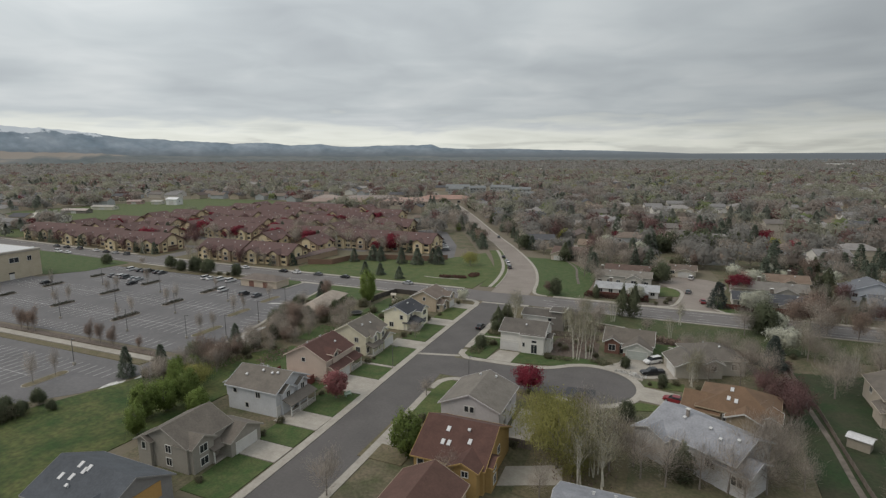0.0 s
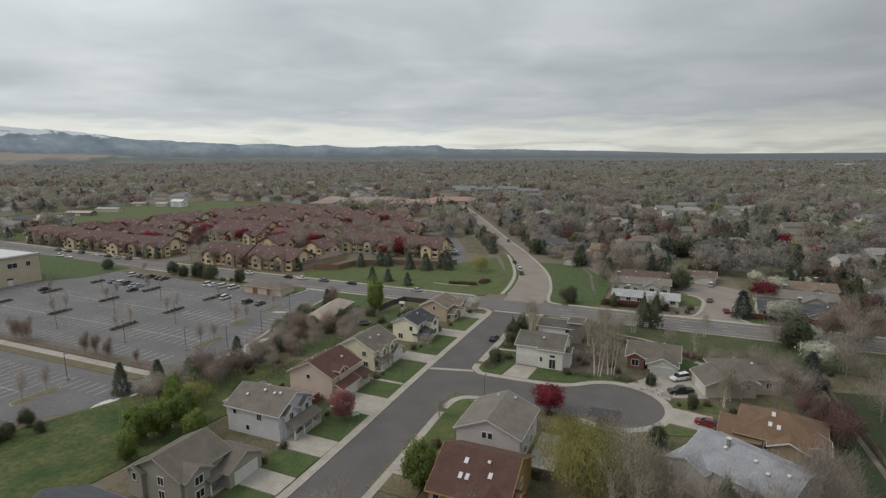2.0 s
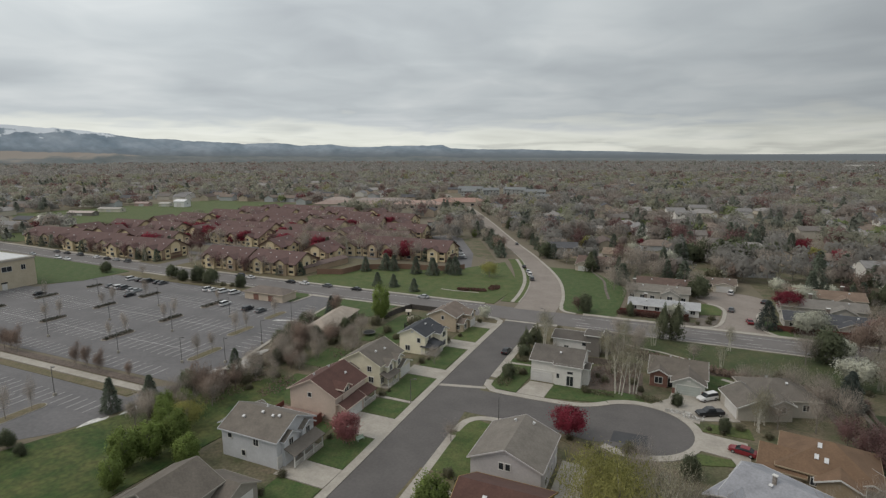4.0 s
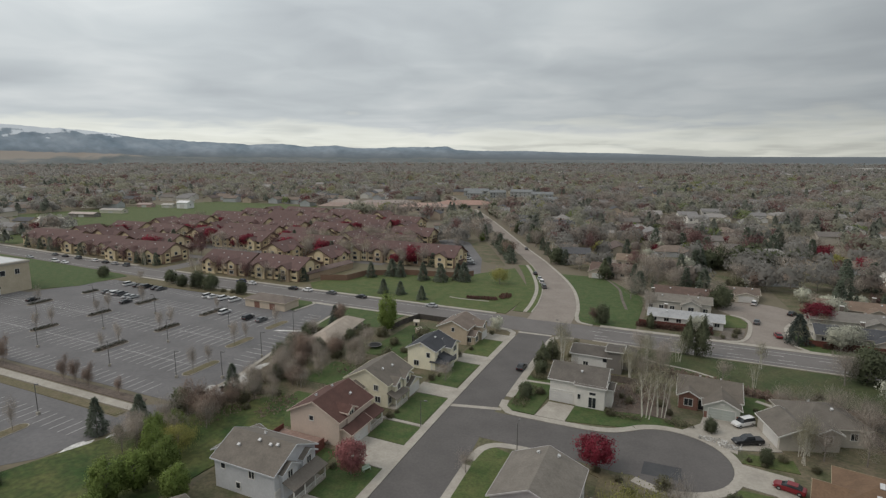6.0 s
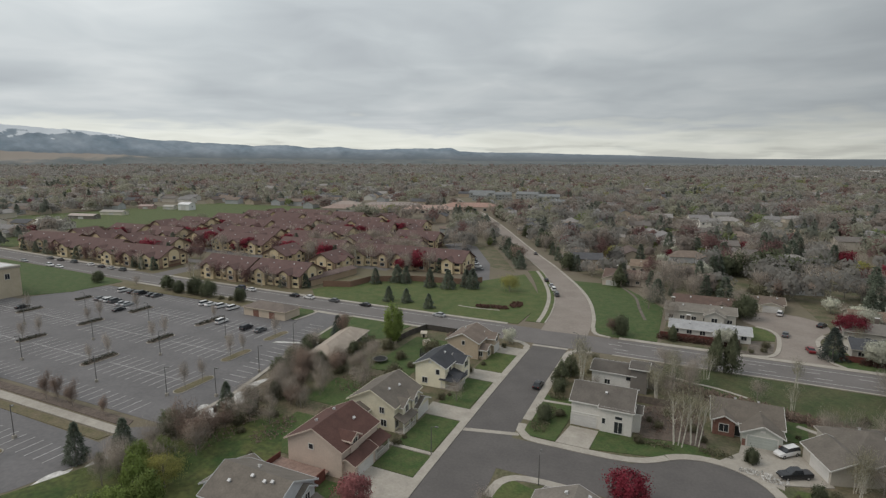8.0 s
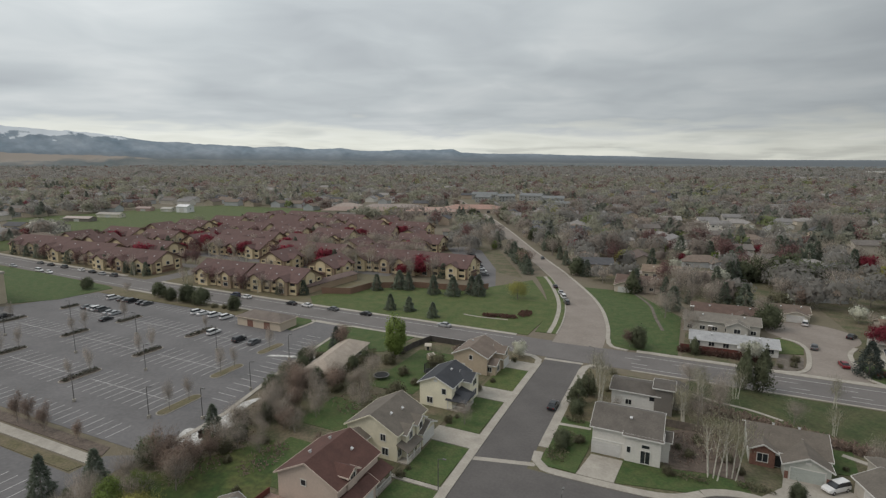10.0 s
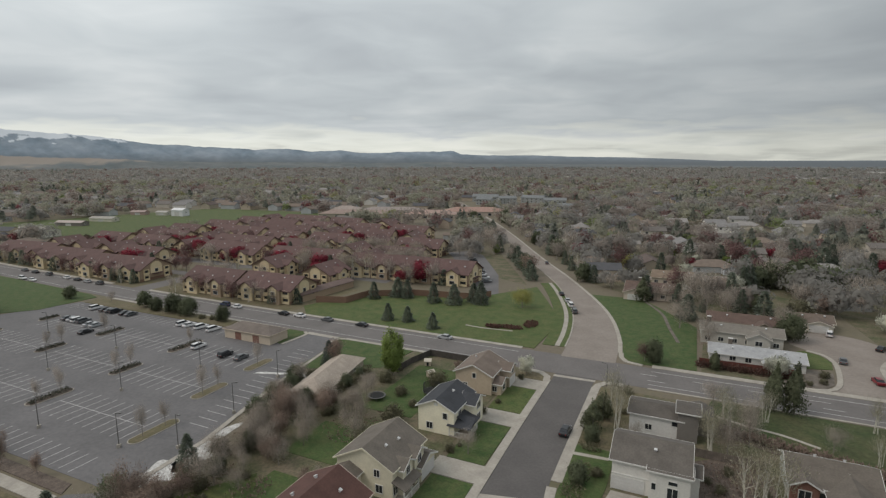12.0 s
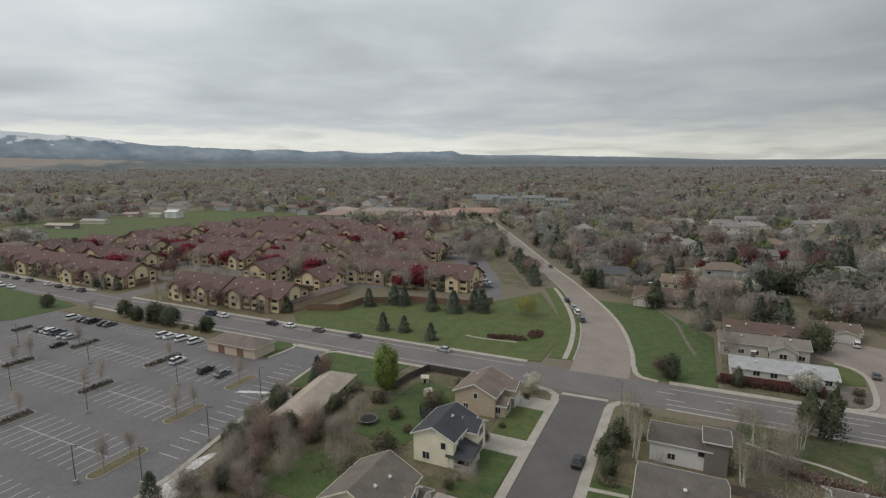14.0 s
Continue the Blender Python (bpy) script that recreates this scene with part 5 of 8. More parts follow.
def make_tree(kind, seed, fine=True):
    """Meshes of one tree, REF metres high: trunk and crown; coarser blades and leaves for trees that stay far off."""
    rng = np.random.default_rng(seed)
    h = REF
    face = None
    bark = M["bark_pale"] if kind == "aspen" else M["bark"]
    if kind in ("bare", "maple", "plum"):
        trunk, tips = trunk_mesh(rng, h, 0.16, 12, 0.42, bark)
        n = 1300 if fine else 420
        k = rng.integers(0, len(tips), n)
        p1 = tips[k] + rng.normal(0, 0.75, (n, 3))
        p2, _ = in_ball(rng, n, (0, 0, h * 0.56), (2.4, 2.4, 3.4), 0.1)
        pts = np.concatenate([p1, p2])
        out_ = pts - np.array((0, 0, h * 0.35))
        out_ /= np.linalg.norm(out_, axis=1)[:, None]
        if kind == "bare":
            v = tris(pts, rng, 1.05 if fine else 1.35, 36 if fine else 20, out_, 0.5)
        else:
            v = np.concatenate([tris(pts[::2], rng, 1.0, 24 if fine else 15, out_[::2], 0.4), tris(pts, rng, 0.27 if fine else 0.46, 1.4)])
    elif kind == "aspen":
        trunk, tips = trunk_mesh(rng, h, 0.085, 8, 0.2, bark, 0.3, 4)
        n = 1100 if fine else 380
        k = rng.integers(0, len(tips), n)
        pts = tips[k] + rng.normal(0, 0.65, (n, 3))
        out_ = pts - np.array((0, 0, h * 0.2))
        out_ /= np.linalg.norm(out_, axis=1)[:, None]
        v = np.concatenate([tris(pts[::2], rng, 1.0, 30 if fine else 18, out_[::2], 0.8), tris(pts, rng, 0.15 if fine else 0.22, 1.5)])
    elif kind in ("green", "white", "red", "oak", "pink", "yew"):
        trunk, tips = trunk_mesh(rng, h, 0.17, 9, 0.36, bark)
        r = {"green": (2.4, 2.4, 3.1), "white": (3.2, 3.2, 2.8), "red": (3.7, 3.7, 2.7), "oak": (3.4, 3.4, 2.8), "pink": (3.0, 3.0, 3.0), "yew": (3.0, 3.0, 3.9)}[kind]
        pts, face = clumped(rng, 4600 if fine else 1500, (0, 0, h * (0.46 if kind == "yew" else 0.58)), r, 34 if kind == "yew" else 50, 0.24 if kind == "yew" else 0.2)
        if kind in ("red", "pink") and fine:
            pts, face = clumped(rng, 6800, (0, 0, h * 0.58), r, 80, 0.16)
        if kind == "green":
            pts, face = clumped(rng, 7600 if fine else 1800, (0, 0, h * 0.55), (2.5, 2.5, 3.9), 130, 0.13)
        pts[:, 2] = np.maximum(pts[:, 2], 1.0)
        v = shingles(pts, face, rng, (0.26 if kind == "green" or fine and kind in ("red", "pink") else 0.42 if kind == "yew" else 0.33) * (1.0 if fine else 1.7), 0.5)
    elif kind == "willow":
        trunk, tips = trunk_mesh(rng, h, 0.2, 12, 0.45, bark)
        n = 3800 if fine else 1300
        pts, _ = clumped(rng, n, (0, 0, h * 0.6), (3.6, 3.6, 2.9), 40, 0.24)
        hang = np.tile(np.array((0, 0, -1.6)), (n, 1))
        v = np.concatenate([tris(pts, rng, 0.7, 11 if fine else 6, hang), tris(pts + rng.normal(0, 0.25, pts.shape), rng, 0.2 if fine else 0.34, 1.4)])
    elif kind in ("conifer", "spruce", "column"):
        trunk, _ = trunk_mesh(rng, h, 0.15, 0, 0, bark)
        n = 2600 if fine else 900
        z = h * (0.04 + 0.96 * rng.uniform(0, 1, n) ** 1.25)
        full = {"conifer": 2.4, "spruce": 2.8, "column": 1.0}[kind]
        a = rng.uniform(0, 6.28, n)
        edge = full * (1 - z / h) ** (0.8 if kind != "column" else 0.4) * (1 + 0.22 * np.sin(a * 3 + z * 2.1)) + 0.08
        rr = edge * rng.uniform(0.45, 0.95, n)
        pts = np.stack([np.cos(a) * rr, np.sin(a) * rr, z], 1)
        out_ = np.stack([np.cos(a), np.sin(a), np.full(n, -0.25 if kind != "column" else 1.4)], 1)
        v = tris(pts, rng, 0.5 if fine else 0.75, 2.4, out_ * 1.3)
    elif kind == "pine":
        trunk, tips = trunk_mesh(rng, h, 0.18, 8, 0.3, bark)
        pts, face = clumped(rng, 3600 if fine else 1500, (0, 0, h * 0.52), (2.8, 2.8, 3.7), 30, 0.22)
        pts[:, :2] *= np.clip(1.25 - pts[:, 2:3] / h, 0.25, 1.0)
        pts[:, 2] = np.maximum(pts[:, 2], 0.5)
        v = shingles(pts, face, rng, 0.38 if fine else 0.56, 0.5)
    else:  # shrub
        trunk, _ = trunk_mesh(rng, h * 0.5, 0.25, 4, 0.3, bark)
        pts, face = clumped(rng, 1800 if fine else 700, (0, 0, h * 0.36), (3.9, 3.9, 3.5), 26, 0.26)
        pts[:, 2] = np.maximum(pts[:, 2], 0.1)
        v = shingles(pts, face, rng, 0.56 if fine else 0.85, 0.5)
    mat = CROWN.get(kind) or CROWN[{"column": "conifer", "oak": "willow"}[kind]]
    flat = kind in ("conifer", "spruce", "column")
    axis_z = v[:, 2:3].reshape(-1, 3).mean(axis=1) if flat else h * 0.5
    centre = np.stack([axis_z * 0, axis_z * 0, axis_z - 0.8], 1) if flat else (0, 0, h * 0.5)
    normals = soft_normals(v, centre, (1, 1, 1) if flat else (2.6, 2.6, h * 0.5), 0.3, 0.2)
    if face is not None:
        normals = normals + 0.45 * face
        normals /= np.linalg.norm(normals, axis=1)[:, None]
    return trunk, tri_mesh("crown", v, mat, normals)


TREES, TREES_FAR = [{k: [make_tree(k, 10 * i + 3 * j + 1, fine) for j in range(3 if k in ("bare", "conifer", "shrub", "pine") else 2)]
                     for i, k in enumerate(TREE_LABEL)} for fine in (True, False)]
dice = random.Random(5)


def plant(kind, x, y, h, label="", slim=1.0):
    far = y > 66 or x < -150 or x > 135 or (y > 22 and x < -75)
    trunk, crown = dice.choice((TREES_FAR if far else TREES)[kind])
    name = {"shrub": "shrub", "bare": "leafless_tree", "conifer": "evergreen", "spruce": "evergreen", "pine": "pine_tree", "column": "juniper", "aspen": "aspen_tree", "yew": "broad_evergreen",
            "maple": "budding_tree", "plum": "plum_tree", "white": "blossom_tree", "red": "crimson_tree", "willow": "willow_tree"}.get(kind, "tree")
    ob = new(name)
    s = h / REF
    wide = s * dice.uniform(0.9, 1.12) * slim
    ob.matrix_basis = pose(x, y, 0.0, 0, 0, dice.uniform(0, 360)) @ Matrix.Diagonal((wide, wide, s, 1))
    tagged(ob, label or TREE_LABEL[kind], "shrub" if kind == "shrub" else "tree", {"shrub": "garden shrubs", "conifer": "evergreens", "bare": "leafless trees"}.get(kind, kind + " trees"))
    part("trunk", trunk, None, ob)
    part("crown", crown, None, ob)
    return ob


def plant_all(kind, *places):
    """Trees of one kind at (x, y, height); those of the car park strip are slender, those on the green broad."""
    for x, y, hh in places:
        plant(kind, x, y, hh, "", 0.62 if kind == "maple" and x < -60 else (1.3 if kind == "conifer" and y > 20 else 1.0))


gbank = random.Random(63)
plant_all("red", (33.6, -61.5, 6.6), (85.5, 49.5, 8.4), (-121, 66, 9), (-77.3, 82, 9), (-178.5, 121, 9), (-160, 96, 8), (-205, 100, 8), (71, 214, 6), (-29.4, 183, 7), (30, 166, 6), (-80, 83, 6), (-125, 74, 7))
plant_all("red", (-224, 90, 10), (-262, 106, 8.5), (-131, 80, 10), (-115, 69, 8), (-80, 88, 9.5), (-190, 130, 9), (-198, 148, 8), (-28, 180, 8), (70, 205, 8), (142, 340, 8))
plant_all("red", (-139, 95, 6), (-190, 125, 6), (-218, 84, 6), (-270, 112, 6), (121.7, 150.7, 8))
plant_all("pink", (-4, -80.6, 6.6))
plant_all("willow", (45.2, -88.4, 12.4), (42, -83, 10.4), (-35.9, -88.5, 6), (-25.3, 61.7, 7), (48, -90, 6))
plant_all("green", (-38, -92, 7), (-42, -88.5, 6.5), (-34, -103, 7.5), (-30, -108, 6), (-25, -98, 6))
plant_all("green", (-41, -84.6, 5.6))
plant_all("green", (20.6, -95.4, 8.5), (-30.5, -95.4, 8), (11, 262.6, 6), (-33, -99, 7))
plant_all("white", (89.6, -14.0, 8.0), (86.5, 80.5, 6), (90.5, 3.6, 7), (-6, 2, 5), (51, 26, 6), (46.9, 119.8, 8), (28, 143.5, 7), (92.5, 72, 6))
plant("spruce", 85.4, -26.6, 8.6, "", 1.15)
plant("spruce", 77, 28, 9, "", 1.1)
plant("spruce", -55.9, -13.0, 6.4)
plant_all("aspen", (66.7, -45, 6), (45.6, -2, 7), (40.4, -38.3, 11), (43.3, -36.9, 11.5), (62.4, -12.1, 6), (35.4, -19.7, 7), (94.6, -13.2, 9), (102.2, -25, 8), (108.6, -19, 8), (15.4, -6.9, 8), (18.5, -18.1, 10), (35, -18.4, 8))
plant_all("aspen", (38.4, -12.4, 9), (89.8, 101.8, 8), (37.6, -3, 7), (65, 1.5, 7))
plant_all("conifer", (-48.1, -63.8, 6.5), (53.3, 81.7, 10), (29.9, 71.2, 9), (-8.6, 115, 8), (-57, -89.8, 7.5), (-51.8, -84.4, 7), (-110, 31, 6), (-104.5, 31.5, 6), (-62.1, 27.7, 6), (-55.2, 29, 5.5))
plant_all("conifer", (-44.2, 25.7, 5.5), (-81.9, 50.1, 7), (-74.9, 56.7, 8), (-70.4, 56.3, 7.5), (-58, 54.6, 8), (-50, 55.7, 8), (-41, 60.3, 8.5), (-44.6, 62, 7.5), (-67.1, 83.3, 7))
plant_all("conifer", (-34.5, 108, 7.5), (-38, 116, 8), (-41.5, 123, 7), (-45, 131, 8.5), (-50, 139, 8), (-54, 148, 9), (-60, 157, 8))
plant("pine", 48.0, 4.8, 9.6, "", 0.8)
plant("pine", 51.6, 4.4, 10.2, "", 0.8)
plant_all("pine", (14, -20.5, 6.5), (64.4, -84, 6.5), (111.5, 45.7, 8), (15.2, -14.5, 6))
plant_all("bare", (57.2, 65.4, 9), (36, 0.1, 6), (53.4, -85.9, 9), (58.3, -86.1, 8), (77.4, -74, 8), (74.6, -79.5, 10.5), (13.9, -109.5, 7), (44.3, -97.4, 5), (13.6, -72, 4), (30, -101.6, 6), (98.9, -33, 8), (94.5, -17, 9))
plant_all("bare", (118.6, 24.9, 9), (100.9, 2.2, 10), (108, 40.4, 8), (27.9, 59.4, 9), (-42.2, -54.5, 5), (-34.6, -27.7, 6))
plant_all("bare", (-39.2, -79.5, 6), (-26.5, -44.4, 6), (-35.4, -47.4, 6), (-5.2, -38.9, 5), (-171.4, 3.6, 4), (80, -72, 8), (82, -80, 6), (110, -30, 9), (120, -12, 9), (104, 24, 9), (112, 22, 8), (36, 80, 9))
plant_all("bare", (30, 84, 8), (47, -72, 7), (50, -78, 8), (22, -24, 5), (38, -20, 7), (42, -14, 7), (-44, -40, 6), (-40, -34, 6), (-47, -48, 6))
plant_all("column", (50.6, -79, 7))
plant_all("aspen", (49, -84, 11), (51.4, -88, 11.5), (52.6, -82, 10.5), (50, -92.5, 11), (53.4, -91, 10))
plant_all("plum", (85.6, -54.1, 7), (119.9, 28.9, 5), (107.1, 131.5, 9), (86.5, -47, 6), (122, 24, 6))
plant_all("oak", (1.9, 151.1, 8), (112, 156, 8))
plant_all("maple", (101, 13.4, 11), (96, 10, 9), (-84.9, -77, 6), (-79.8, -77, 5.5), (-88.9, -77.2, 6), (-114.3, -77.2, 7), (-117, -77.3, 6), (-120, -77.4, 6.5), (-70, -76.4, 4))
plant("plum", 20.2, 24.4, 4.8, "dark purple-brown bushy tree on the corner green")
plant("yew", 22.4, 24.2, 6.4)
plant_all("yew", (14.7, -39.5, 3.6), (-136, 3.4, 7), (-128.5, 3, 6.5), (-152, 3.5, 6), (-112, 3, 5.5), (-144, 2.4, 5), (-191, 0, 5), (-52.5, -37.9, 4.5), (-50.5, -45, 5), (-55.5, -27, 4.5))
plant_all("yew", (-53.5, -31, 4), (-42.6, -24, 3.5), (-43, -18, 3), (-60, -116, 5), (-50, -76, 5), (-47, -87, 4.5), (14.6, -25, 3.5), (61, -47.5, 3), (87.4, 2.5, 8.8), (52.4, -39.2, 3), (54.5, -66.6, 4))
plant_all("yew", (58.5, 60.5, 8))
plant_all("shrub", (57.5, 24.2, 1.4), (60.8, 26.2, 1.6), (61.8, 31, 2.2), (44.8, -62.9, 2.6), (-44, -52.9, 4), (-43.9, -33.9, 3), (-59.3, -114.5, 4), (-38.3, -36.9, 2.5), (71.2, -17.9, 2), (-146, 3.2, 2), (-121.3, 2.5, 2), (-116.8, 3, 2.2), (-62, -118, 4))
plant("green", -36.6, -12.6, 11.5, "tall narrow tree in fresh bright green leaf", 0.72)
plant_all("bare", (69, -28, 7), (75, -26, 8), (79, -32, 8), (70.5, -42, 6), (77, -41, 7), (83, -36, 8), (81, -26, 7), (66, -24, 6))
plant_all("bare", (62, -87, 8.5), (67, -85.5, 7), (71, -85, 8), (76.5, -83, 7.5), (57, -83, 8), (73, -88, 6), (80, -77, 8))
for i in range(9):
    x = gbank.uniform(40, 118)
    kind = gbank.choice(("bare", "shrub", "aspen"))
    plant(kind, x, -9.5 - (x - 40) * 0.17 + gbank.uniform(-3, 3), gbank.uniform(1.5, 2.6) if kind == "shrub" else gbank.uniform(4, 7.5), "leafless tree on the ditch bank" if kind != "shrub" else "low brown bush on the ditch bank")
plant_all("aspen", (68.2, -40.6, 7.5), (66.9, -41.8, 7))
plant_all("plum", (82.5, -50, 7), (84, -57, 7.5), (81, -45, 6))
plant_all("maple", (104, 8, 9), (111, 6, 8.5), (99, 17, 7))
plant_all("red", (105.5, 33.5, 5), (128, 20, 5.5))
plant_all("bare", (95, -40, 9), (99, -62, 8), (103, -54, 9), (97, -72, 8), (101, -82, 9), (94, -84, 7), (106, -28, 9), (115, -2, 9), (112, -16, 8))
# the evergreen grove beyond the court
for x, y in ((50, 127), (56, 132), (62, 136), (68, 129), (77, 128), (77, 156), (84, 141), (62, 150), (70, 142), (88, 130), (94, 146), (58, 142)):
    plant(dice.choice(("yew", "pine", "yew")), x, y, dice.uniform(9, 12), "large dark evergreen in a grove of gardens")
# bare trees on the car park islands
for x, y in ((-101.7, -59.5), (-101.7, -54.5), (-101.8, -41), (-101.8, -37), (-102.4, -18), (-137, -57), (-137, -52.5), (-137, -38), (-137, -34), (-135.5, -22), (-170.5, -57), (-170.5, -38),
             (-65.5, -60), (-65.5, -55), (-71, -41), (-71, -36.5), (-72.5, -22), (-73.5, -101), (-73.5, -96), (-112, -100)):
    plant("bare", x, y, dice.uniform(5, 7), "small leafless tree on a car park island", 0.5)
# shrubs along the house fronts and fences
for x, y in ((-7.6, -114.6), (-8.0, -98.8), (-8.2, -94.0), (-7.6, -80.2), (-7.9, -60.6), (-7.8, -58.2), (-8.8, -39.2), (-7.6, -36.9), (-8.4, -22.5), (-7.2, -16.2), (-6.8, -1.6), (33.2, -40.2), (36, -33), (34.4, -30), (38, -26),
             (20, -83.6), (18, -82.9), (37, -84.8), (60, -30.6), (61, -26), (64, -45.6), (68.4, -46.6), (60.5, -48.2), (58.2, -48.0), (63, -62.4), (44.4, -34.5), (42.8, -31), (34, -62.5), (37.5, -63.5), (39.6, -66),
             (-24.2, -55), (-25, -48), (-27.5, -40), (-24.6, -65), (-29.5, -76), (-37.8, -70), (-36.8, -62), (-23.6, -26), (-36.5, -9), (-20.5, -15.5), (17.6, -36), (18.5, -10), (19, 1)):
    plant("shrub", x + dice.uniform(-0.4, 0.4), y + dice.uniform(-0.4, 0.4), dice.uniform(0.9, 2.0))
# the thicket between car park and gardens
for i in range(60):
    t = dice.random()
    y = -94 + 84 * t
    x = -45.5 - 9.5 * max(0, (y + 60) / 55) + dice.uniform(-4.5, 5.5)
    if -34 < y < -8 and x > -54 or (-76 < y < -46 and x < -47.5):
        continue
    if dice.random() < 0.68:
        plant(dice.choice(("bare", "bare", "bare", "maple")), x, y, dice.uniform(4, 7), "leafless thicket tree on the bank")
    else:
        plant("shrub", x, y, dice.uniform(1.5, 3.2), "brown-green thicket shrub on the bank") if dice.random() < 0.6 else plant("yew", x, y, dice.uniform(2.5, 4.2), "dark green thicket bush on the bank")

# bushes and bare trees among the back gardens
gdice = random.Random(41)
for x, y, tall in ((-58.7, -111.6, 3.2), (-60.4, -107.4, 3.6), (-55.4, -107.9, 2.4), (-63.2, -112.4, 3.4), (-52.4, -88.6, 2.2)):
    plant("yew", x, y, tall, "dark green bush on the bank below the car park")
for i in range(36):
    y = gdice.uniform(-66, -22)
    x = gdice.uniform(-43, -31) + max(0.0, (y + 40) * 0.12)
    if -50 < y < -42 and x > -33.5 or -30 < y and x > -38:
        continue
    kind = gdice.choice(("bare", "maple", "shrub", "bare", "bare", "bare"))
    plant(kind, x, y, gdice.uniform(1.6, 3.0) if kind in ("shrub", "yew") else gdice.uniform(3.5, 6.0), {"shrub": "brown-green bush among back gardens", "yew": "dark green bush among back gardens"}.get(kind, "small leafless tree among back gardens"))
for x, y in ((-24.5, -44), (-26, -56), (-25.5, -60), (-23, -37), (-24, -34), (-29, -22), (-24, -13), (-23, -3), (-37, -22), (-36, -17)):
    plant(gdice.choice(("bare", "shrub", "maple")), x, y, gdice.uniform(2, 4.5), "small bush beside a garden fence")

# ---- townhouses ----
TOWN_ROOF = roof_mat("shingles_maroon", (0.116, 0.070, 0.064))
TOWN_WALL = wall_mat("stucco_tan", (0.33, 0.25, 0.175))
TOWN_CREAM = wall_mat("stucco_cream", (0.66, 0.55, 0.36))
TOWN_BASE = wall_mat("stucco_rust", (0.20, 0.12, 0.085))


def arch_panel(w, z0, z1, m):
    """A raised stucco panel with a rounded head, on a gable."""
    bm = bmesh.new()
    r = w / 2
    head = [(r * math.cos(radians(k)), z1 - r * 0.8 + r * 0.8 * math.sin(radians(k))) for k in range(0, 181, 22)]
    prof = [(-r, z0), (r, z0)] + head
    front = [bm.verts.new((x, -0.16, z)) for x, z in prof]
    back = [bm.verts.new((x, 0.02, z)) for x, z in prof]
    bm.faces.new(front)
    for i in range(len(prof)):
        j = (i + 1) % len(prof)
        bm.faces.new((front[i], back[i], back[j], front[j]))
    bmesh.ops.recalc_face_normals(bm, faces=bm.faces)
    bmesh.ops.transform(bm, matrix=m, verts=bm.verts)
    return bm


def add_balcony(ob, face, x, y, z, w=2.8, h=1.9):
    """A balcony between cream posts, with a pale rail across it; a dark panel stands in for the shaded recess."""
    m = face_matrix(face, x, y, z)
    bm = box(-w / 2 - 0.3, -w / 2, -0.5, 0.02, -1.0, h - 0.7, m)
    add_box(bm, w / 2, w / 2 + 0.3, -0.5, 0.02, -1.0, h - 0.7, m)
    add_box(bm, -w / 2, w / 2, -0.5, 0.0, -1.0, -0.1, m)
    add_box(bm, -w / 2 - 0.3, w / 2 + 0.3, -0.5, 0.02, h - 0.7, h - 0.4, m)
    n0 = len(bm.faces)
    # dark sheet at the back imitates the shade of a deep recess
    add_box(bm, -w / 2, w / 2, -0.06, 0.0, -0.1, h - 0.7, m)
    bm.faces.ensure_lookup_table()
    for f in bm.faces[n0:]:
        f.material_index = 1
    me = mesh_of(bm, TOWN_CREAM, "balcony")
    me.materials.append(M["glass"])
    part("balcony", me, None, ob, "balcony with cream rail and dark panel for its shade")


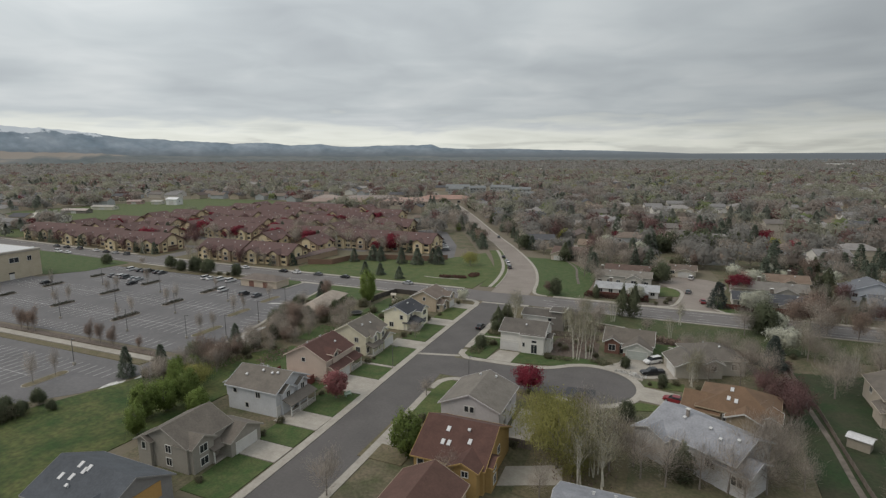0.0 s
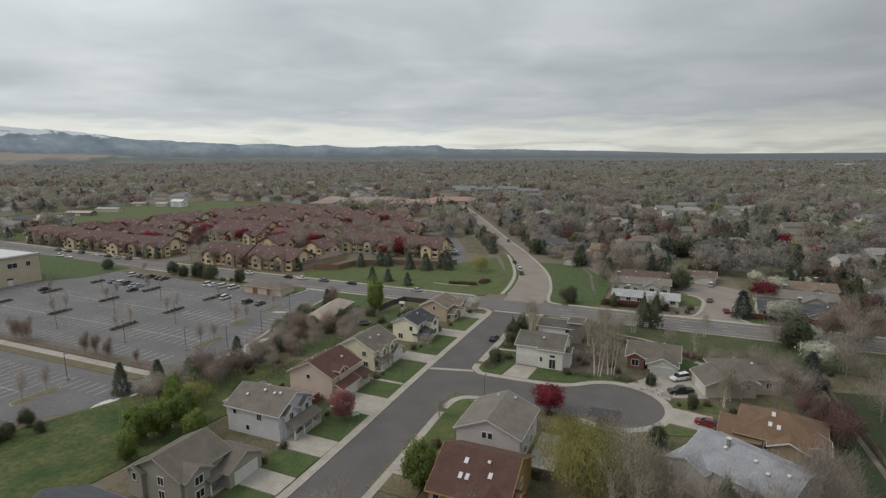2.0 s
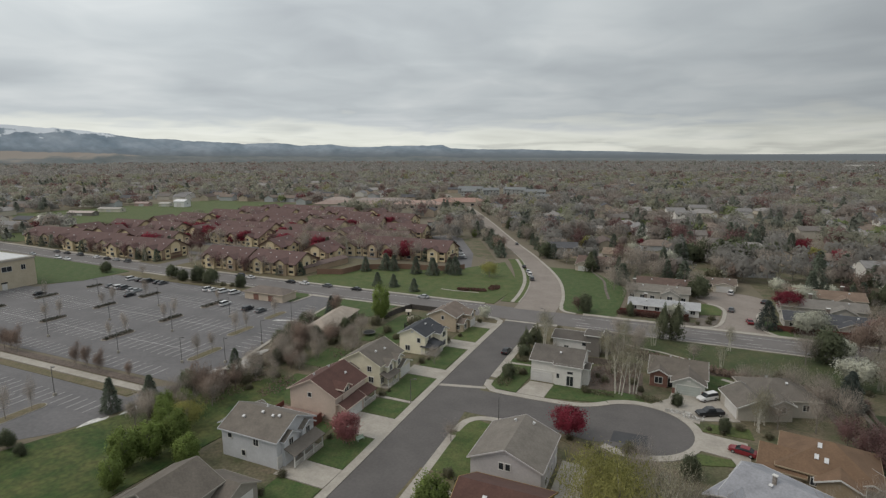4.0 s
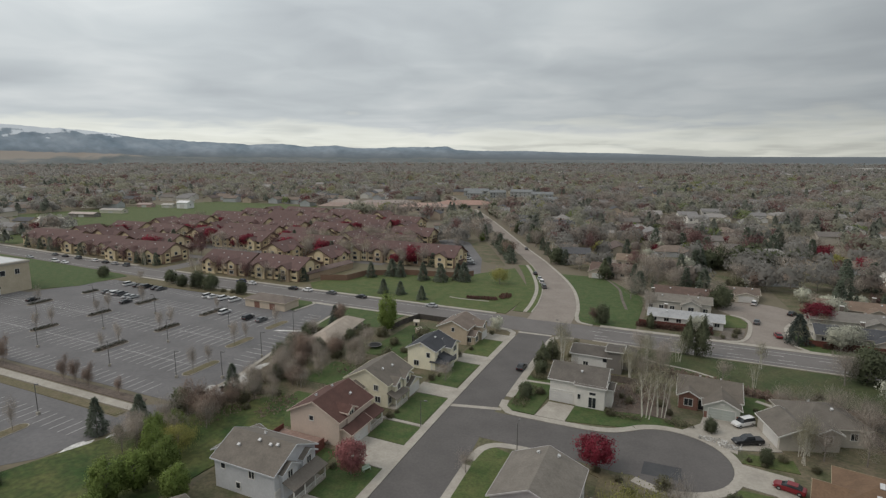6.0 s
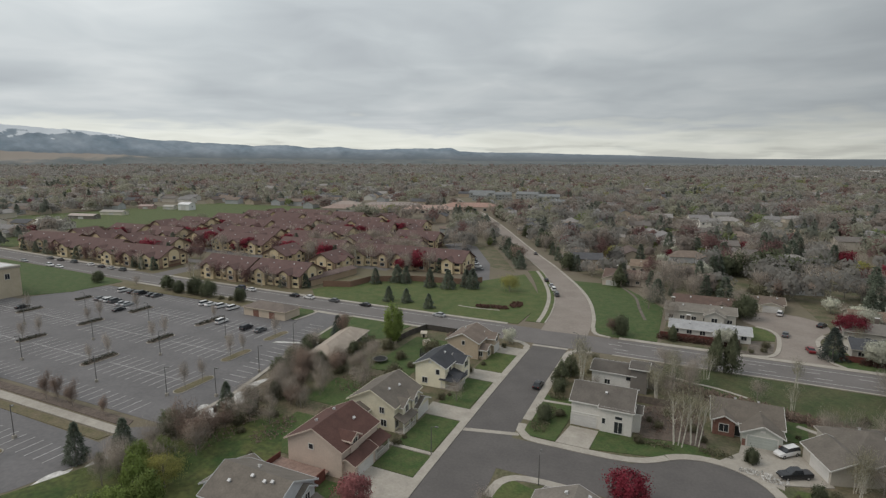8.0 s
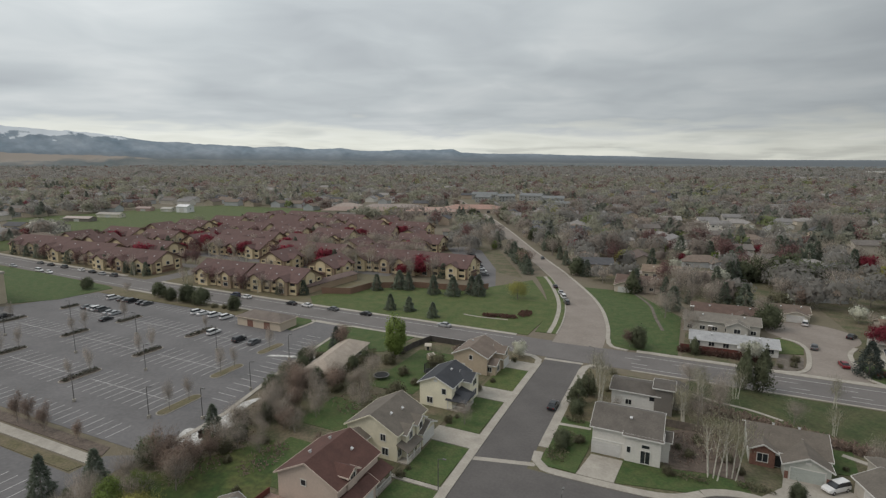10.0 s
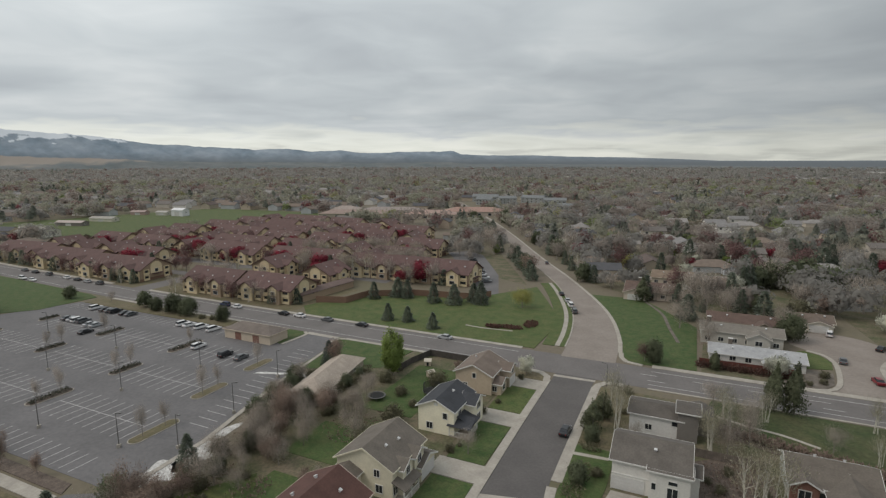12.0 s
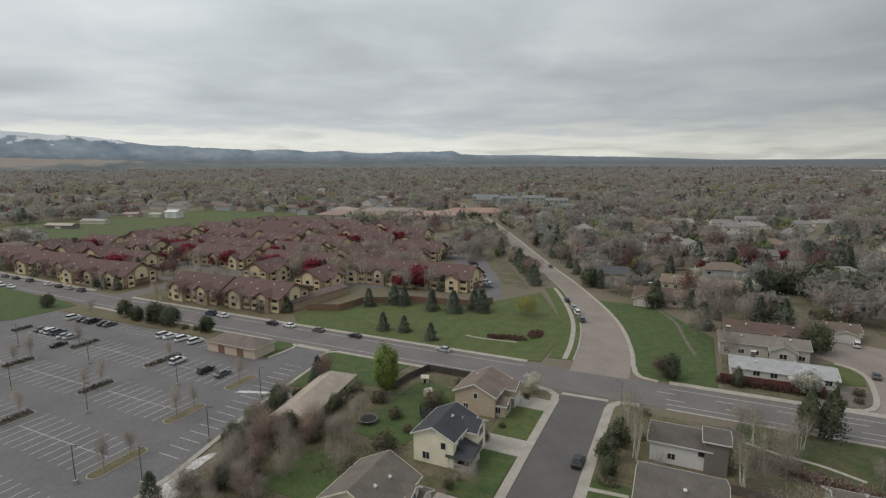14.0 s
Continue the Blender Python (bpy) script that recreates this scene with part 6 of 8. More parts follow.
def make_townhouse(length, depth, eave):
    """A long gabled block: cream arched cross gables, recessed balconies and rows of windows; ridge along x."""
    ob = new("townhouse")
    tagged(ob, "two-storey tan townhouse block with maroon shingle roof", "townhouse", "townhouse blocks")
    part("base", box(-length / 2 - 0.05, length / 2 + 0.05, -depth / 2 - 0.05, depth / 2 + 0.05, 0, 1.2), TOWN_BASE, ob)
    part("wall", gable_walls(length, depth, eave, 0.5, 1.2), TOWN_WALL, ob)
    roof = part("roof", roof_shell(length, depth, eave, 0.5, False, 0.8, 0.3), TOWN_ROOF, ob)
    n = max(1, round(length / 13))
    for i in range(n):
        x = -length / 2 + (i + 0.5) * length / n
        m = pose(x, -depth / 2, 0, 0, 0, 90)
        w = gable_walls(3.4, 5.6, eave + 0.4, 0.6)
        bmesh.ops.transform(w, matrix=m, verts=w.verts)
        part("bay", w, TOWN_WALL if i % 2 else TOWN_CREAM, ob, "gabled bay")
        s = roof_shell(8.0, 5.6, eave + 0.4, 0.6, False, 0.5, 0.25)
        bmesh.ops.transform(s, matrix=pose(x, -depth / 2 + 2.0, 0, 0, 0, 90), verts=s.verts)
        part("bay_roof", s, TOWN_ROOF, ob)
        part("gable_panel", arch_panel(3.4, 3.2, eave + 1.3, face_matrix("S", x, -depth / 2 - 1.7, 0)), TOWN_CREAM, ob, "cream arched gable panel")
        add_window(ob, "S", x, -depth / 2 - 1.86, 4.2, 1.6, 1.2, 1, True)
        add_window(ob, "S", x, -depth / 2 - 1.7, 1.7, 2.2, 1.4, 1, True)
        for dx in (-4.6, 4.6):
            if abs(x + dx) < length / 2 - 1.2:
                for z in (1.2, 3.9):
                    add_balcony(ob, "S", x + dx, -depth / 2, z)
    for f, x in (("E", length / 2), ("W", -length / 2)):
        part("gable_panel", arch_panel(depth * 0.36, 3.0, eave + depth * 0.17, face_matrix(f, x, 0, 0)), TOWN_CREAM, ob, "cream arched gable panel")
        for y in (-depth * 0.32, depth * 0.32):
            for z in (1.2, 3.8):
                add_balcony(ob, f, x, y, z, 2.2, 1.8)
        add_window(ob, f, x + (0.16 if f == "E" else -0.16), 0, 4.2, 1.6, 1.4, 1, True)
        part("porch_roof", box(min(x, x + (1.5 if f == "E" else -1.5)), max(x, x + (1.5 if f == "E" else -1.5)), -2.4, 2.4, 2.7, 2.95), TOWN_ROOF, ob)
    add_roof_bits(ob, roof, length, depth, eave, 0.5, "x", 0, 0, [(-0.8, -0.5), (-0.35, -0.3), (0.05, -0.62), (0.45, -0.25), (0.85, -0.5)] if length > 20 else [(-0.5, -0.4), (0.5, -0.3)], [])
    return ob


masters = [make_townhouse(40, 17, 5.4), make_townhouse(27, 16, 5.3), make_townhouse(15, 15, 5.4)]
used = [False] * 3


def town(k, x, y, turn):
    if used[k]:
        copy_thing(masters[k], pose(x, y, 0, 0, 0, turn))
    else:
        masters[k].matrix_basis = pose(x, y, 0, 0, 0, turn)
        used[k] = True


BUILT = []
for k, x, y, turn in ((0, -213, 38, 4), (0, -256, 42, 6), (0, -300, 46, 6), (1, -148, 36, 0), (1, -119, 37, 0), (2, -117, 66, 90)):
    town(k, x, y, turn)
    BUILT.append((x, y))
tdice = random.Random(11)
for row, y in enumerate((66, 93, 118, 145, 171, 198, 226)):
    x = -322 + row * 3
    right = -78 - max(0, y - 85) * 0.46
    while x < right - 10:
        k = tdice.choice((0, 1, 1, 2))
        half = (20, 13.5, 7.5)[k]
        x += half + 4
        if not (-190 < x < -172 and y < 120) and x + half < right + 8 and not (x > -135 and y < 80):
            turn = tdice.choice((0, 0, 0, 180)) if k < 2 else 90
            town(k, x, y + tdice.uniform(-4, 4), turn + tdice.uniform(-4, 4))
            BUILT.append((x, y))
        x += half + tdice.uniform(3, 9)
town(0, -76, 92, 0)
town(1, -116, 96, 90)
setting("town_road", strip([(-181, 20), (-181, 130), (-183, 240)], 5, -5, 0.0, ROAD_Z - 0.012), M["asphalt_main"], "asphalt road through the townhouses", "road")
setting("town_road", strip([(-320, 55), (-190, 53), (-120, 52)], 3.2, -3.2, 0.0, ROAD_Z + 0.004), M["asphalt_main"], "asphalt lane behind the front row", "road")
setting("town_car_park", slab([(-54, 84), (-38, 72), (-52, 112), (-78, 160), (-92, 172), (-100, 160), (-72, 118)], 0.0, ROAD_Z), M["asphalt_lot"], "small asphalt car park behind the green", "car park")
for row, y in enumerate((80, 106, 132, 158, 185, 212)):
    setting("town_court", slab(quad(-316, -92 - max(0, y - 85) * 0.5, y - 4.5, y + 4), 0.0, ROAD_Z - 0.01), M["asphalt_lot"], "paved court between townhouse rows", "paving")


def low_wall(pts, h, material, label):
    """A fence or wall in straight panels between posts."""
    ob = new("fence")
    tagged(ob, label, "fence")
    for (x0, y0), (x1, y1) in zip(pts, pts[1:]):
        d = math.hypot(x1 - x0, y1 - y0)
        a = math.degrees(math.atan2(y1 - y0, x1 - x0))
        n = max(1, round(d / 2.6))
        for i in range(n):
            m = pose(x0 + (x1 - x0) * i / n, y0 + (y1 - y0) * i / n, 0, 0, 0, a)
            part("panel", box(0.07, d / n - 0.07, -0.03, 0.03, 0.08, h, m), material, ob)
            part("post", box(-0.06, 0.06, -0.06, 0.06, 0, h + 0.1, m), material, ob)
    return ob


low_wall([(-99, 36), (-88, 40), (-86, 52), (-70, 61), (-46, 65), (-41, 72)], 2.6, TOWN_BASE, "rust-brown boundary wall behind the green")
low_wall([(33.5, 28.0), (55.0, 28.5)], 1.9, M["fence_red"], "rust-brown garden fence along the main road")
low_wall([(79, 31), (79, 27.5), (108, 27.5)], 1.8, M["fence_red"], "red-brown fence beside the main road")

ob = new("carport")
tagged(ob, "long open carport with brown shingle roof", "carport")
ob.matrix_basis = pose(-105.5, 49, 0, 0, 0, -6)
shell = roof_shell(30, 6.5, 2.7, 0.3, False, 0.3, 0.18)
bmesh.ops.transform(shell, matrix=pose(0, 0, 0, 0, 0, 90), verts=shell.verts)
part("roof", shell, roof_mat("shingles_carport", (0.14, 0.10, 0.088)), ob)
for i in range(7):
    for sx in (-3, 3):
        part("post", box(sx - 0.1, sx + 0.1, -14.4 + i * 4.8 - 0.1, -14.4 + i * 4.8 + 0.1, 0, 2.75), M["trim"], ob)
part("back_wall", box(3.2, 3.3, -14.8, 14.8, 0, 2.4), TOWN_WALL, ob)

# ---- institute, shed, barns and shops ----
ob = new("institute_building")
tagged(ob, "large flat-roofed tan brick institute building", "building")
TAN_BRICK = surface("tan_brick", (0.44, 0.38, 0.285), (0.50, 0.44, 0.335), 2.2, 0.1, 0.9, fine=0.25)
part("wall", box(-262, -197, -76, -26, 0, 11.2), TAN_BRICK, ob)
part("parapet", box(-262.3, -196.7, -76.3, -25.7, 11.2, 12.0), M["concrete"], ob, "pale stone parapet")
part("roof", box(-261, -198, -75, -27, 12.0, 12.15), M["vent"], ob, "white flat roof membrane")
for y, w in ((-30.5, 1.6), (-36.5, 3.6), (-43.0, 1.6), (-51, 1.6), (-58, 3.6), (-66, 1.6)):
    add_window(ob, "E", -197, y, 8.2, w, 2.0, 2)
for y in (-38, -60):
    part("entrance_door", box(-197.02, -196.86, y - 0.9, y + 0.9, 0, 2.4), M["door_white"], ob, "white entrance door")
    part("lintel", box(-197.02, -196.8, y - 1.1, y + 1.1, 2.5, 3.1), M["glass"], ob, "dark glazed fanlight")
for x in (-205, -213, -221, -229, -237, -245):
    for z in (3.4, 8.4):
        add_window(ob, "N", x, -26, z, 2.0, 2.0, 2)
ob = new("utility_shed")
tagged(ob, "low beige utility building with brown hipped roof", "shed")
add_block(ob, -89.5, -5.0, 18, 7.5, 3.0, 0.4, "x", wall_mat("beige_block", (0.52, 0.44, 0.35)), roof_mat("shingles_bark", (0.165, 0.138, 0.12)), hip=True)
for x in (-93, -86):
    part("dark_door", box(x - 1.2, x + 1.2, -8.82, -8.7, 0, 2.3), M["brick"], ob, "rust-brown double door")
ob = new("garden_building")
tagged(ob, "long low building with pale tan roof behind a hedge", "building")
ob.matrix_basis = pose(-48.6, -22.5, 0, 0, 0, 10)
add_block(ob, 0, 0, 7.6, 23.0, 2.2, 0.5, "y", wall_mat("beige_low", (0.45, 0.40, 0.33)), roof_mat("shingles_sand", (0.37, 0.315, 0.265)), hip=True)
for y in (-24, -18, -12):
    add_window(ob, "E", 3.8, y + 18, 1.3, 1.4, 1.0)


def barn(x, y, w, d, h, turn, wall_c, roof_c, code, label):
    o = new("barn")
    tagged(o, label, "barn")
    o.matrix_basis = pose(x, y, 0, 0, 0, turn)
    add_block(o, 0, 0, w, d, h, 0.35, "x", wall_mat("barn_wall_" + code, wall_c), roof_mat("barn_roof_" + code, roof_c))
    add_garage(o, "S", 0, -d / 2, min(5, w * 0.4), h * 0.7)
    add_window(o, "E", w / 2, 0, h * 0.6, 1.2, 1.2)


barn(-398, 98, 26, 17, 4.5, 8, (0.55, 0.52, 0.46), (0.48, 0.45, 0.40), "cream", "cream-white barn in a green field")
barn(-432, 246, 13, 10, 6, 10, (0.7, 0.7, 0.7), (0.66, 0.66, 0.66), "white", "bright white barn beyond the pasture")
barn(-480, 237, 15, 8, 3, 20, (0.42, 0.30, 0.27), (0.36, 0.28, 0.26), "pale", "low rose-roofed farm shed")
barn(-453, 243, 12, 7, 3.2, 15, (0.52, 0.5, 0.44), (0.42, 0.4, 0.37), "small", "small cream farm shed")
barn(-453, 183, 24, 8, 3.0, 14, (0.6, 0.57, 0.48), (0.33, 0.31, 0.28), "long", "long cream stable at the pasture's edge")
barn(-446, 151, 26, 8, 2.8, 14, (0.2, 0.18, 0.16), (0.42, 0.36, 0.33), "grey", "low open farm shed with pale roof")
for k, (x, y, w, d) in enumerate(((-262, 305, 70, 20), (-196, 330, 48, 22), (-168, 372, 60, 24), (-250, 350, 60, 18), (-300, 340, 30, 20))):
    ob = new("shop_building")
    tagged(ob, "low shop building with pinkish tan roof", "shop", "low shop buildings")
    ob.matrix_basis = pose(x, y, 0, 0, 0, 20)
    add_block(ob, 0, 0, w, d, 4.5, 0.3, "x", wall_mat("shop_wall_%s" % "abcde"[k], (0.42, 0.36, 0.3)), roof_mat("shop_roof_%s" % "abcde"[k], ((0.29, 0.22, 0.19), (0.33, 0.235, 0.2), (0.34, 0.22, 0.18), (0.27, 0.23, 0.21), (0.3, 0.25, 0.22))[k]), hip=True)
    for i in range(6):
        add_window(ob, "S", -w / 2 + (i + 0.5) * w / 6, -d / 2, 2.0, 3.0, 2.2, 1, True)

for k, (x, y, w, d, turn) in enumerate(((-222, 548, 34, 14, 10), (-186, 528, 22, 13, 30), (-158, 552, 30, 14, -5), (-122, 518, 26, 13, 12), (-92, 440, 24, 12, 20), (-205, 500, 20, 12, 0))):
    ob = new("apartment_block")
    tagged(ob, "pale blue-grey apartment block beyond the shops", "apartment block", "distant apartment blocks")
    ob.matrix_basis = pose(x, y, 0, 0, 0, turn)
    add_block(ob, 0, 0, w, d, 7.0, 0.4, "x", wall_mat("blue_siding_%s" % "abcdef"[k], (0.30, 0.31, 0.305)), roof_mat("blue_shingles_%s" % "abcdef"[k], (0.185, 0.195, 0.198)))
    for i in range(5):
        for z in (2.0, 5.0):
            add_window(ob, "S", -w / 2 + (i + 0.5) * w / 5, -d / 2, z, 1.8, 1.4, 1, True)

# ---- the suburb that runs to the horizon ----
EYE = (28.0, -118.0)


def clear_of_roads(x, y, gap):
    for line, half in ((NORTH, 9.5), (MAIN, 9)):
        for px, py in line[::2]:
            if (px - x) ** 2 + (py - y) ** 2 < (half + gap) ** 2:
                return False
    return True


def reserved(x, y, gap=0.0):
    """Ground that is already taken: town, green, pasture, car park, near gardens."""
    if y < 22 + gap:
        return True
    if -335 < x < -72 - max(0, y - 85) * 0.42 + gap and y < 246:
        return True
    if x < -12 and y < 74 + gap and x > -130:
        return True
    if -75 < x < 2 and y < 160 and x < 10 - (y - 20) * 0.25:
        return True
    if -500 < x < -262 and 90 < y < 318:
        return True
    if -310 < x < -130 and 285 < y < 395 or -245 < x < -80 and 425 < y < 565:
        return True
    if 30 - gap < x < 140 + gap and y < 92:
        return True
    if 2 < x < 38 and y < 90 + gap:
        return True
    if -6 < x < 50 and 88 < y < 156 and abs(y - 126 - 0.62 * (x - 2)) < 11:
        return True
    return not clear_of_roads(x, y, gap)


HOUSES = [(17, 100), (24, 128), (40, 122), (70, 82)]
fdice = random.Random(23)
ROOFS = [roof_mat("far_shingles_" + n, shade(c, 0.78)) for n, c in (("a", (0.20, 0.18, 0.165)), ("b", (0.14, 0.105, 0.092)), ("c", (0.26, 0.25, 0.245)), ("d", (0.24, 0.19, 0.155)), ("e", (0.11, 0.11, 0.118)), ("f", (0.33, 0.31, 0.295)))]
WALLS = [wall_mat("far_siding_" + n, c) for n, c in (("a", (0.5, 0.46, 0.4)), ("b", (0.38, 0.33, 0.26)), ("c", (0.62, 0.6, 0.56)), ("d", (0.42, 0.43, 0.44)), ("e", (0.46, 0.38, 0.3)), ("f", (0.55, 0.5, 0.42)))]


def make_far_house(k):
    o = new("house")
    tagged(o, "suburban house with %s roof among trees" % ("grey-brown", "dark brown", "light grey", "tan", "charcoal", "pale grey")[k], "house", "houses of the wider suburb")
    two = k in (0, 2, 4)
    w, d, hh = (15, 10, 5.2) if two else (19, 11, 3.1)
    add_block(o, 0, 0, w, d, hh, 0.45, "x", WALLS[k], ROOFS[k], hip=k in (3, 5), boards=False)
    add_block(o, w / 2 - 3.4, -d / 2 - 1.5, 6.4, 6.5, 3.0, 0.45, "y", WALLS[k], ROOFS[k], boards=False)
    part("garage_door", box(w / 2 - 5.8, w / 2 - 1.0, -d / 2 - 4.83, -d / 2 - 4.7, 0.05, 2.3), M["door_white"], o)
    for xx in (-w / 2 + 2.2,):
        add_window(o, "S", xx, -d / 2, hh - 1.5, 1.6, 1.2, 1, True)
    return o


far_masters = [make_far_house(k) for k in range(6)]
far_used = [False] * 6
far_count = 0
far_low = []
ang = radians(14)
for i in range(-75, 76):
    for j in range(-12, 130):
        u, v = i * 27.0 + fdice.uniform(-5, 5), j * 30.0 + fdice.uniform(-4, 4)
        x, y = u * math.cos(ang) - v * math.sin(ang) - 20, u * math.sin(ang) + v * math.cos(ang) + 60
        dx, dy = x - EYE[0], y - EYE[1]
        r = math.hypot(dx, dy)
        az = math.degrees(math.atan2(dy, dx))
        if not 62 < az < 162 or r > 2300 or fdice.random() < (0.3 if r < 700 else 0.5 if r < 1100 else 0.68) or reserved(x, y, 9):
            continue
        k = fdice.randrange(6)
        turn = 14 + fdice.choice((0, 90, 180, 0, 270))
        if r < 560 and far_count < 105 and all((x - a) ** 2 + (y - b) ** 2 > 480 for a, b in HOUSES):
            if far_used[k]:
                copy_thing(far_masters[k], pose(x, y, 0, 0, 0, turn))
            else:
                far_masters[k].matrix_basis = pose(x, y, 0, 0, 0, turn)
                far_used[k] = True
            far_count += 1
            HOUSES.append((x, y))
        elif r >= 420:
            far_low.append((x, y, k, turn))
for k in range(6):
    walls, roofs = bmesh.new(), bmesh.new()
    for x, y, kk, turn in far_low:
        if kk != k:
            continue
        m = pose(x, y, 0, 0, 0, turn)
        for source, target in ((gable_walls(17, 11, 4.6, 0.5), walls), (roof_shell(17, 11, 4.6, 0.5, False, 0.5, 0.2), roofs)):
            at = {v: target.verts.new(m @ v.co) for v in source.verts}
            for f in source.faces:
                target.faces.new([at[v] for v in f.verts])
            source.free()
    tagged(new("far_house_walls", mesh_of(walls, WALLS[k], "far_walls")), "walls of distant suburban houses", "houses", kind="stuff")
    tagged(new("far_house_roofs", mesh_of(roofs, ROOFS[k], "far_roofs")), "roofs of distant suburban houses", "houses", kind="stuff")

# pale far buildings near the horizon
for x, y, w, d, hh in ((640, 2300, 90, 30, 12), (1120, 2150, 60, 26, 20), (820, 2080, 120, 40, 8), (-210, 2500, 60, 20, 10), (980, 2500, 140, 40, 9)):
    ob = new("warehouse")
    tagged(ob, "distant pale flat-roofed building", "building", "distant pale buildings")
    ob.matrix_basis = pose(x, y, 0, 0, 0, -10)
    part("wall", box(-w / 2, w / 2, -d / 2, d / 2, 0, hh), WALLS[2], ob)
    part("roof", box(-w / 2 - 0.4, w / 2 + 0.4, -d / 2 - 0.4, d / 2 + 0.4, hh, hh + 0.8), M["vent"], ob)

# trees of the wider suburb: the nearest are things, the rest is joined woodland
wood = np.random.default_rng(77)
MIX = (("bare", 0.43), ("bare2", 0.15), ("conifer", 0.235), ("willow", 0.02), ("white", 0.03), ("plum", 0.065), ("red", 0.009), ("green", 0.03))
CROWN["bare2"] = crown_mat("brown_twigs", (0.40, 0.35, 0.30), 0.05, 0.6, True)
# far copies of the crown colours: greyer, with distance haze mixed into the colour
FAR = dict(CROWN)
FAR["bare"] = crown_mat("haze_grey_twigs", (0.325, 0.312, 0.288), 0.05, 0.6, True, 0.38)
FAR["conifer"] = crown_mat("haze_pale_needles", (0.17, 0.182, 0.15), 0.08, 0.5, True)
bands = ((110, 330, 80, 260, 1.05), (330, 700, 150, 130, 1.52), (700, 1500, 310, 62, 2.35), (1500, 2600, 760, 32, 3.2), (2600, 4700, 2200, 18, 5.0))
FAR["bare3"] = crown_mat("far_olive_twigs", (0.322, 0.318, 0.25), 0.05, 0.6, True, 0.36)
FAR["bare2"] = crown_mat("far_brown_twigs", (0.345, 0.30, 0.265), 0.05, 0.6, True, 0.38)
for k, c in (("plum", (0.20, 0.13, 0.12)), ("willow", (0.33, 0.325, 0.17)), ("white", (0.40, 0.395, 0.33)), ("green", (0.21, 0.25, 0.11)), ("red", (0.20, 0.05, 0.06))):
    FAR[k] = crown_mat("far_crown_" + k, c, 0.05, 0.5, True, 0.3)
kinds = [k for k, _ in MIX] + ["bare3"]
joined, leaning = {k: [] for k in kinds}, {k: [] for k in kinds}
taken = {(int(x // 12), int(y // 12)) for x, y, _, _ in far_low}
counts = {}
for r0, r1, area, n, size in bands:
    total = int(0.5 * radians(100) * (r1 * r1 - r0 * r0) / area)
    rr = np.sqrt(wood.uniform(r0 * r0, r1 * r1, total))
    az = np.radians(wood.uniform(62, 162, total))
    pick = wood.choice(len(MIX), total, p=[p / sum(q for _, q in MIX) for _, p in MIX])
    tall = wood.uniform(6.0, 13.5, total)
    for r, a, k, hh in zip(rr, az, pick, tall):
        x, y = EYE[0] + r * math.cos(a), EYE[1] + r * math.sin(a)
        if r < 800 and reserved(x, y, 1.5):
            continue
        kind = MIX[k][0]
        # stands and clearings: broad noise decides what grows where
        stand = noise.noise((x / 95, y / 95, 3.0)) + 0.5 * noise.noise((x / 37, y / 37, 8.0))
        if r > 250 and stand < -0.40 and kind != "willow" or (int(x // 12), int((y + 5) // 12)) in taken:
            continue
        if r < 330 and kind == "willow":
            kind = "bare"
        if r < 380 and x > 45 and kind == "bare" and wood.random() < 0.52:
            kind = "conifer"
        if r > 330 and kind.startswith("bare"):
            tone = noise.noise((x / 75, y / 75, 21.0))
            kind = "bare" if abs(tone) < 0.12 else ("bare2" if tone > 0 else "bare3")
        if r > 600 and kind == "conifer" and stand < 0.2 or r > 600 and kind == "white" and k % 3:
            kind = "bare3"
        # past 1500 m the one grey crown colour stands in for haze
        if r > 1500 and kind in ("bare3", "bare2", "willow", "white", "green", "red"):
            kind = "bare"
        if r > 330 and kind == "white" and stand < 0.1:
            kind = "bare2"
        if kind.startswith("bare") and stand > 0.42 and k % 2 == 0:
            kind = "conifer"
        elif kind == "conifer" and stand < -0.15:
            kind = "bare"
        if r < 700 and any((x - p) ** 2 + (y - q - -3) ** 2 < 90 for p, q in HOUSES):
            continue
        if kind in ("white", "red", "green"):
            hh *= 0.75
        base = kind.rstrip("23")
        if r < 330 and counts.get(base, 0) < (40 if base == "bare" else 45):
            plant(base, x, y, hh)
            counts[base] = counts.get(base, 0) + 1
            continue
        grow = 1.0 if r < 330 else (1.15 if r < 1500 else 1.3)
        hh *= grow
        calm = 1.0 if r < 330 else (0.6 if r < 700 else 0.32)
        wide = 0.47 * hh * (0.74 if kind == "conifer" else 1.0) * (1.0 if r < 330 else 1.22 if r < 1500 else 1.6)
        p, d = in_ball(wood, n, (0, 0, 0), (1, 1, 1), 0.5)
        low = p[:, 2] < -0.45
        p[low, 2], d[low, 2] = -p[low, 2], -d[low, 2]
        # uneven lobes break up the outline
        lobe = 1 + 0.22 * np.sin(3 * np.arctan2(d[:, 1], d[:, 0]) + x) + 0.18 * np.sin(5 * d[:, 2] + y)
        p *= lobe[:, None]
        if kind == "conifer":
            p[:, :2] *= (1.15 - (p[:, 2:3] + 1) / 2) * 0.9
        p = p * np.array((wide, wide, hh * 0.46)) + np.array((x, y, hh * 0.5))
        v = shingles(p, d / np.array((wide, wide, hh * 0.46)), wood, (1.15 if kind == "conifer" else 1.45) * size, 0.35)
        joined[kind].append(v)
        leaning[kind].append(np.stack([d[:, 0] * calm, d[:, 1] * calm, d[:, 2] * 0.8 * calm + 0.45 + (1 - calm) * 0.3], 1) + wood.normal(0, 0.1, d.shape))
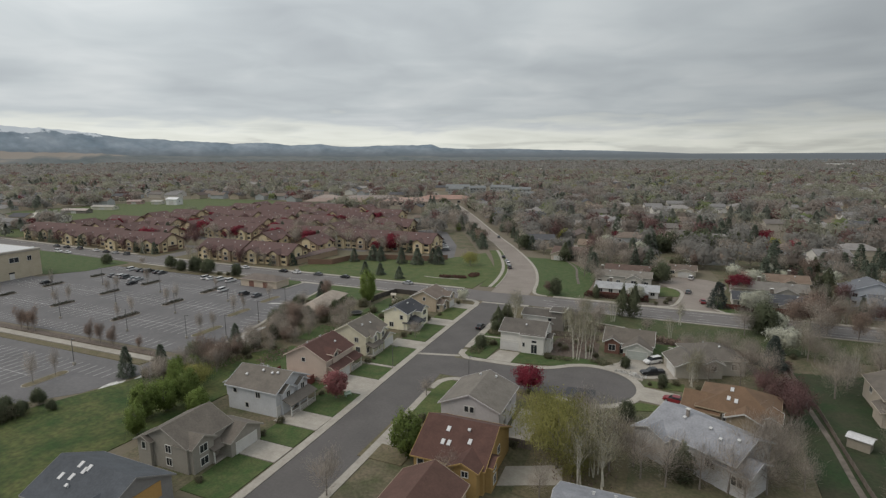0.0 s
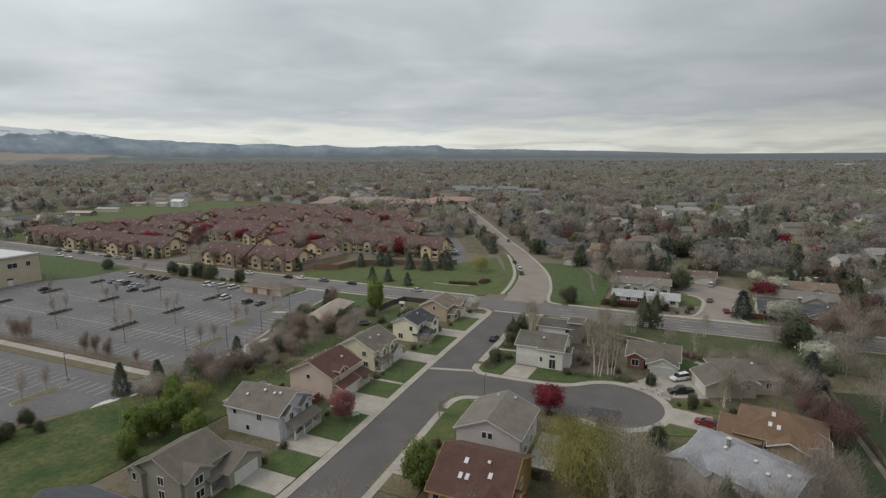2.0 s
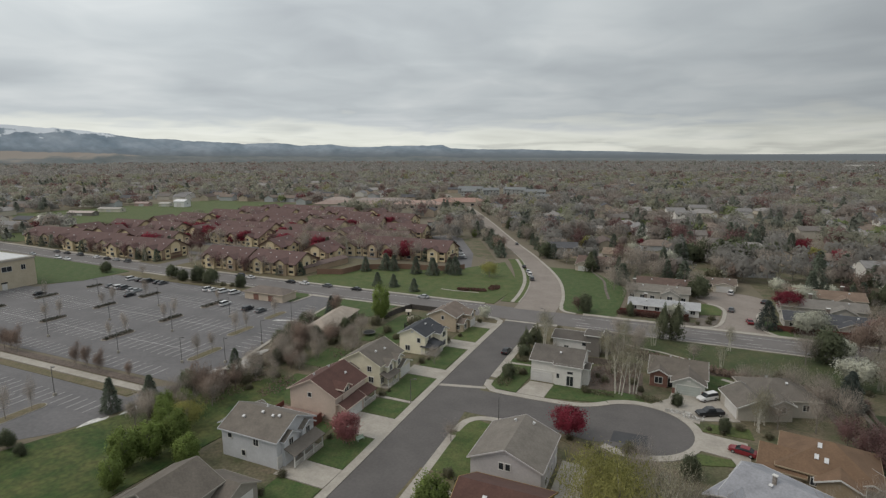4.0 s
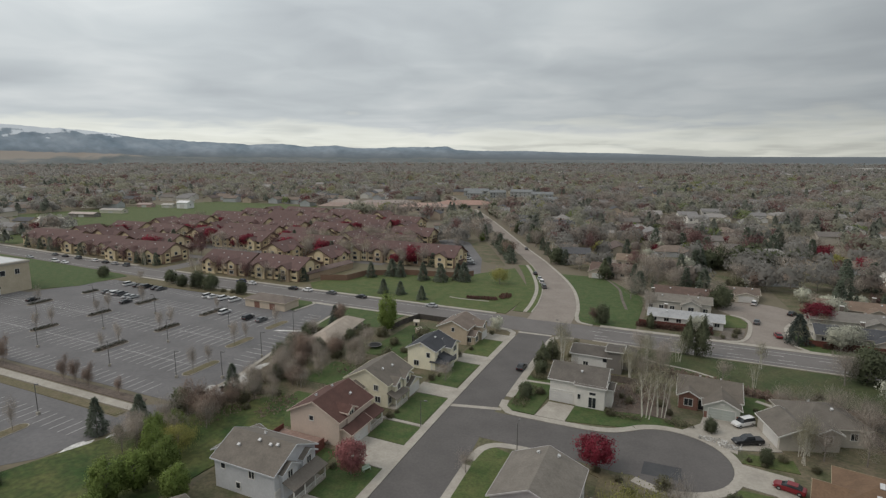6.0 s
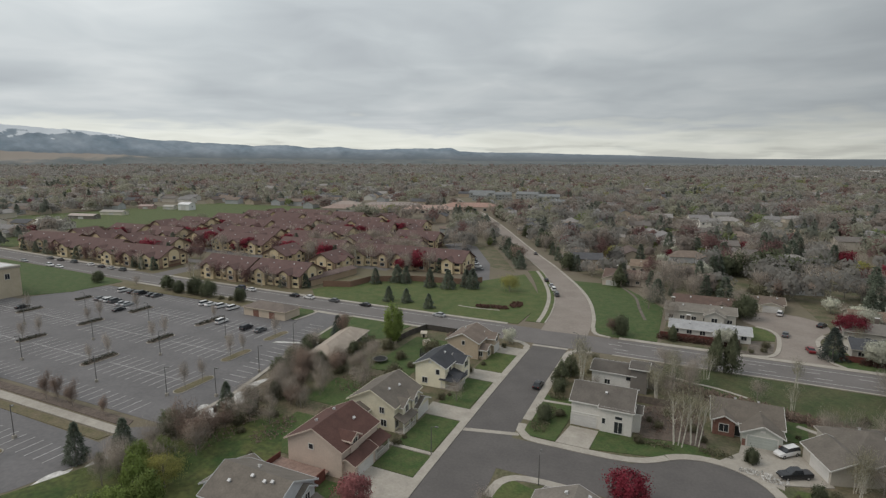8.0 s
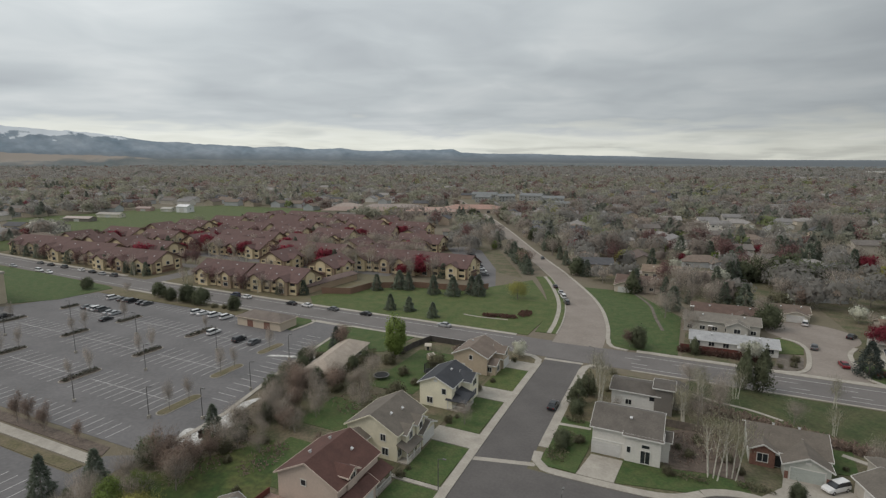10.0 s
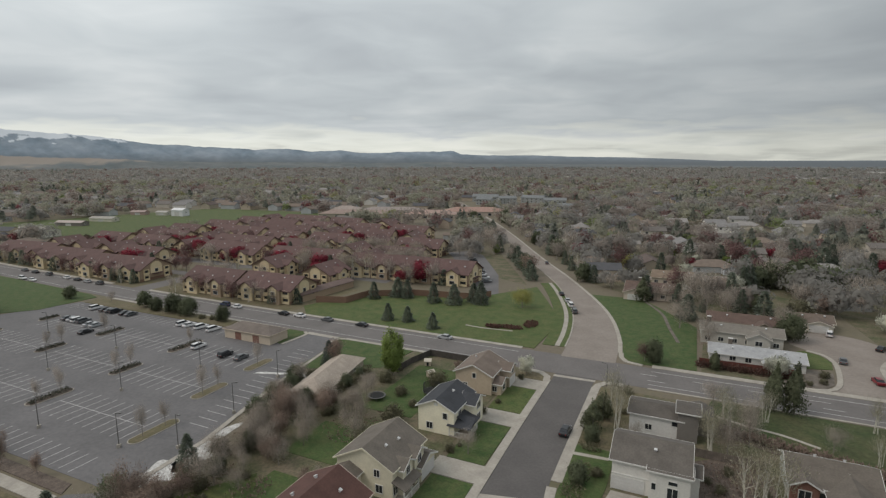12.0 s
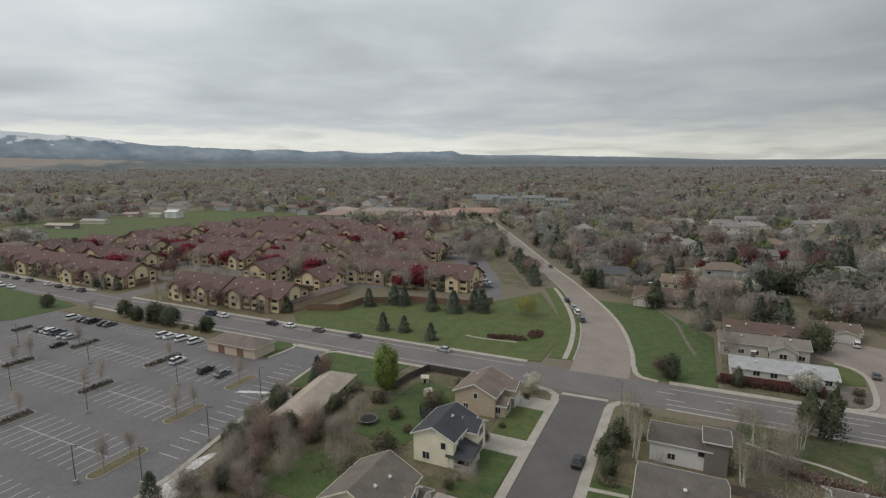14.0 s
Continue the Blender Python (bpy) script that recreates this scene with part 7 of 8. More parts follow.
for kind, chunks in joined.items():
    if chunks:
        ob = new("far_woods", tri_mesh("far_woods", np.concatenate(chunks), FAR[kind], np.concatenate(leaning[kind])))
        tagged(ob, {"bare": "distant leafless woods toned grey with haze", "bare2": "distant brown leafless woods", "bare3": "distant olive-grey budding woods", "conifer": "distant evergreens toned paler with haze", "willow": "distant yellow-green trees",
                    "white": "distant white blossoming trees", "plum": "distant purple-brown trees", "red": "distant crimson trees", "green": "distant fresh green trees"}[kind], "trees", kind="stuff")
# trees among the townhouses
for i in range(165):
    x, y = fdice.uniform(-320, -75), fdice.choice((56, 80, 106, 132, 158, 185, 212)) + fdice.uniform(-4, 4)
    if y > 70 and x > -78 - (y - 85) * 0.46 or any((x - a) ** 2 + (y - b) ** 2 < 30 for a, b in BUILT) or (x > -130 and y < 72):
        continue
    plant(fdice.choice(("bare", "bare", "aspen", "plum", "conifer", "bare", "red")), x, y, fdice.uniform(6, 10), "tree standing between townhouse blocks")
for i in range(24):
    plant(("aspen", "bare")[i % 2], fdice.uniform(-165, -84), fdice.choice((79, 84, 104, 109, 131)) + fdice.uniform(-2, 2), fdice.uniform(9, 12), "tall pale budding tree among the townhouses")
setting("town_verge", slab([(-330, 33), (-290, 29.5), (-190, 23.5), (-100, 21.2), (-95, 60), (-330, 64)], 0.0, 0.012), M["lawn_dry"], "thin grass before the townhouses", "grass")
for i in range(34):
    x = -316 + i * 6.2 + fdice.uniform(-2, 2)
    if not -192 < x < -168:
        plant(fdice.choice(("bare", "bare", "aspen", "plum")), x, 26.5 + max(0, (-190 - x) * 0.075) + fdice.uniform(-1.5, 1.5), fdice.uniform(5.5, 8), "leafless street tree before the townhouses", 0.8)
# street trees before the townhouses
for i in range(26):
    plant(fdice.choice(("aspen", "bare", "bare")), fdice.uniform(-138, -70) - (i % 4) * 9, fdice.choice((80, 106, 132)) + fdice.uniform(-3, 3), fdice.uniform(8, 11), "pale leafless tree behind the green")
for i in range(26):
    x = -312 + i * 7.9 + fdice.uniform(-2, 2)
    if not -190 < x < -170:
        plant(fdice.choice(("bare", "bare", "maple", "conifer")), x, 27.5 + max(0, (-190 - x) * 0.055) + fdice.uniform(-1, 1), fdice.uniform(5, 8), "street tree before the townhouses")
# trees along the curving road
for i in range(34):
    y = 112 + i * 9.5
    px, py = min(NORTH, key=lambda q: abs(q[1] - y))
    for side in (-1, 1):
        if fdice.random() < 0.75:
            plant(fdice.choice(("bare", "bare", "yew", "conifer", "aspen", "maple")), px + side * fdice.uniform(9, 15), py + fdice.uniform(-3, 3) + side * 3, fdice.uniform(6, 10), "tree beside the curving road")
for i in range(26):
    plant("yew", -352 + i * 2.6 + fdice.uniform(-1, 1), 96 + i * 0.6 + fdice.uniform(-2, 2), fdice.uniform(3, 5), "hedge shrub at the pasture's edge")

# trees among the nearer gardens north-east and east
NEAR_HOUSES = [(48.5, 36.5, 12), (44.5, 53, 13), (48, 70, 14), (70, 82, 10), (67.5, 76, 7), (17, 100, 12), (94, 36, 14), (96, 52, 14), (100, 68, 14), (126, 52, 10), (128, 36, 10), (66, 50, 15), (68, 28, 16), (68, 39, 16)]
for i in range(210):
    x, y = fdice.uniform(12, 190), fdice.uniform(23, 96)
    if any(abs(x - a) < c and abs(y - b) < 6.2 for a, b, c in NEAR_HOUSES) or math.hypot(x - 68, y - 57) < 17 or 55 < x < 84 and y < 46 or (x < 34 and y < 88):
        continue
    plant(fdice.choice(("aspen", "bare", "maple", "conifer", "pine", "bare", "plum", "shrub", "pine", "white", "conifer")), x, y, fdice.uniform(4.5, 10))
for i in range(80):
    x, y = fdice.uniform(82, 190), fdice.uniform(-95, 4)
    if 82 < x < 122 and -92 < y < -8:
        continue
    plant(fdice.choice(("bare", "bare", "bare", "bare", "shrub", "plum", "pine")), x, y, fdice.uniform(5, 10), "tree at the edge of the park")

# ---- mountains ----
RIDGE = [(166, 3.1), (160, 2.9), (154, 2.64), (150.3, 2.34), (148.3, 2.29), (146.2, 2.04), (144, 1.67), (141.7, 1.55), (139.3, 1.41), (136.8, 1.32), (134.2, 1.12), (131.5, 1.29), (128.7, 0.96), (125.9, 1.14), (123, 0.79),
         (120, 0.96), (117, 0.96), (114.1, 1.07), (113.2, 0.71), (111.1, 0.59), (105.2, 0.57), (102.3, 0.44), (96.8, 0.36), (91.6, 0.17), (86.7, -0.06), (82.3, -0.17), (75.7, -0.22), (60, -0.25)]


def ridge_at(a):
    for (a0, e0), (a1, e1) in zip(RIDGE, RIDGE[1:]):
        if a1 <= a <= a0:
            return e0 + (e1 - e0) * (a0 - a) / (a0 - a1)
    return RIDGE[-1][1]


def range_of_hills(name, dist, depth, factor, bumps, material, label, low):
    bm = bmesh.new()
    rows, cols = 9, 420
    grid = []
    for j in range(rows):
        t = j / (rows - 1)
        line = []
        for i in range(cols + 1):
            a = 166 - 106 * i / cols
            r = dist - depth * (1 - t)
            top = 53 + dist * math.tan(radians(max(ridge_at(a), -0.5))) * 1.0
            z = max(top * factor, low) * t ** 1.35
            rough_ = bumps * min(1.0, max(0.04, (ridge_at(a) - 0.1) / 1.2))
            z += rough_ * t * (1.15 - t) * 2 * (noise.noise((a * 0.55, t * 3, dist * 0.01)) + 0.5 * noise.noise((a * 1.7, t * 6, 3)))
            if j == rows - 1:
                z += rough_ * 0.12 * noise.noise((a * 2.2, 1, dist * 0.01))
            line.append(bm.verts.new((24 + r * math.cos(radians(a)), -113 + r * math.sin(radians(a)), max(z, -4.0) if j else -4.0)))
        grid.append(line)
    for j in range(rows - 1):
        for i in range(cols):
            bm.faces.new((grid[j][i], grid[j + 1][i], grid[j + 1][i + 1], grid[j][i + 1]))
    bmesh.ops.recalc_face_normals(bm, faces=bm.faces)
    ob = new(name, mesh_of(bm, material, name, True))
    return tagged(ob, label, "mountains", kind="structure")


# the blue of the range is distance haze put into its base colour
MOUNTAIN = surface("haze_blue_mountains", (0.155, 0.205, 0.25), (0.28, 0.325, 0.37), 210, 0.10, 1.0, fine=50)
nt = MOUNTAIN.node_tree
b = nt.nodes["Principled BSDF"]
old = b.inputs["Base Color"].links[0].from_socket
tc = next(n for n in nt.nodes if n.type == "TEX_COORD")
sep = nt.nodes.new("ShaderNodeSeparateXYZ")
nt.links.new(tc.outputs["Object"], sep.inputs[0])
sn = nt.nodes.new("ShaderNodeTexNoise")
sn.inputs["Scale"].default_value, sn.inputs["Detail"].default_value = 1 / 90, 9
nt.links.new(tc.outputs["Object"], sn.inputs["Vector"])
add = nt.nodes.new("ShaderNodeMath")
add.operation = "MULTIPLY_ADD"
add.inputs[1].default_value = 190.0
nt.links.new(sn.outputs[0], add.inputs[0])
nt.links.new(sep.outputs["Z"], add.inputs[2])
snow = nt.nodes.new("ShaderNodeMapRange")
snow.inputs[1].default_value, snow.inputs[2].default_value = 300.0, 312.0
nt.links.new(add.outputs[0], snow.inputs[0])
mix = nt.nodes.new("ShaderNodeMix")
mix.data_type = "RGBA"
nt.links.new(snow.outputs[0], mix.inputs[0])
mix.inputs[7].default_value = (0.62, 0.66, 0.7, 1)
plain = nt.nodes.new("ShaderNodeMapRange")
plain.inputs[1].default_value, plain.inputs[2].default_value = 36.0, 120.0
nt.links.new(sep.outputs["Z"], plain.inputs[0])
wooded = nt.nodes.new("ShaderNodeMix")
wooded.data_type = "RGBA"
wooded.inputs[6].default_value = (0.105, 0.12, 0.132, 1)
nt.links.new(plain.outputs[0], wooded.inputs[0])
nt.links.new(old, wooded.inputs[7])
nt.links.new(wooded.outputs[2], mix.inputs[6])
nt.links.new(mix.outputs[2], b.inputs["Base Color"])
range_of_hills("backdrop_mountains", 4700, 500, 1.0, 34, MOUNTAIN, "mountain range in painted haze blue with streaks of snow", 53)
# the hills look hazy only through their grey-blue base colours
FOOT = surface("wooded_foothills", (0.098, 0.118, 0.122), (0.142, 0.15, 0.147), 260, 0.12, 1.0, fine=60)
nt = FOOT.node_tree
b = nt.nodes["Principled BSDF"]
old = b.inputs["Base Color"].links[0].from_socket
tc = next(n for n in nt.nodes if n.type == "TEX_COORD")
sep = nt.nodes.new("ShaderNodeSeparateXYZ")
nt.links.new(tc.outputs["Object"], sep.inputs[0])
edge_noise = nt.nodes.new("ShaderNodeTexNoise")
edge_noise.inputs["Scale"].default_value, edge_noise.inputs["Detail"].default_value = 1 / 240, 5
nt.links.new(tc.outputs["Object"], edge_noise.inputs["Vector"])
where = nt.nodes.new("ShaderNodeMath")
where.operation = "MULTIPLY_ADD"
where.inputs[1].default_value = 900.0
nt.links.new(edge_noise.outputs[0], where.inputs[0])
nt.links.new(sep.outputs["X"], where.inputs[2])
dry = nt.nodes.new("ShaderNodeMapRange")
dry.inputs[1].default_value, dry.inputs[2].default_value, dry.inputs[3].default_value, dry.inputs[4].default_value = -3020.0, -2900.0, 1.0, 0.0
nt.links.new(where.outputs[0], dry.inputs[0])
mix = nt.nodes.new("ShaderNodeMix")
mix.data_type = "RGBA"
nt.links.new(dry.outputs[0], mix.inputs[0])
nt.links.new(old, mix.inputs[6])
mix.inputs[7].default_value = (0.255, 0.225, 0.195, 1)
nt.links.new(mix.outputs[2], b.inputs["Base Color"])
range_of_hills("backdrop_foothills", 4150, 420, 0.34, 26, FOOT, "low hazy wooded foothills with one dry tan slope", 14)

# ---- vehicles ----
TYRE = surface("tyre_rubber", (0.02, 0.02, 0.02), (0.035, 0.035, 0.035), 0.3, 0.1, 0.9)
RIM = surface("alloy_rim", (0.4, 0.4, 0.41), (0.5, 0.5, 0.51), 0.3, 0.05, 0.35, metal=0.7)
LAMP_RED = surface("tail_lamp", (0.25, 0.02, 0.02), (0.32, 0.03, 0.03), 0.3, 0.05, 0.3)
LAMP_CLEAR = surface("head_lamp", (0.6, 0.6, 0.6), (0.7, 0.7, 0.7), 0.3, 0.05, 0.2)
PAINTS = {n: surface("car_paint_" + n, shade(c, 0.96), shade(c, 1.04), 1.5, 0.02, 0.28) for n, c in
          (("white", (0.68, 0.68, 0.68)), ("silver", (0.36, 0.37, 0.38)), ("black", (0.02, 0.021, 0.024)), ("grey", (0.1, 0.105, 0.11)), ("red", (0.19, 0.018, 0.025)), ("blue", (0.035, 0.05, 0.1)))}


def loft(sections):
    """A closed body from cross sections: (x, half width low, half width high, z low, z high)."""
    bm = bmesh.new()
    rings_ = []
    for x, wl0, wh, z0, z1 in sections:
        rings_.append([bm.verts.new(p) for p in ((x, -wl0, z0), (x, wl0, z0), (x, (wl0 + wh) / 2 + 0.03, (z0 + z1) / 2), (x, wh, z1), (x, -wh, z1), (x, -(wl0 + wh) / 2 - 0.03, (z0 + z1) / 2))])
    for a, b in zip(rings_, rings_[1:]):
        for i in range(6):
            bm.faces.new((a[i], a[(i + 1) % 6], b[(i + 1) % 6], b[i]))
    bm.faces.new(rings_[0][::-1])
    bm.faces.new(rings_[-1])
    bmesh.ops.recalc_face_normals(bm, faces=bm.faces)
    return bm


def make_car(kind, paint):
    ob = new({"sedan": "car", "suv": "car", "pickup": "pickup_truck"}[kind])
    p = PAINTS[paint]
    word = {"sedan": "saloon car", "suv": "tall estate car", "pickup": "pickup truck"}[kind]
    tagged(ob, "%s %s parked on tarmac" % (paint, word), "truck" if kind == "pickup" else "car", "parked vehicles")
    L, z = (2.3, 0.0) if kind == "sedan" else ((2.4, 0.12) if kind == "suv" else (2.85, 0.15))
    part("body", loft([(-L, 0.74, 0.7, 0.38 + z, 0.82 + z), (-L + 0.15, 0.86, 0.82, 0.26 + z, 0.93 + z), (-0.9, 0.9, 0.86, 0.24 + z, 0.97 + z), (0.7, 0.9, 0.86, 0.24 + z, 0.96 + z), (L - 0.5, 0.87, 0.8, 0.26 + z, 0.86 + z), (L, 0.72, 0.66, 0.36 + z, 0.66 + z)]), p, ob)
    top = 1.42 if kind == "sedan" else 1.74
    if kind == "sedan":
        c = [(-1.75, 0.8, 0.76, 0.9, 0.95), (-1.1, 0.8, 0.62, 0.92, top - 0.03), (-0.1, 0.8, 0.63, 0.92, top), (0.35, 0.8, 0.62, 0.92, top - 0.06), (1.15, 0.8, 0.74, 0.88, 0.93)]
    elif kind == "suv":
        c = [(-2.3, 0.84, 0.8, 1.0, 1.1), (-2.05, 0.82, 0.68, 1.04, top - 0.04), (-0.3, 0.82, 0.68, 1.04, top), (0.4, 0.82, 0.66, 1.04, top - 0.05), (1.2, 0.82, 0.76, 1.0, 1.06)]
    else:
        c = [(-0.95, 0.84, 0.8, 1.06, 1.12), (-0.8, 0.82, 0.66, 1.08, top), (0.5, 0.82, 0.66, 1.08, top + 0.02), (1.3, 0.82, 0.76, 1.04, 1.1)]
    part("glazing", loft(c), M["glass"], ob, "dark car glass")
    rx = [s for s in c if s[4] > top - 0.1]
    part("car_roof", loft([(rx[0][0] - 0.03, 0.66, 0.6, top - 0.06, top + 0.02), (rx[-1][0] + 0.03, 0.66, 0.6, top - 0.08, top + 0.02)]), p, ob)
    if kind == "pickup":
        part("load_bed", box(-L + 0.15, -1.0, -0.72, 0.72, 1.1, 1.135), M["asphalt_dark"], ob, "dark load bed liner")
    for sx in (-L * 0.62, L * 0.62):
        for sy in (-0.8, 0.8):
            bm = bmesh.new()
            tube(bm, (sx, sy - 0.11, 0.34), (sx, sy + 0.11, 0.34), 0.34, 0.34, 12)
            w = part("wheel", bm, TYRE, ob)
            bm = bmesh.new()
            s = 1 if sy > 0 else -1
            tube(bm, (sx, sy + s * 0.05, 0.34), (sx, sy + s * 0.125, 0.34), 0.2, 0.18, 10)
            part("rim", bm, RIM, w)
    for sy in (-0.58, 0.58):
        part("headlight", box(L - 0.16, L - 0.02, sy - 0.16, sy + 0.16, 0.56 + z, 0.68 + z), LAMP_CLEAR, ob)
        part("tail_light", box(-L - 0.01, -L + 0.1, sy - 0.12, sy + 0.12, 0.66 + z, 0.84 + z), LAMP_RED, ob)
    return ob


CARS = {}


def park(kind, paint, x, y, turn):
    m = pose(x, y, ROAD_Z + 0.015 if x < -50 or y < 22 else ROAD_Z, 0, 0, turn)
    if (kind, paint) in CARS:
        return copy_thing(CARS[(kind, paint)], m)
    c = make_car(kind, paint)
    c.matrix_basis = m
    CARS[(kind, paint)] = c
    return c


# car park
for x, paint, kind in ((-120.6, "white", "suv"), (-117.8, "white", "sedan"), (-112.4, "white", "suv"), (-106.9, "white", "suv")):
    park(kind, paint, x, -5.6, 82)
for x, paint, kind in ((-166.4, "white", "suv"), (-160.9, "black", "sedan"), (-158.1, "grey", "sedan"), (-155.4, "black", "suv"), (-149.9, "black", "sedan"), (-147.1, "grey", "sedan")):
    park(kind, paint, x, -5.4, 88)
for x, y, paint, kind in ((-162, -17.8, "grey", "sedan"), (-159.2, -17.6, "silver", "sedan"), (-156.5, -17.7, "white", "suv"), (-153.7, -17.6, "grey", "suv"), (-148.2, -18.8, "silver", "sedan"), (-145.5, -18.6, "silver", "sedan"),
                          (-141.5, -24.4, "black", "sedan"), (-97.9, -19.0, "white", "suv"), (-85.6, -20.6, "black", "suv"), (-80.0, -20.4, "grey", "sedan"), (-176, -37, "black", "sedan"), (-182, -62, "black", "sedan"), (-126, -92, "black", "sedan")):
    park(kind, paint, x, y, 92)
# kerbside on the main road and its parking bays
for x, y, paint, kind in ((-92, 18.1, "white", "sedan"), (-99, 17.8, "black", "sedan"), (-80.4, 18.2, "grey", "sedan"), (-36.5, 18.3, "silver", "sedan"), (-66.5, 18.2, "black", "sedan"), (-121, 17.6, "white", "sedan"), (-127, 17.8, "blue", "suv"), (-205, 20.4, "grey", "suv"), (-214, 20.8, "silver", "sedan"),
                          (-222, 21.2, "black", "sedan"), (-231, 21.8, "white", "sedan"), (-246, 22.5, "grey", "suv"), (-258, 23, "black", "sedan"), (-268, 23.6, "grey", "sedan"), (-240, 12.2, "white", "sedan"), (-248, 12.4, "white", "suv"), (-272, 13.4, "silver", "sedan"), (-118.4, 9.5, "black", "sedan")):
    park(kind, paint, x, y, 176 if y > 14 else -4)
# street and driveways
park("sedan", "black", 9.3, -23.4, 89)
park("suv", "white", 58.4, -33.6, 222).location.z = WALK_Z + 0.01
park("pickup", "black", 58.6, -41.2, 207).location.z = WALK_Z + 0.01
park("sedan", "red", 63.4, -54.8, 165).location.z = WALK_Z + 0.01
park("suv", "white", 70, 70.5, 80)
park("sedan", "grey", 68.4, 45.2, 80)
park("sedan", "red", 72.8, 32.5, 95)
park("sedan", "black", 80.5, 61, 60)
for x, y, p_, k_ in ((-6.6, 63.5, "grey", "suv"), (-9.6, 71.5, "white", "suv"), (-12.0, 77.5, "silver", "sedan"), (-16.5, 87, "black", "sedan"), (-38.5, 150, "grey", "sedan"), (-50, 160, "black", "sedan")):
    park(k_, p_, x, y, 112)
for i in range(9):
    park(("sedan", "suv")[i % 2], ("grey", "white", "silver", "black")[i % 4], -52 - i * 3.4, 96 + i * 6.2, 24)
for i in range(5):
    park(("sedan", "suv")[i % 2], ("white", "grey", "black", "silver", "blue")[i % 5], -304 + i * 8.2 + (i * 7) % 5, (80, 106, 132)[i % 3] + 1.5, 90)

# ---- lamps, fences and garden things ----
POLE = surface("dark_pole_metal", (0.13, 0.125, 0.12), (0.18, 0.175, 0.17), 0.5, 0.05, 0.5, metal=0.4)


def make_lamp(h):
    ob = new("car_park_lamp")
    tagged(ob, "dark slim car park lamp post with box head", "lamp post", "car park lamps")
    bm = bmesh.new()
    tube(bm, (0, 0, 0), (0, 0, h), 0.1, 0.07, 8)
    part("pole", bm, POLE, ob)
    part("base", box(-0.3, 0.3, -0.3, 0.3, 0, 0.7), M["concrete"], ob, "concrete foot")
    bm = bmesh.new()
    beam(bm, (0, 0, h - 0.1), (0.7, 0, h - 0.05), 0.08, 0.08)
    part("arm", bm, POLE, ob)
    part("head", box(0.5, 1.1, -0.2, 0.2, h - 0.12, h + 0.06), POLE, ob)
    return ob


lamp = make_lamp(7.0)
spots = [(-66, -64.5), (-55.5, -60), (-90, -47.7), (-119, -47.7), (-154, -47.7), (-85, -29.5), (-119, -29.5), (-152, -29.5), (-120, -66), (-88, -66.5), (-76, -90), (-57, -45), (-62, -26)]
lamp.matrix_basis = pose(*spots[0], 0, 0, 0, 30)
for i, (x, y) in enumerate(spots[1:]):
    copy_thing(lamp, pose(x, y, 0, 0, 0, 40 * i))


def street_lamp(x, y, turn):
    ob = thing("street_lamp", x, y, 0, turn, "slim dark street lamp with curved arm", "street lamp", "street lamps")
    bm = bmesh.new()
    tube(bm, (0, 0, 0), (0, 0, 5.6), 0.09, 0.06, 8)
    part("pole", bm, POLE, ob)
    bm = bmesh.new()
    beam(bm, (0, 0, 5.55), (1.0, 0, 5.8), 0.06, 0.06)
    part("arm", bm, POLE, ob)
    part("head", box(0.8, 1.4, -0.14, 0.14, 5.74, 5.88), POLE, ob)


street_lamp(-0.6, -61.0, 0)
street_lamp(13.4, 3.2, 180)
street_lamp(19.6, -61.6, 90)
low_wall([(-21, 3.6), (-34, 3.6), (-36.0, -4), (-36.4, -11)], 1.8, M["fence_dark"], "dark timber garden fence round a lawn")
low_wall([(78, -18), (88.2, -19.5), (89.4, -37), (90.4, -49.5), (91.1, -77), (92.2, -95)], 1.1, M["fence"], "low brown fence along the park edge")
low_wall([(21.5, -84.6), (33, -84.6), (40, -84.6)], 1.7, M["fence"], "timber fence between two gardens")
low_wall([(20.6, -24), (32, -22), (44, -22)], 1.7, M["fence"], "timber fence between gardens")

# raised deck behind the rose house
ob = new("garden_deck")
tagged(ob, "raised timber deck with red-brown boarded rail", "deck")
part("deck_floor", box(-24.0, -13.4, -79.8, -74.4, 0.9, 1.1), surface("deck_boards", (0.22, 0.15, 0.125), (0.3, 0.21, 0.175), 1.0, 0.15, 0.9, fine=0.2), ob)
for a in ((-24.05, -23.9, -79.85, -74.4, 0.0, 2.1), (-13.5, -13.35, -79.85, -75.5, 0.0, 2.1), (-23.9, -13.5, -79.85, -79.7, 0.0, 2.1)):
    part("rail_board", box(*a), M["fence_red"], ob)


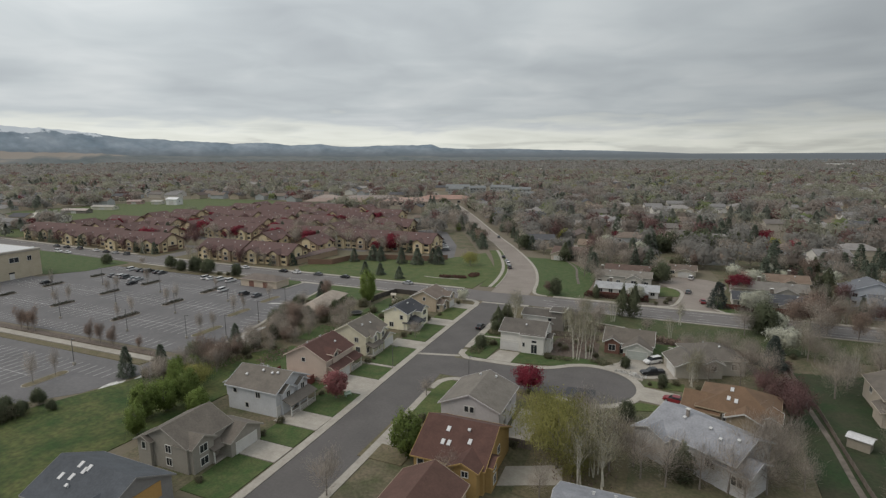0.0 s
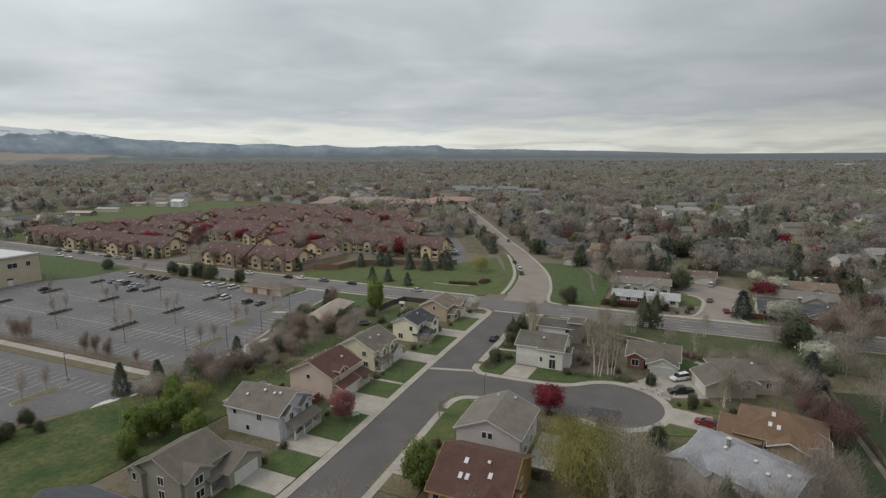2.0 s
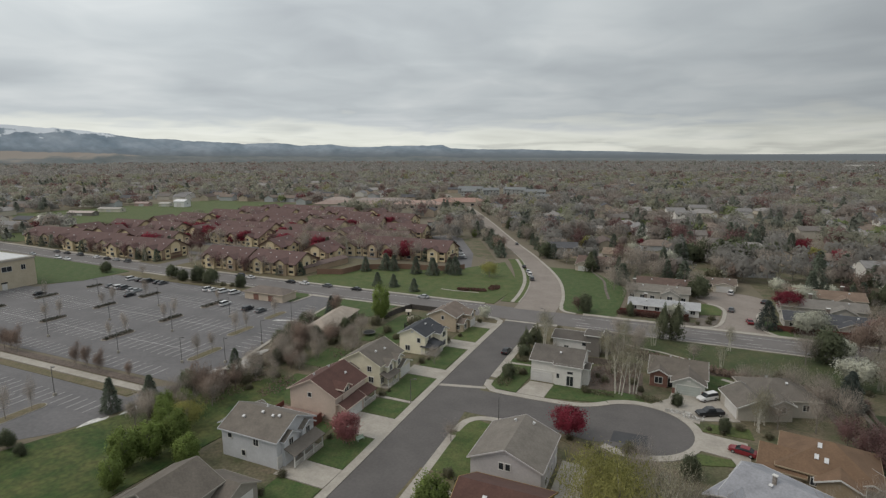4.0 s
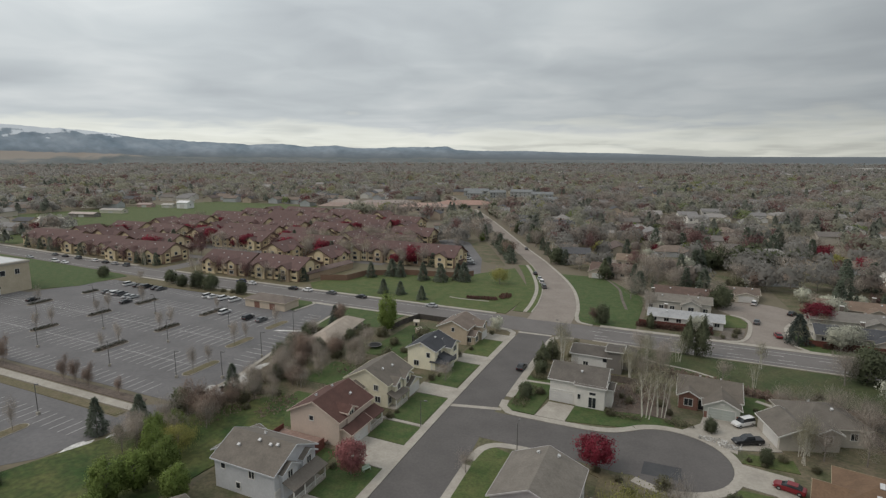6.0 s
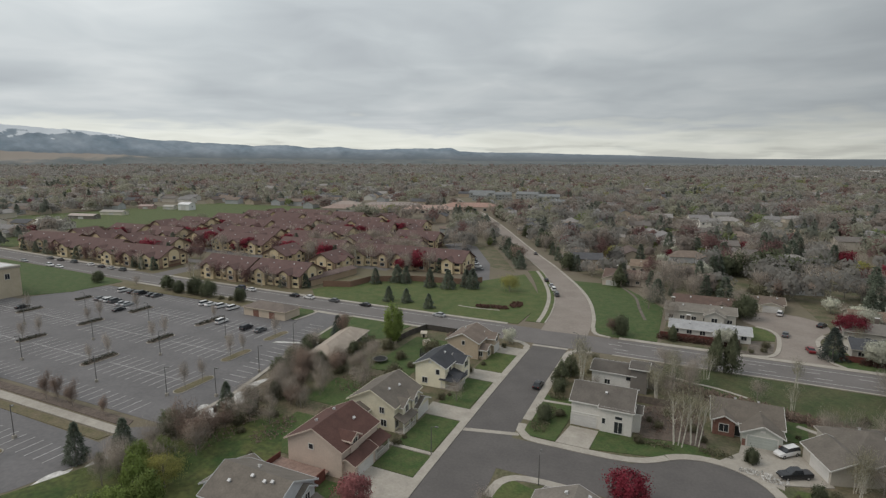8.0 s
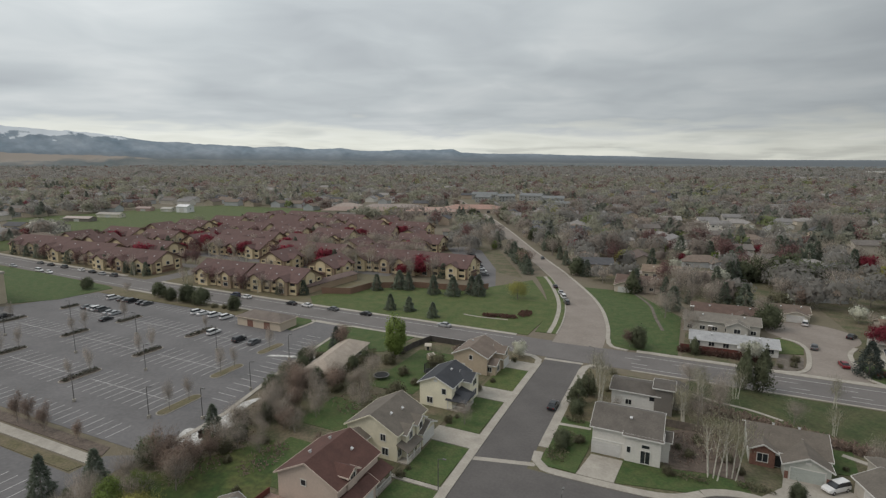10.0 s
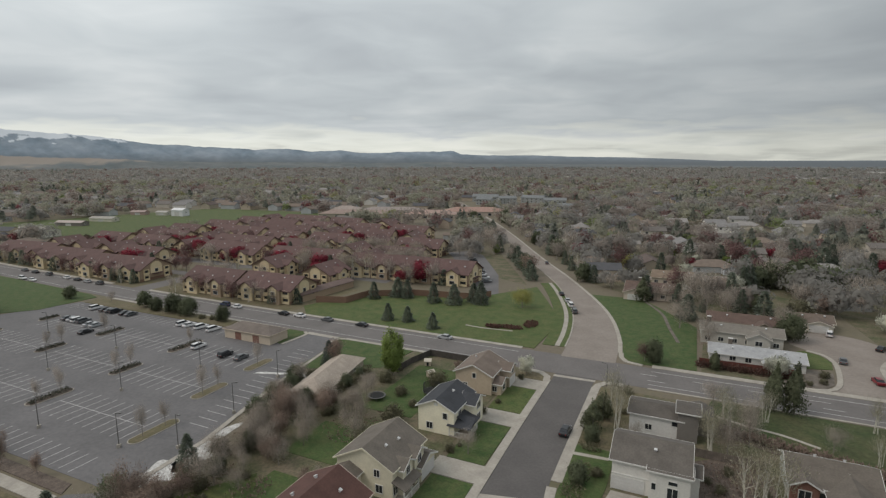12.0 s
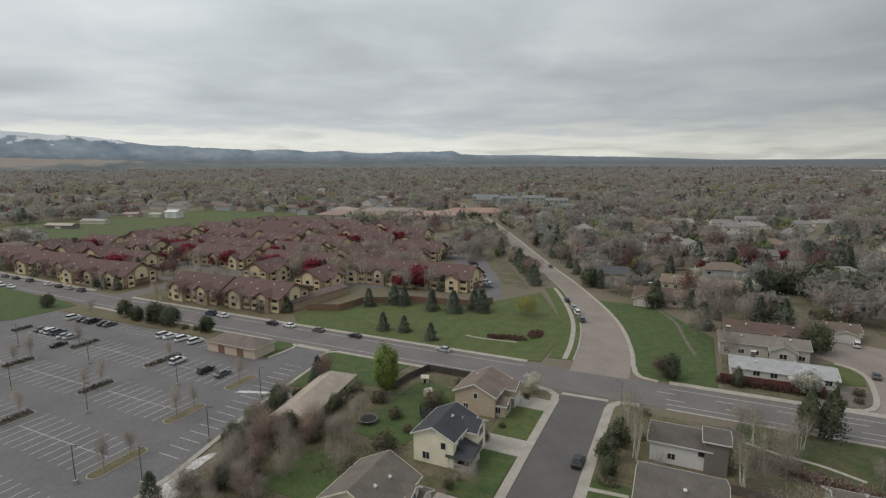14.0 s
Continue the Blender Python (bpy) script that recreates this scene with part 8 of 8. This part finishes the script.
def trampoline(x, y, r, net):
    ob = thing("trampoline", x, y, 0.1, 0, "round black garden trampoline" + (" with a safety net" if net else " with dark rim"), "trampoline", "trampolines")
    bm = bmesh.new()
    bmesh.ops.create_circle(bm, cap_ends=True, radius=r - 0.25, segments=24, matrix=Matrix.Translation((0, 0, 0.85)))
    part("mat", bm, TYRE, ob)
    bm = bmesh.new()
    for i in range(24):
        a, b = [2 * math.pi * k / 24 for k in (i, i + 1)]
        beam(bm, (r * math.cos(a), r * math.sin(a), 0.86), (r * math.cos(b), r * math.sin(b), 0.86), 0.32, 0.07)
    part("rim_pad", bm, PAINTS["black"] if net else POLE, ob)
    for i in range(6):
        a = i * math.pi / 3
        bm = bmesh.new()
        tube(bm, (r * math.cos(a), r * math.sin(a), 0), (r * math.cos(a), r * math.sin(a), 2.7 if net else 0.84), 0.04, 0.04, 6)
        part("leg", bm, POLE, ob)
    if net:
        bm = bmesh.new()
        for i in range(60):
            a = 2 * math.pi * i / 60
            beam(bm, (r * math.cos(a), r * math.sin(a), 0.9), (r * math.cos(a), r * math.sin(a), 2.6), 0.05, 0.05)
        tagged(part("net", bm, TYRE, ob, "dark safety net"), kind="stuff")


trampoline(-22.7, -18.6, 1.9, True)
trampoline(-33.0, -26.0, 1.9, False)


def playhouse(x, y, turn, label):
    ob = thing("garden_playhouse", x, y, 0.1, turn, label, "playhouse", "garden playhouses")
    part("wall", gable_walls(1.6, 1.4, 1.3, 0.7), wall_mat("cream_plastic" + str(int(-x)), (0.5, 0.42, 0.33)), ob)
    part("roof", roof_shell(1.6, 1.4, 1.3, 0.7, False, 0.2, 0.08), wall_mat("pale_plastic" + str(int(-x)), (0.55, 0.5, 0.42)), ob)
    part("door", box(-0.3, 0.3, -0.74, -0.69, 0.05, 1.0), M["glass"], ob)


playhouse(-31.5, -3.0, 20, "small cream garden playhouse on a lawn")
playhouse(-27.5, -9.6, 60, "small pale garden playhouse with pitched roof")
ob = thing("garden_bench", -2.2, -78.6, LAWN_Z, 70, "pale green garden bench beside the pavement", "bench")
GREEN_WOOD = wall_mat("pale_green_paint", (0.4, 0.48, 0.4))
part("seat", box(-0.8, 0.8, -0.25, 0.25, 0.42, 0.48), GREEN_WOOD, ob)
part("backrest", box(-0.8, 0.8, 0.2, 0.27, 0.5, 0.95), GREEN_WOOD, ob)
for xx in (-0.72, 0.66):
    for yy in (-0.24, 0.18):
        part("leg", box(xx, xx + 0.06, yy, yy + 0.06, 0, 0.42), GREEN_WOOD, ob)
ob = thing("garden_shed", 93.8, -61.6, 0.1, -28, "small garden shed with white roof by the park", "shed")
part("wall", gable_walls(3.4, 2.4, 2.0, 0.25), wall_mat("shed_boards", (0.3, 0.27, 0.22)), ob)
part("roof", roof_shell(3.4, 2.4, 2.0, 0.25, False, 0.3, 0.1), M["vent"], ob, "white metal roof")

# low planting: rust-red grasses on the green, hedge before the long building
def cover(name, label, pts, n, size, material, top):
    rng = np.random.default_rng(len(name) * 7 + n)
    made = []
    for x, y, rx, ry in pts:
        a, q = rng.uniform(0, 6.28, n), np.sqrt(rng.uniform(0, 1, n))
        made.append(np.stack([x + np.cos(a) * q * rx, y + np.sin(a) * q * ry, rng.uniform(0.1, top, n)], 1))
    ob = new(name, tri_mesh(name, tris(np.concatenate(made), rng, size, 1.8, None, 0.5), material))
    return tagged(ob, label, "planting", kind="stuff")


cover("red_grasses", "rust-red ornamental grasses on the green", [(-21.5, 36.5, 4, 1.6), (-16.5, 42.5, 2.2, 4.0), (-27, 35, 2.5, 1.2)], 420, 0.7, CROWN["hedge"], 0.9)
cover("hedge", "clipped dark green hedge", [(-43.0, -29 + i * 2.4, 1.2, 1.4) for i in range(7)], 200, 0.5, CROWN["shrub"], 2.0)
cover("verge_hedge", "rust-brown hedge along the main road", [(34 + i * 2.2, 26.4, 1.3, 1.1) for i in range(10)] + [(84 + i * 2.2, 26.2, 1.3, 1.1) for i in range(12)], 150, 0.6, CROWN["hedge"], 1.5)
cover("ditch_scrub", "brown leafless scrub along the ditch", [(40 + i * 3.2, -10.5 - i * 0.9, 2.0, 1.5) for i in range(16)], 170, 0.8, CROWN["maple"], 1.4)
cover("garden_litter", "dry brown garden plants and dead stems", [(36, -30, 4, 6), (41, -27, 3, 6), (46, -78, 6, 9), (50, -90, 5, 8), (70, -24, 5, 3), (-30, -40, 6, 6), (-33, -66, 3, 6), (-46, -50, 4, 12), (-50, -36, 4, 9), (-42, -70, 4, 10)], 260, 0.55, CROWN["maple"], 0.6)
cover("corner_planting", "brown and green low shrubs in a corner bed", [(14.6, -42.5, 2.0, 2.6), (15.2, -36.0, 2.4, 2.6), (15.0, -27.6, 2.0, 1.4), (46.5, -38.8, 3.0, 1.0), (36.5, -40.0, 3.5, 1.0)], 240, 0.45, CROWN["shrub"], 1.0)
cover("rock_border", "pale stones and dry plants between two driveways", [(52.5, -42.6, 2.6, 0.9), (55.6, -44.0, 2.0, 0.8)], 160, 0.4, M["gravel"], 0.5)
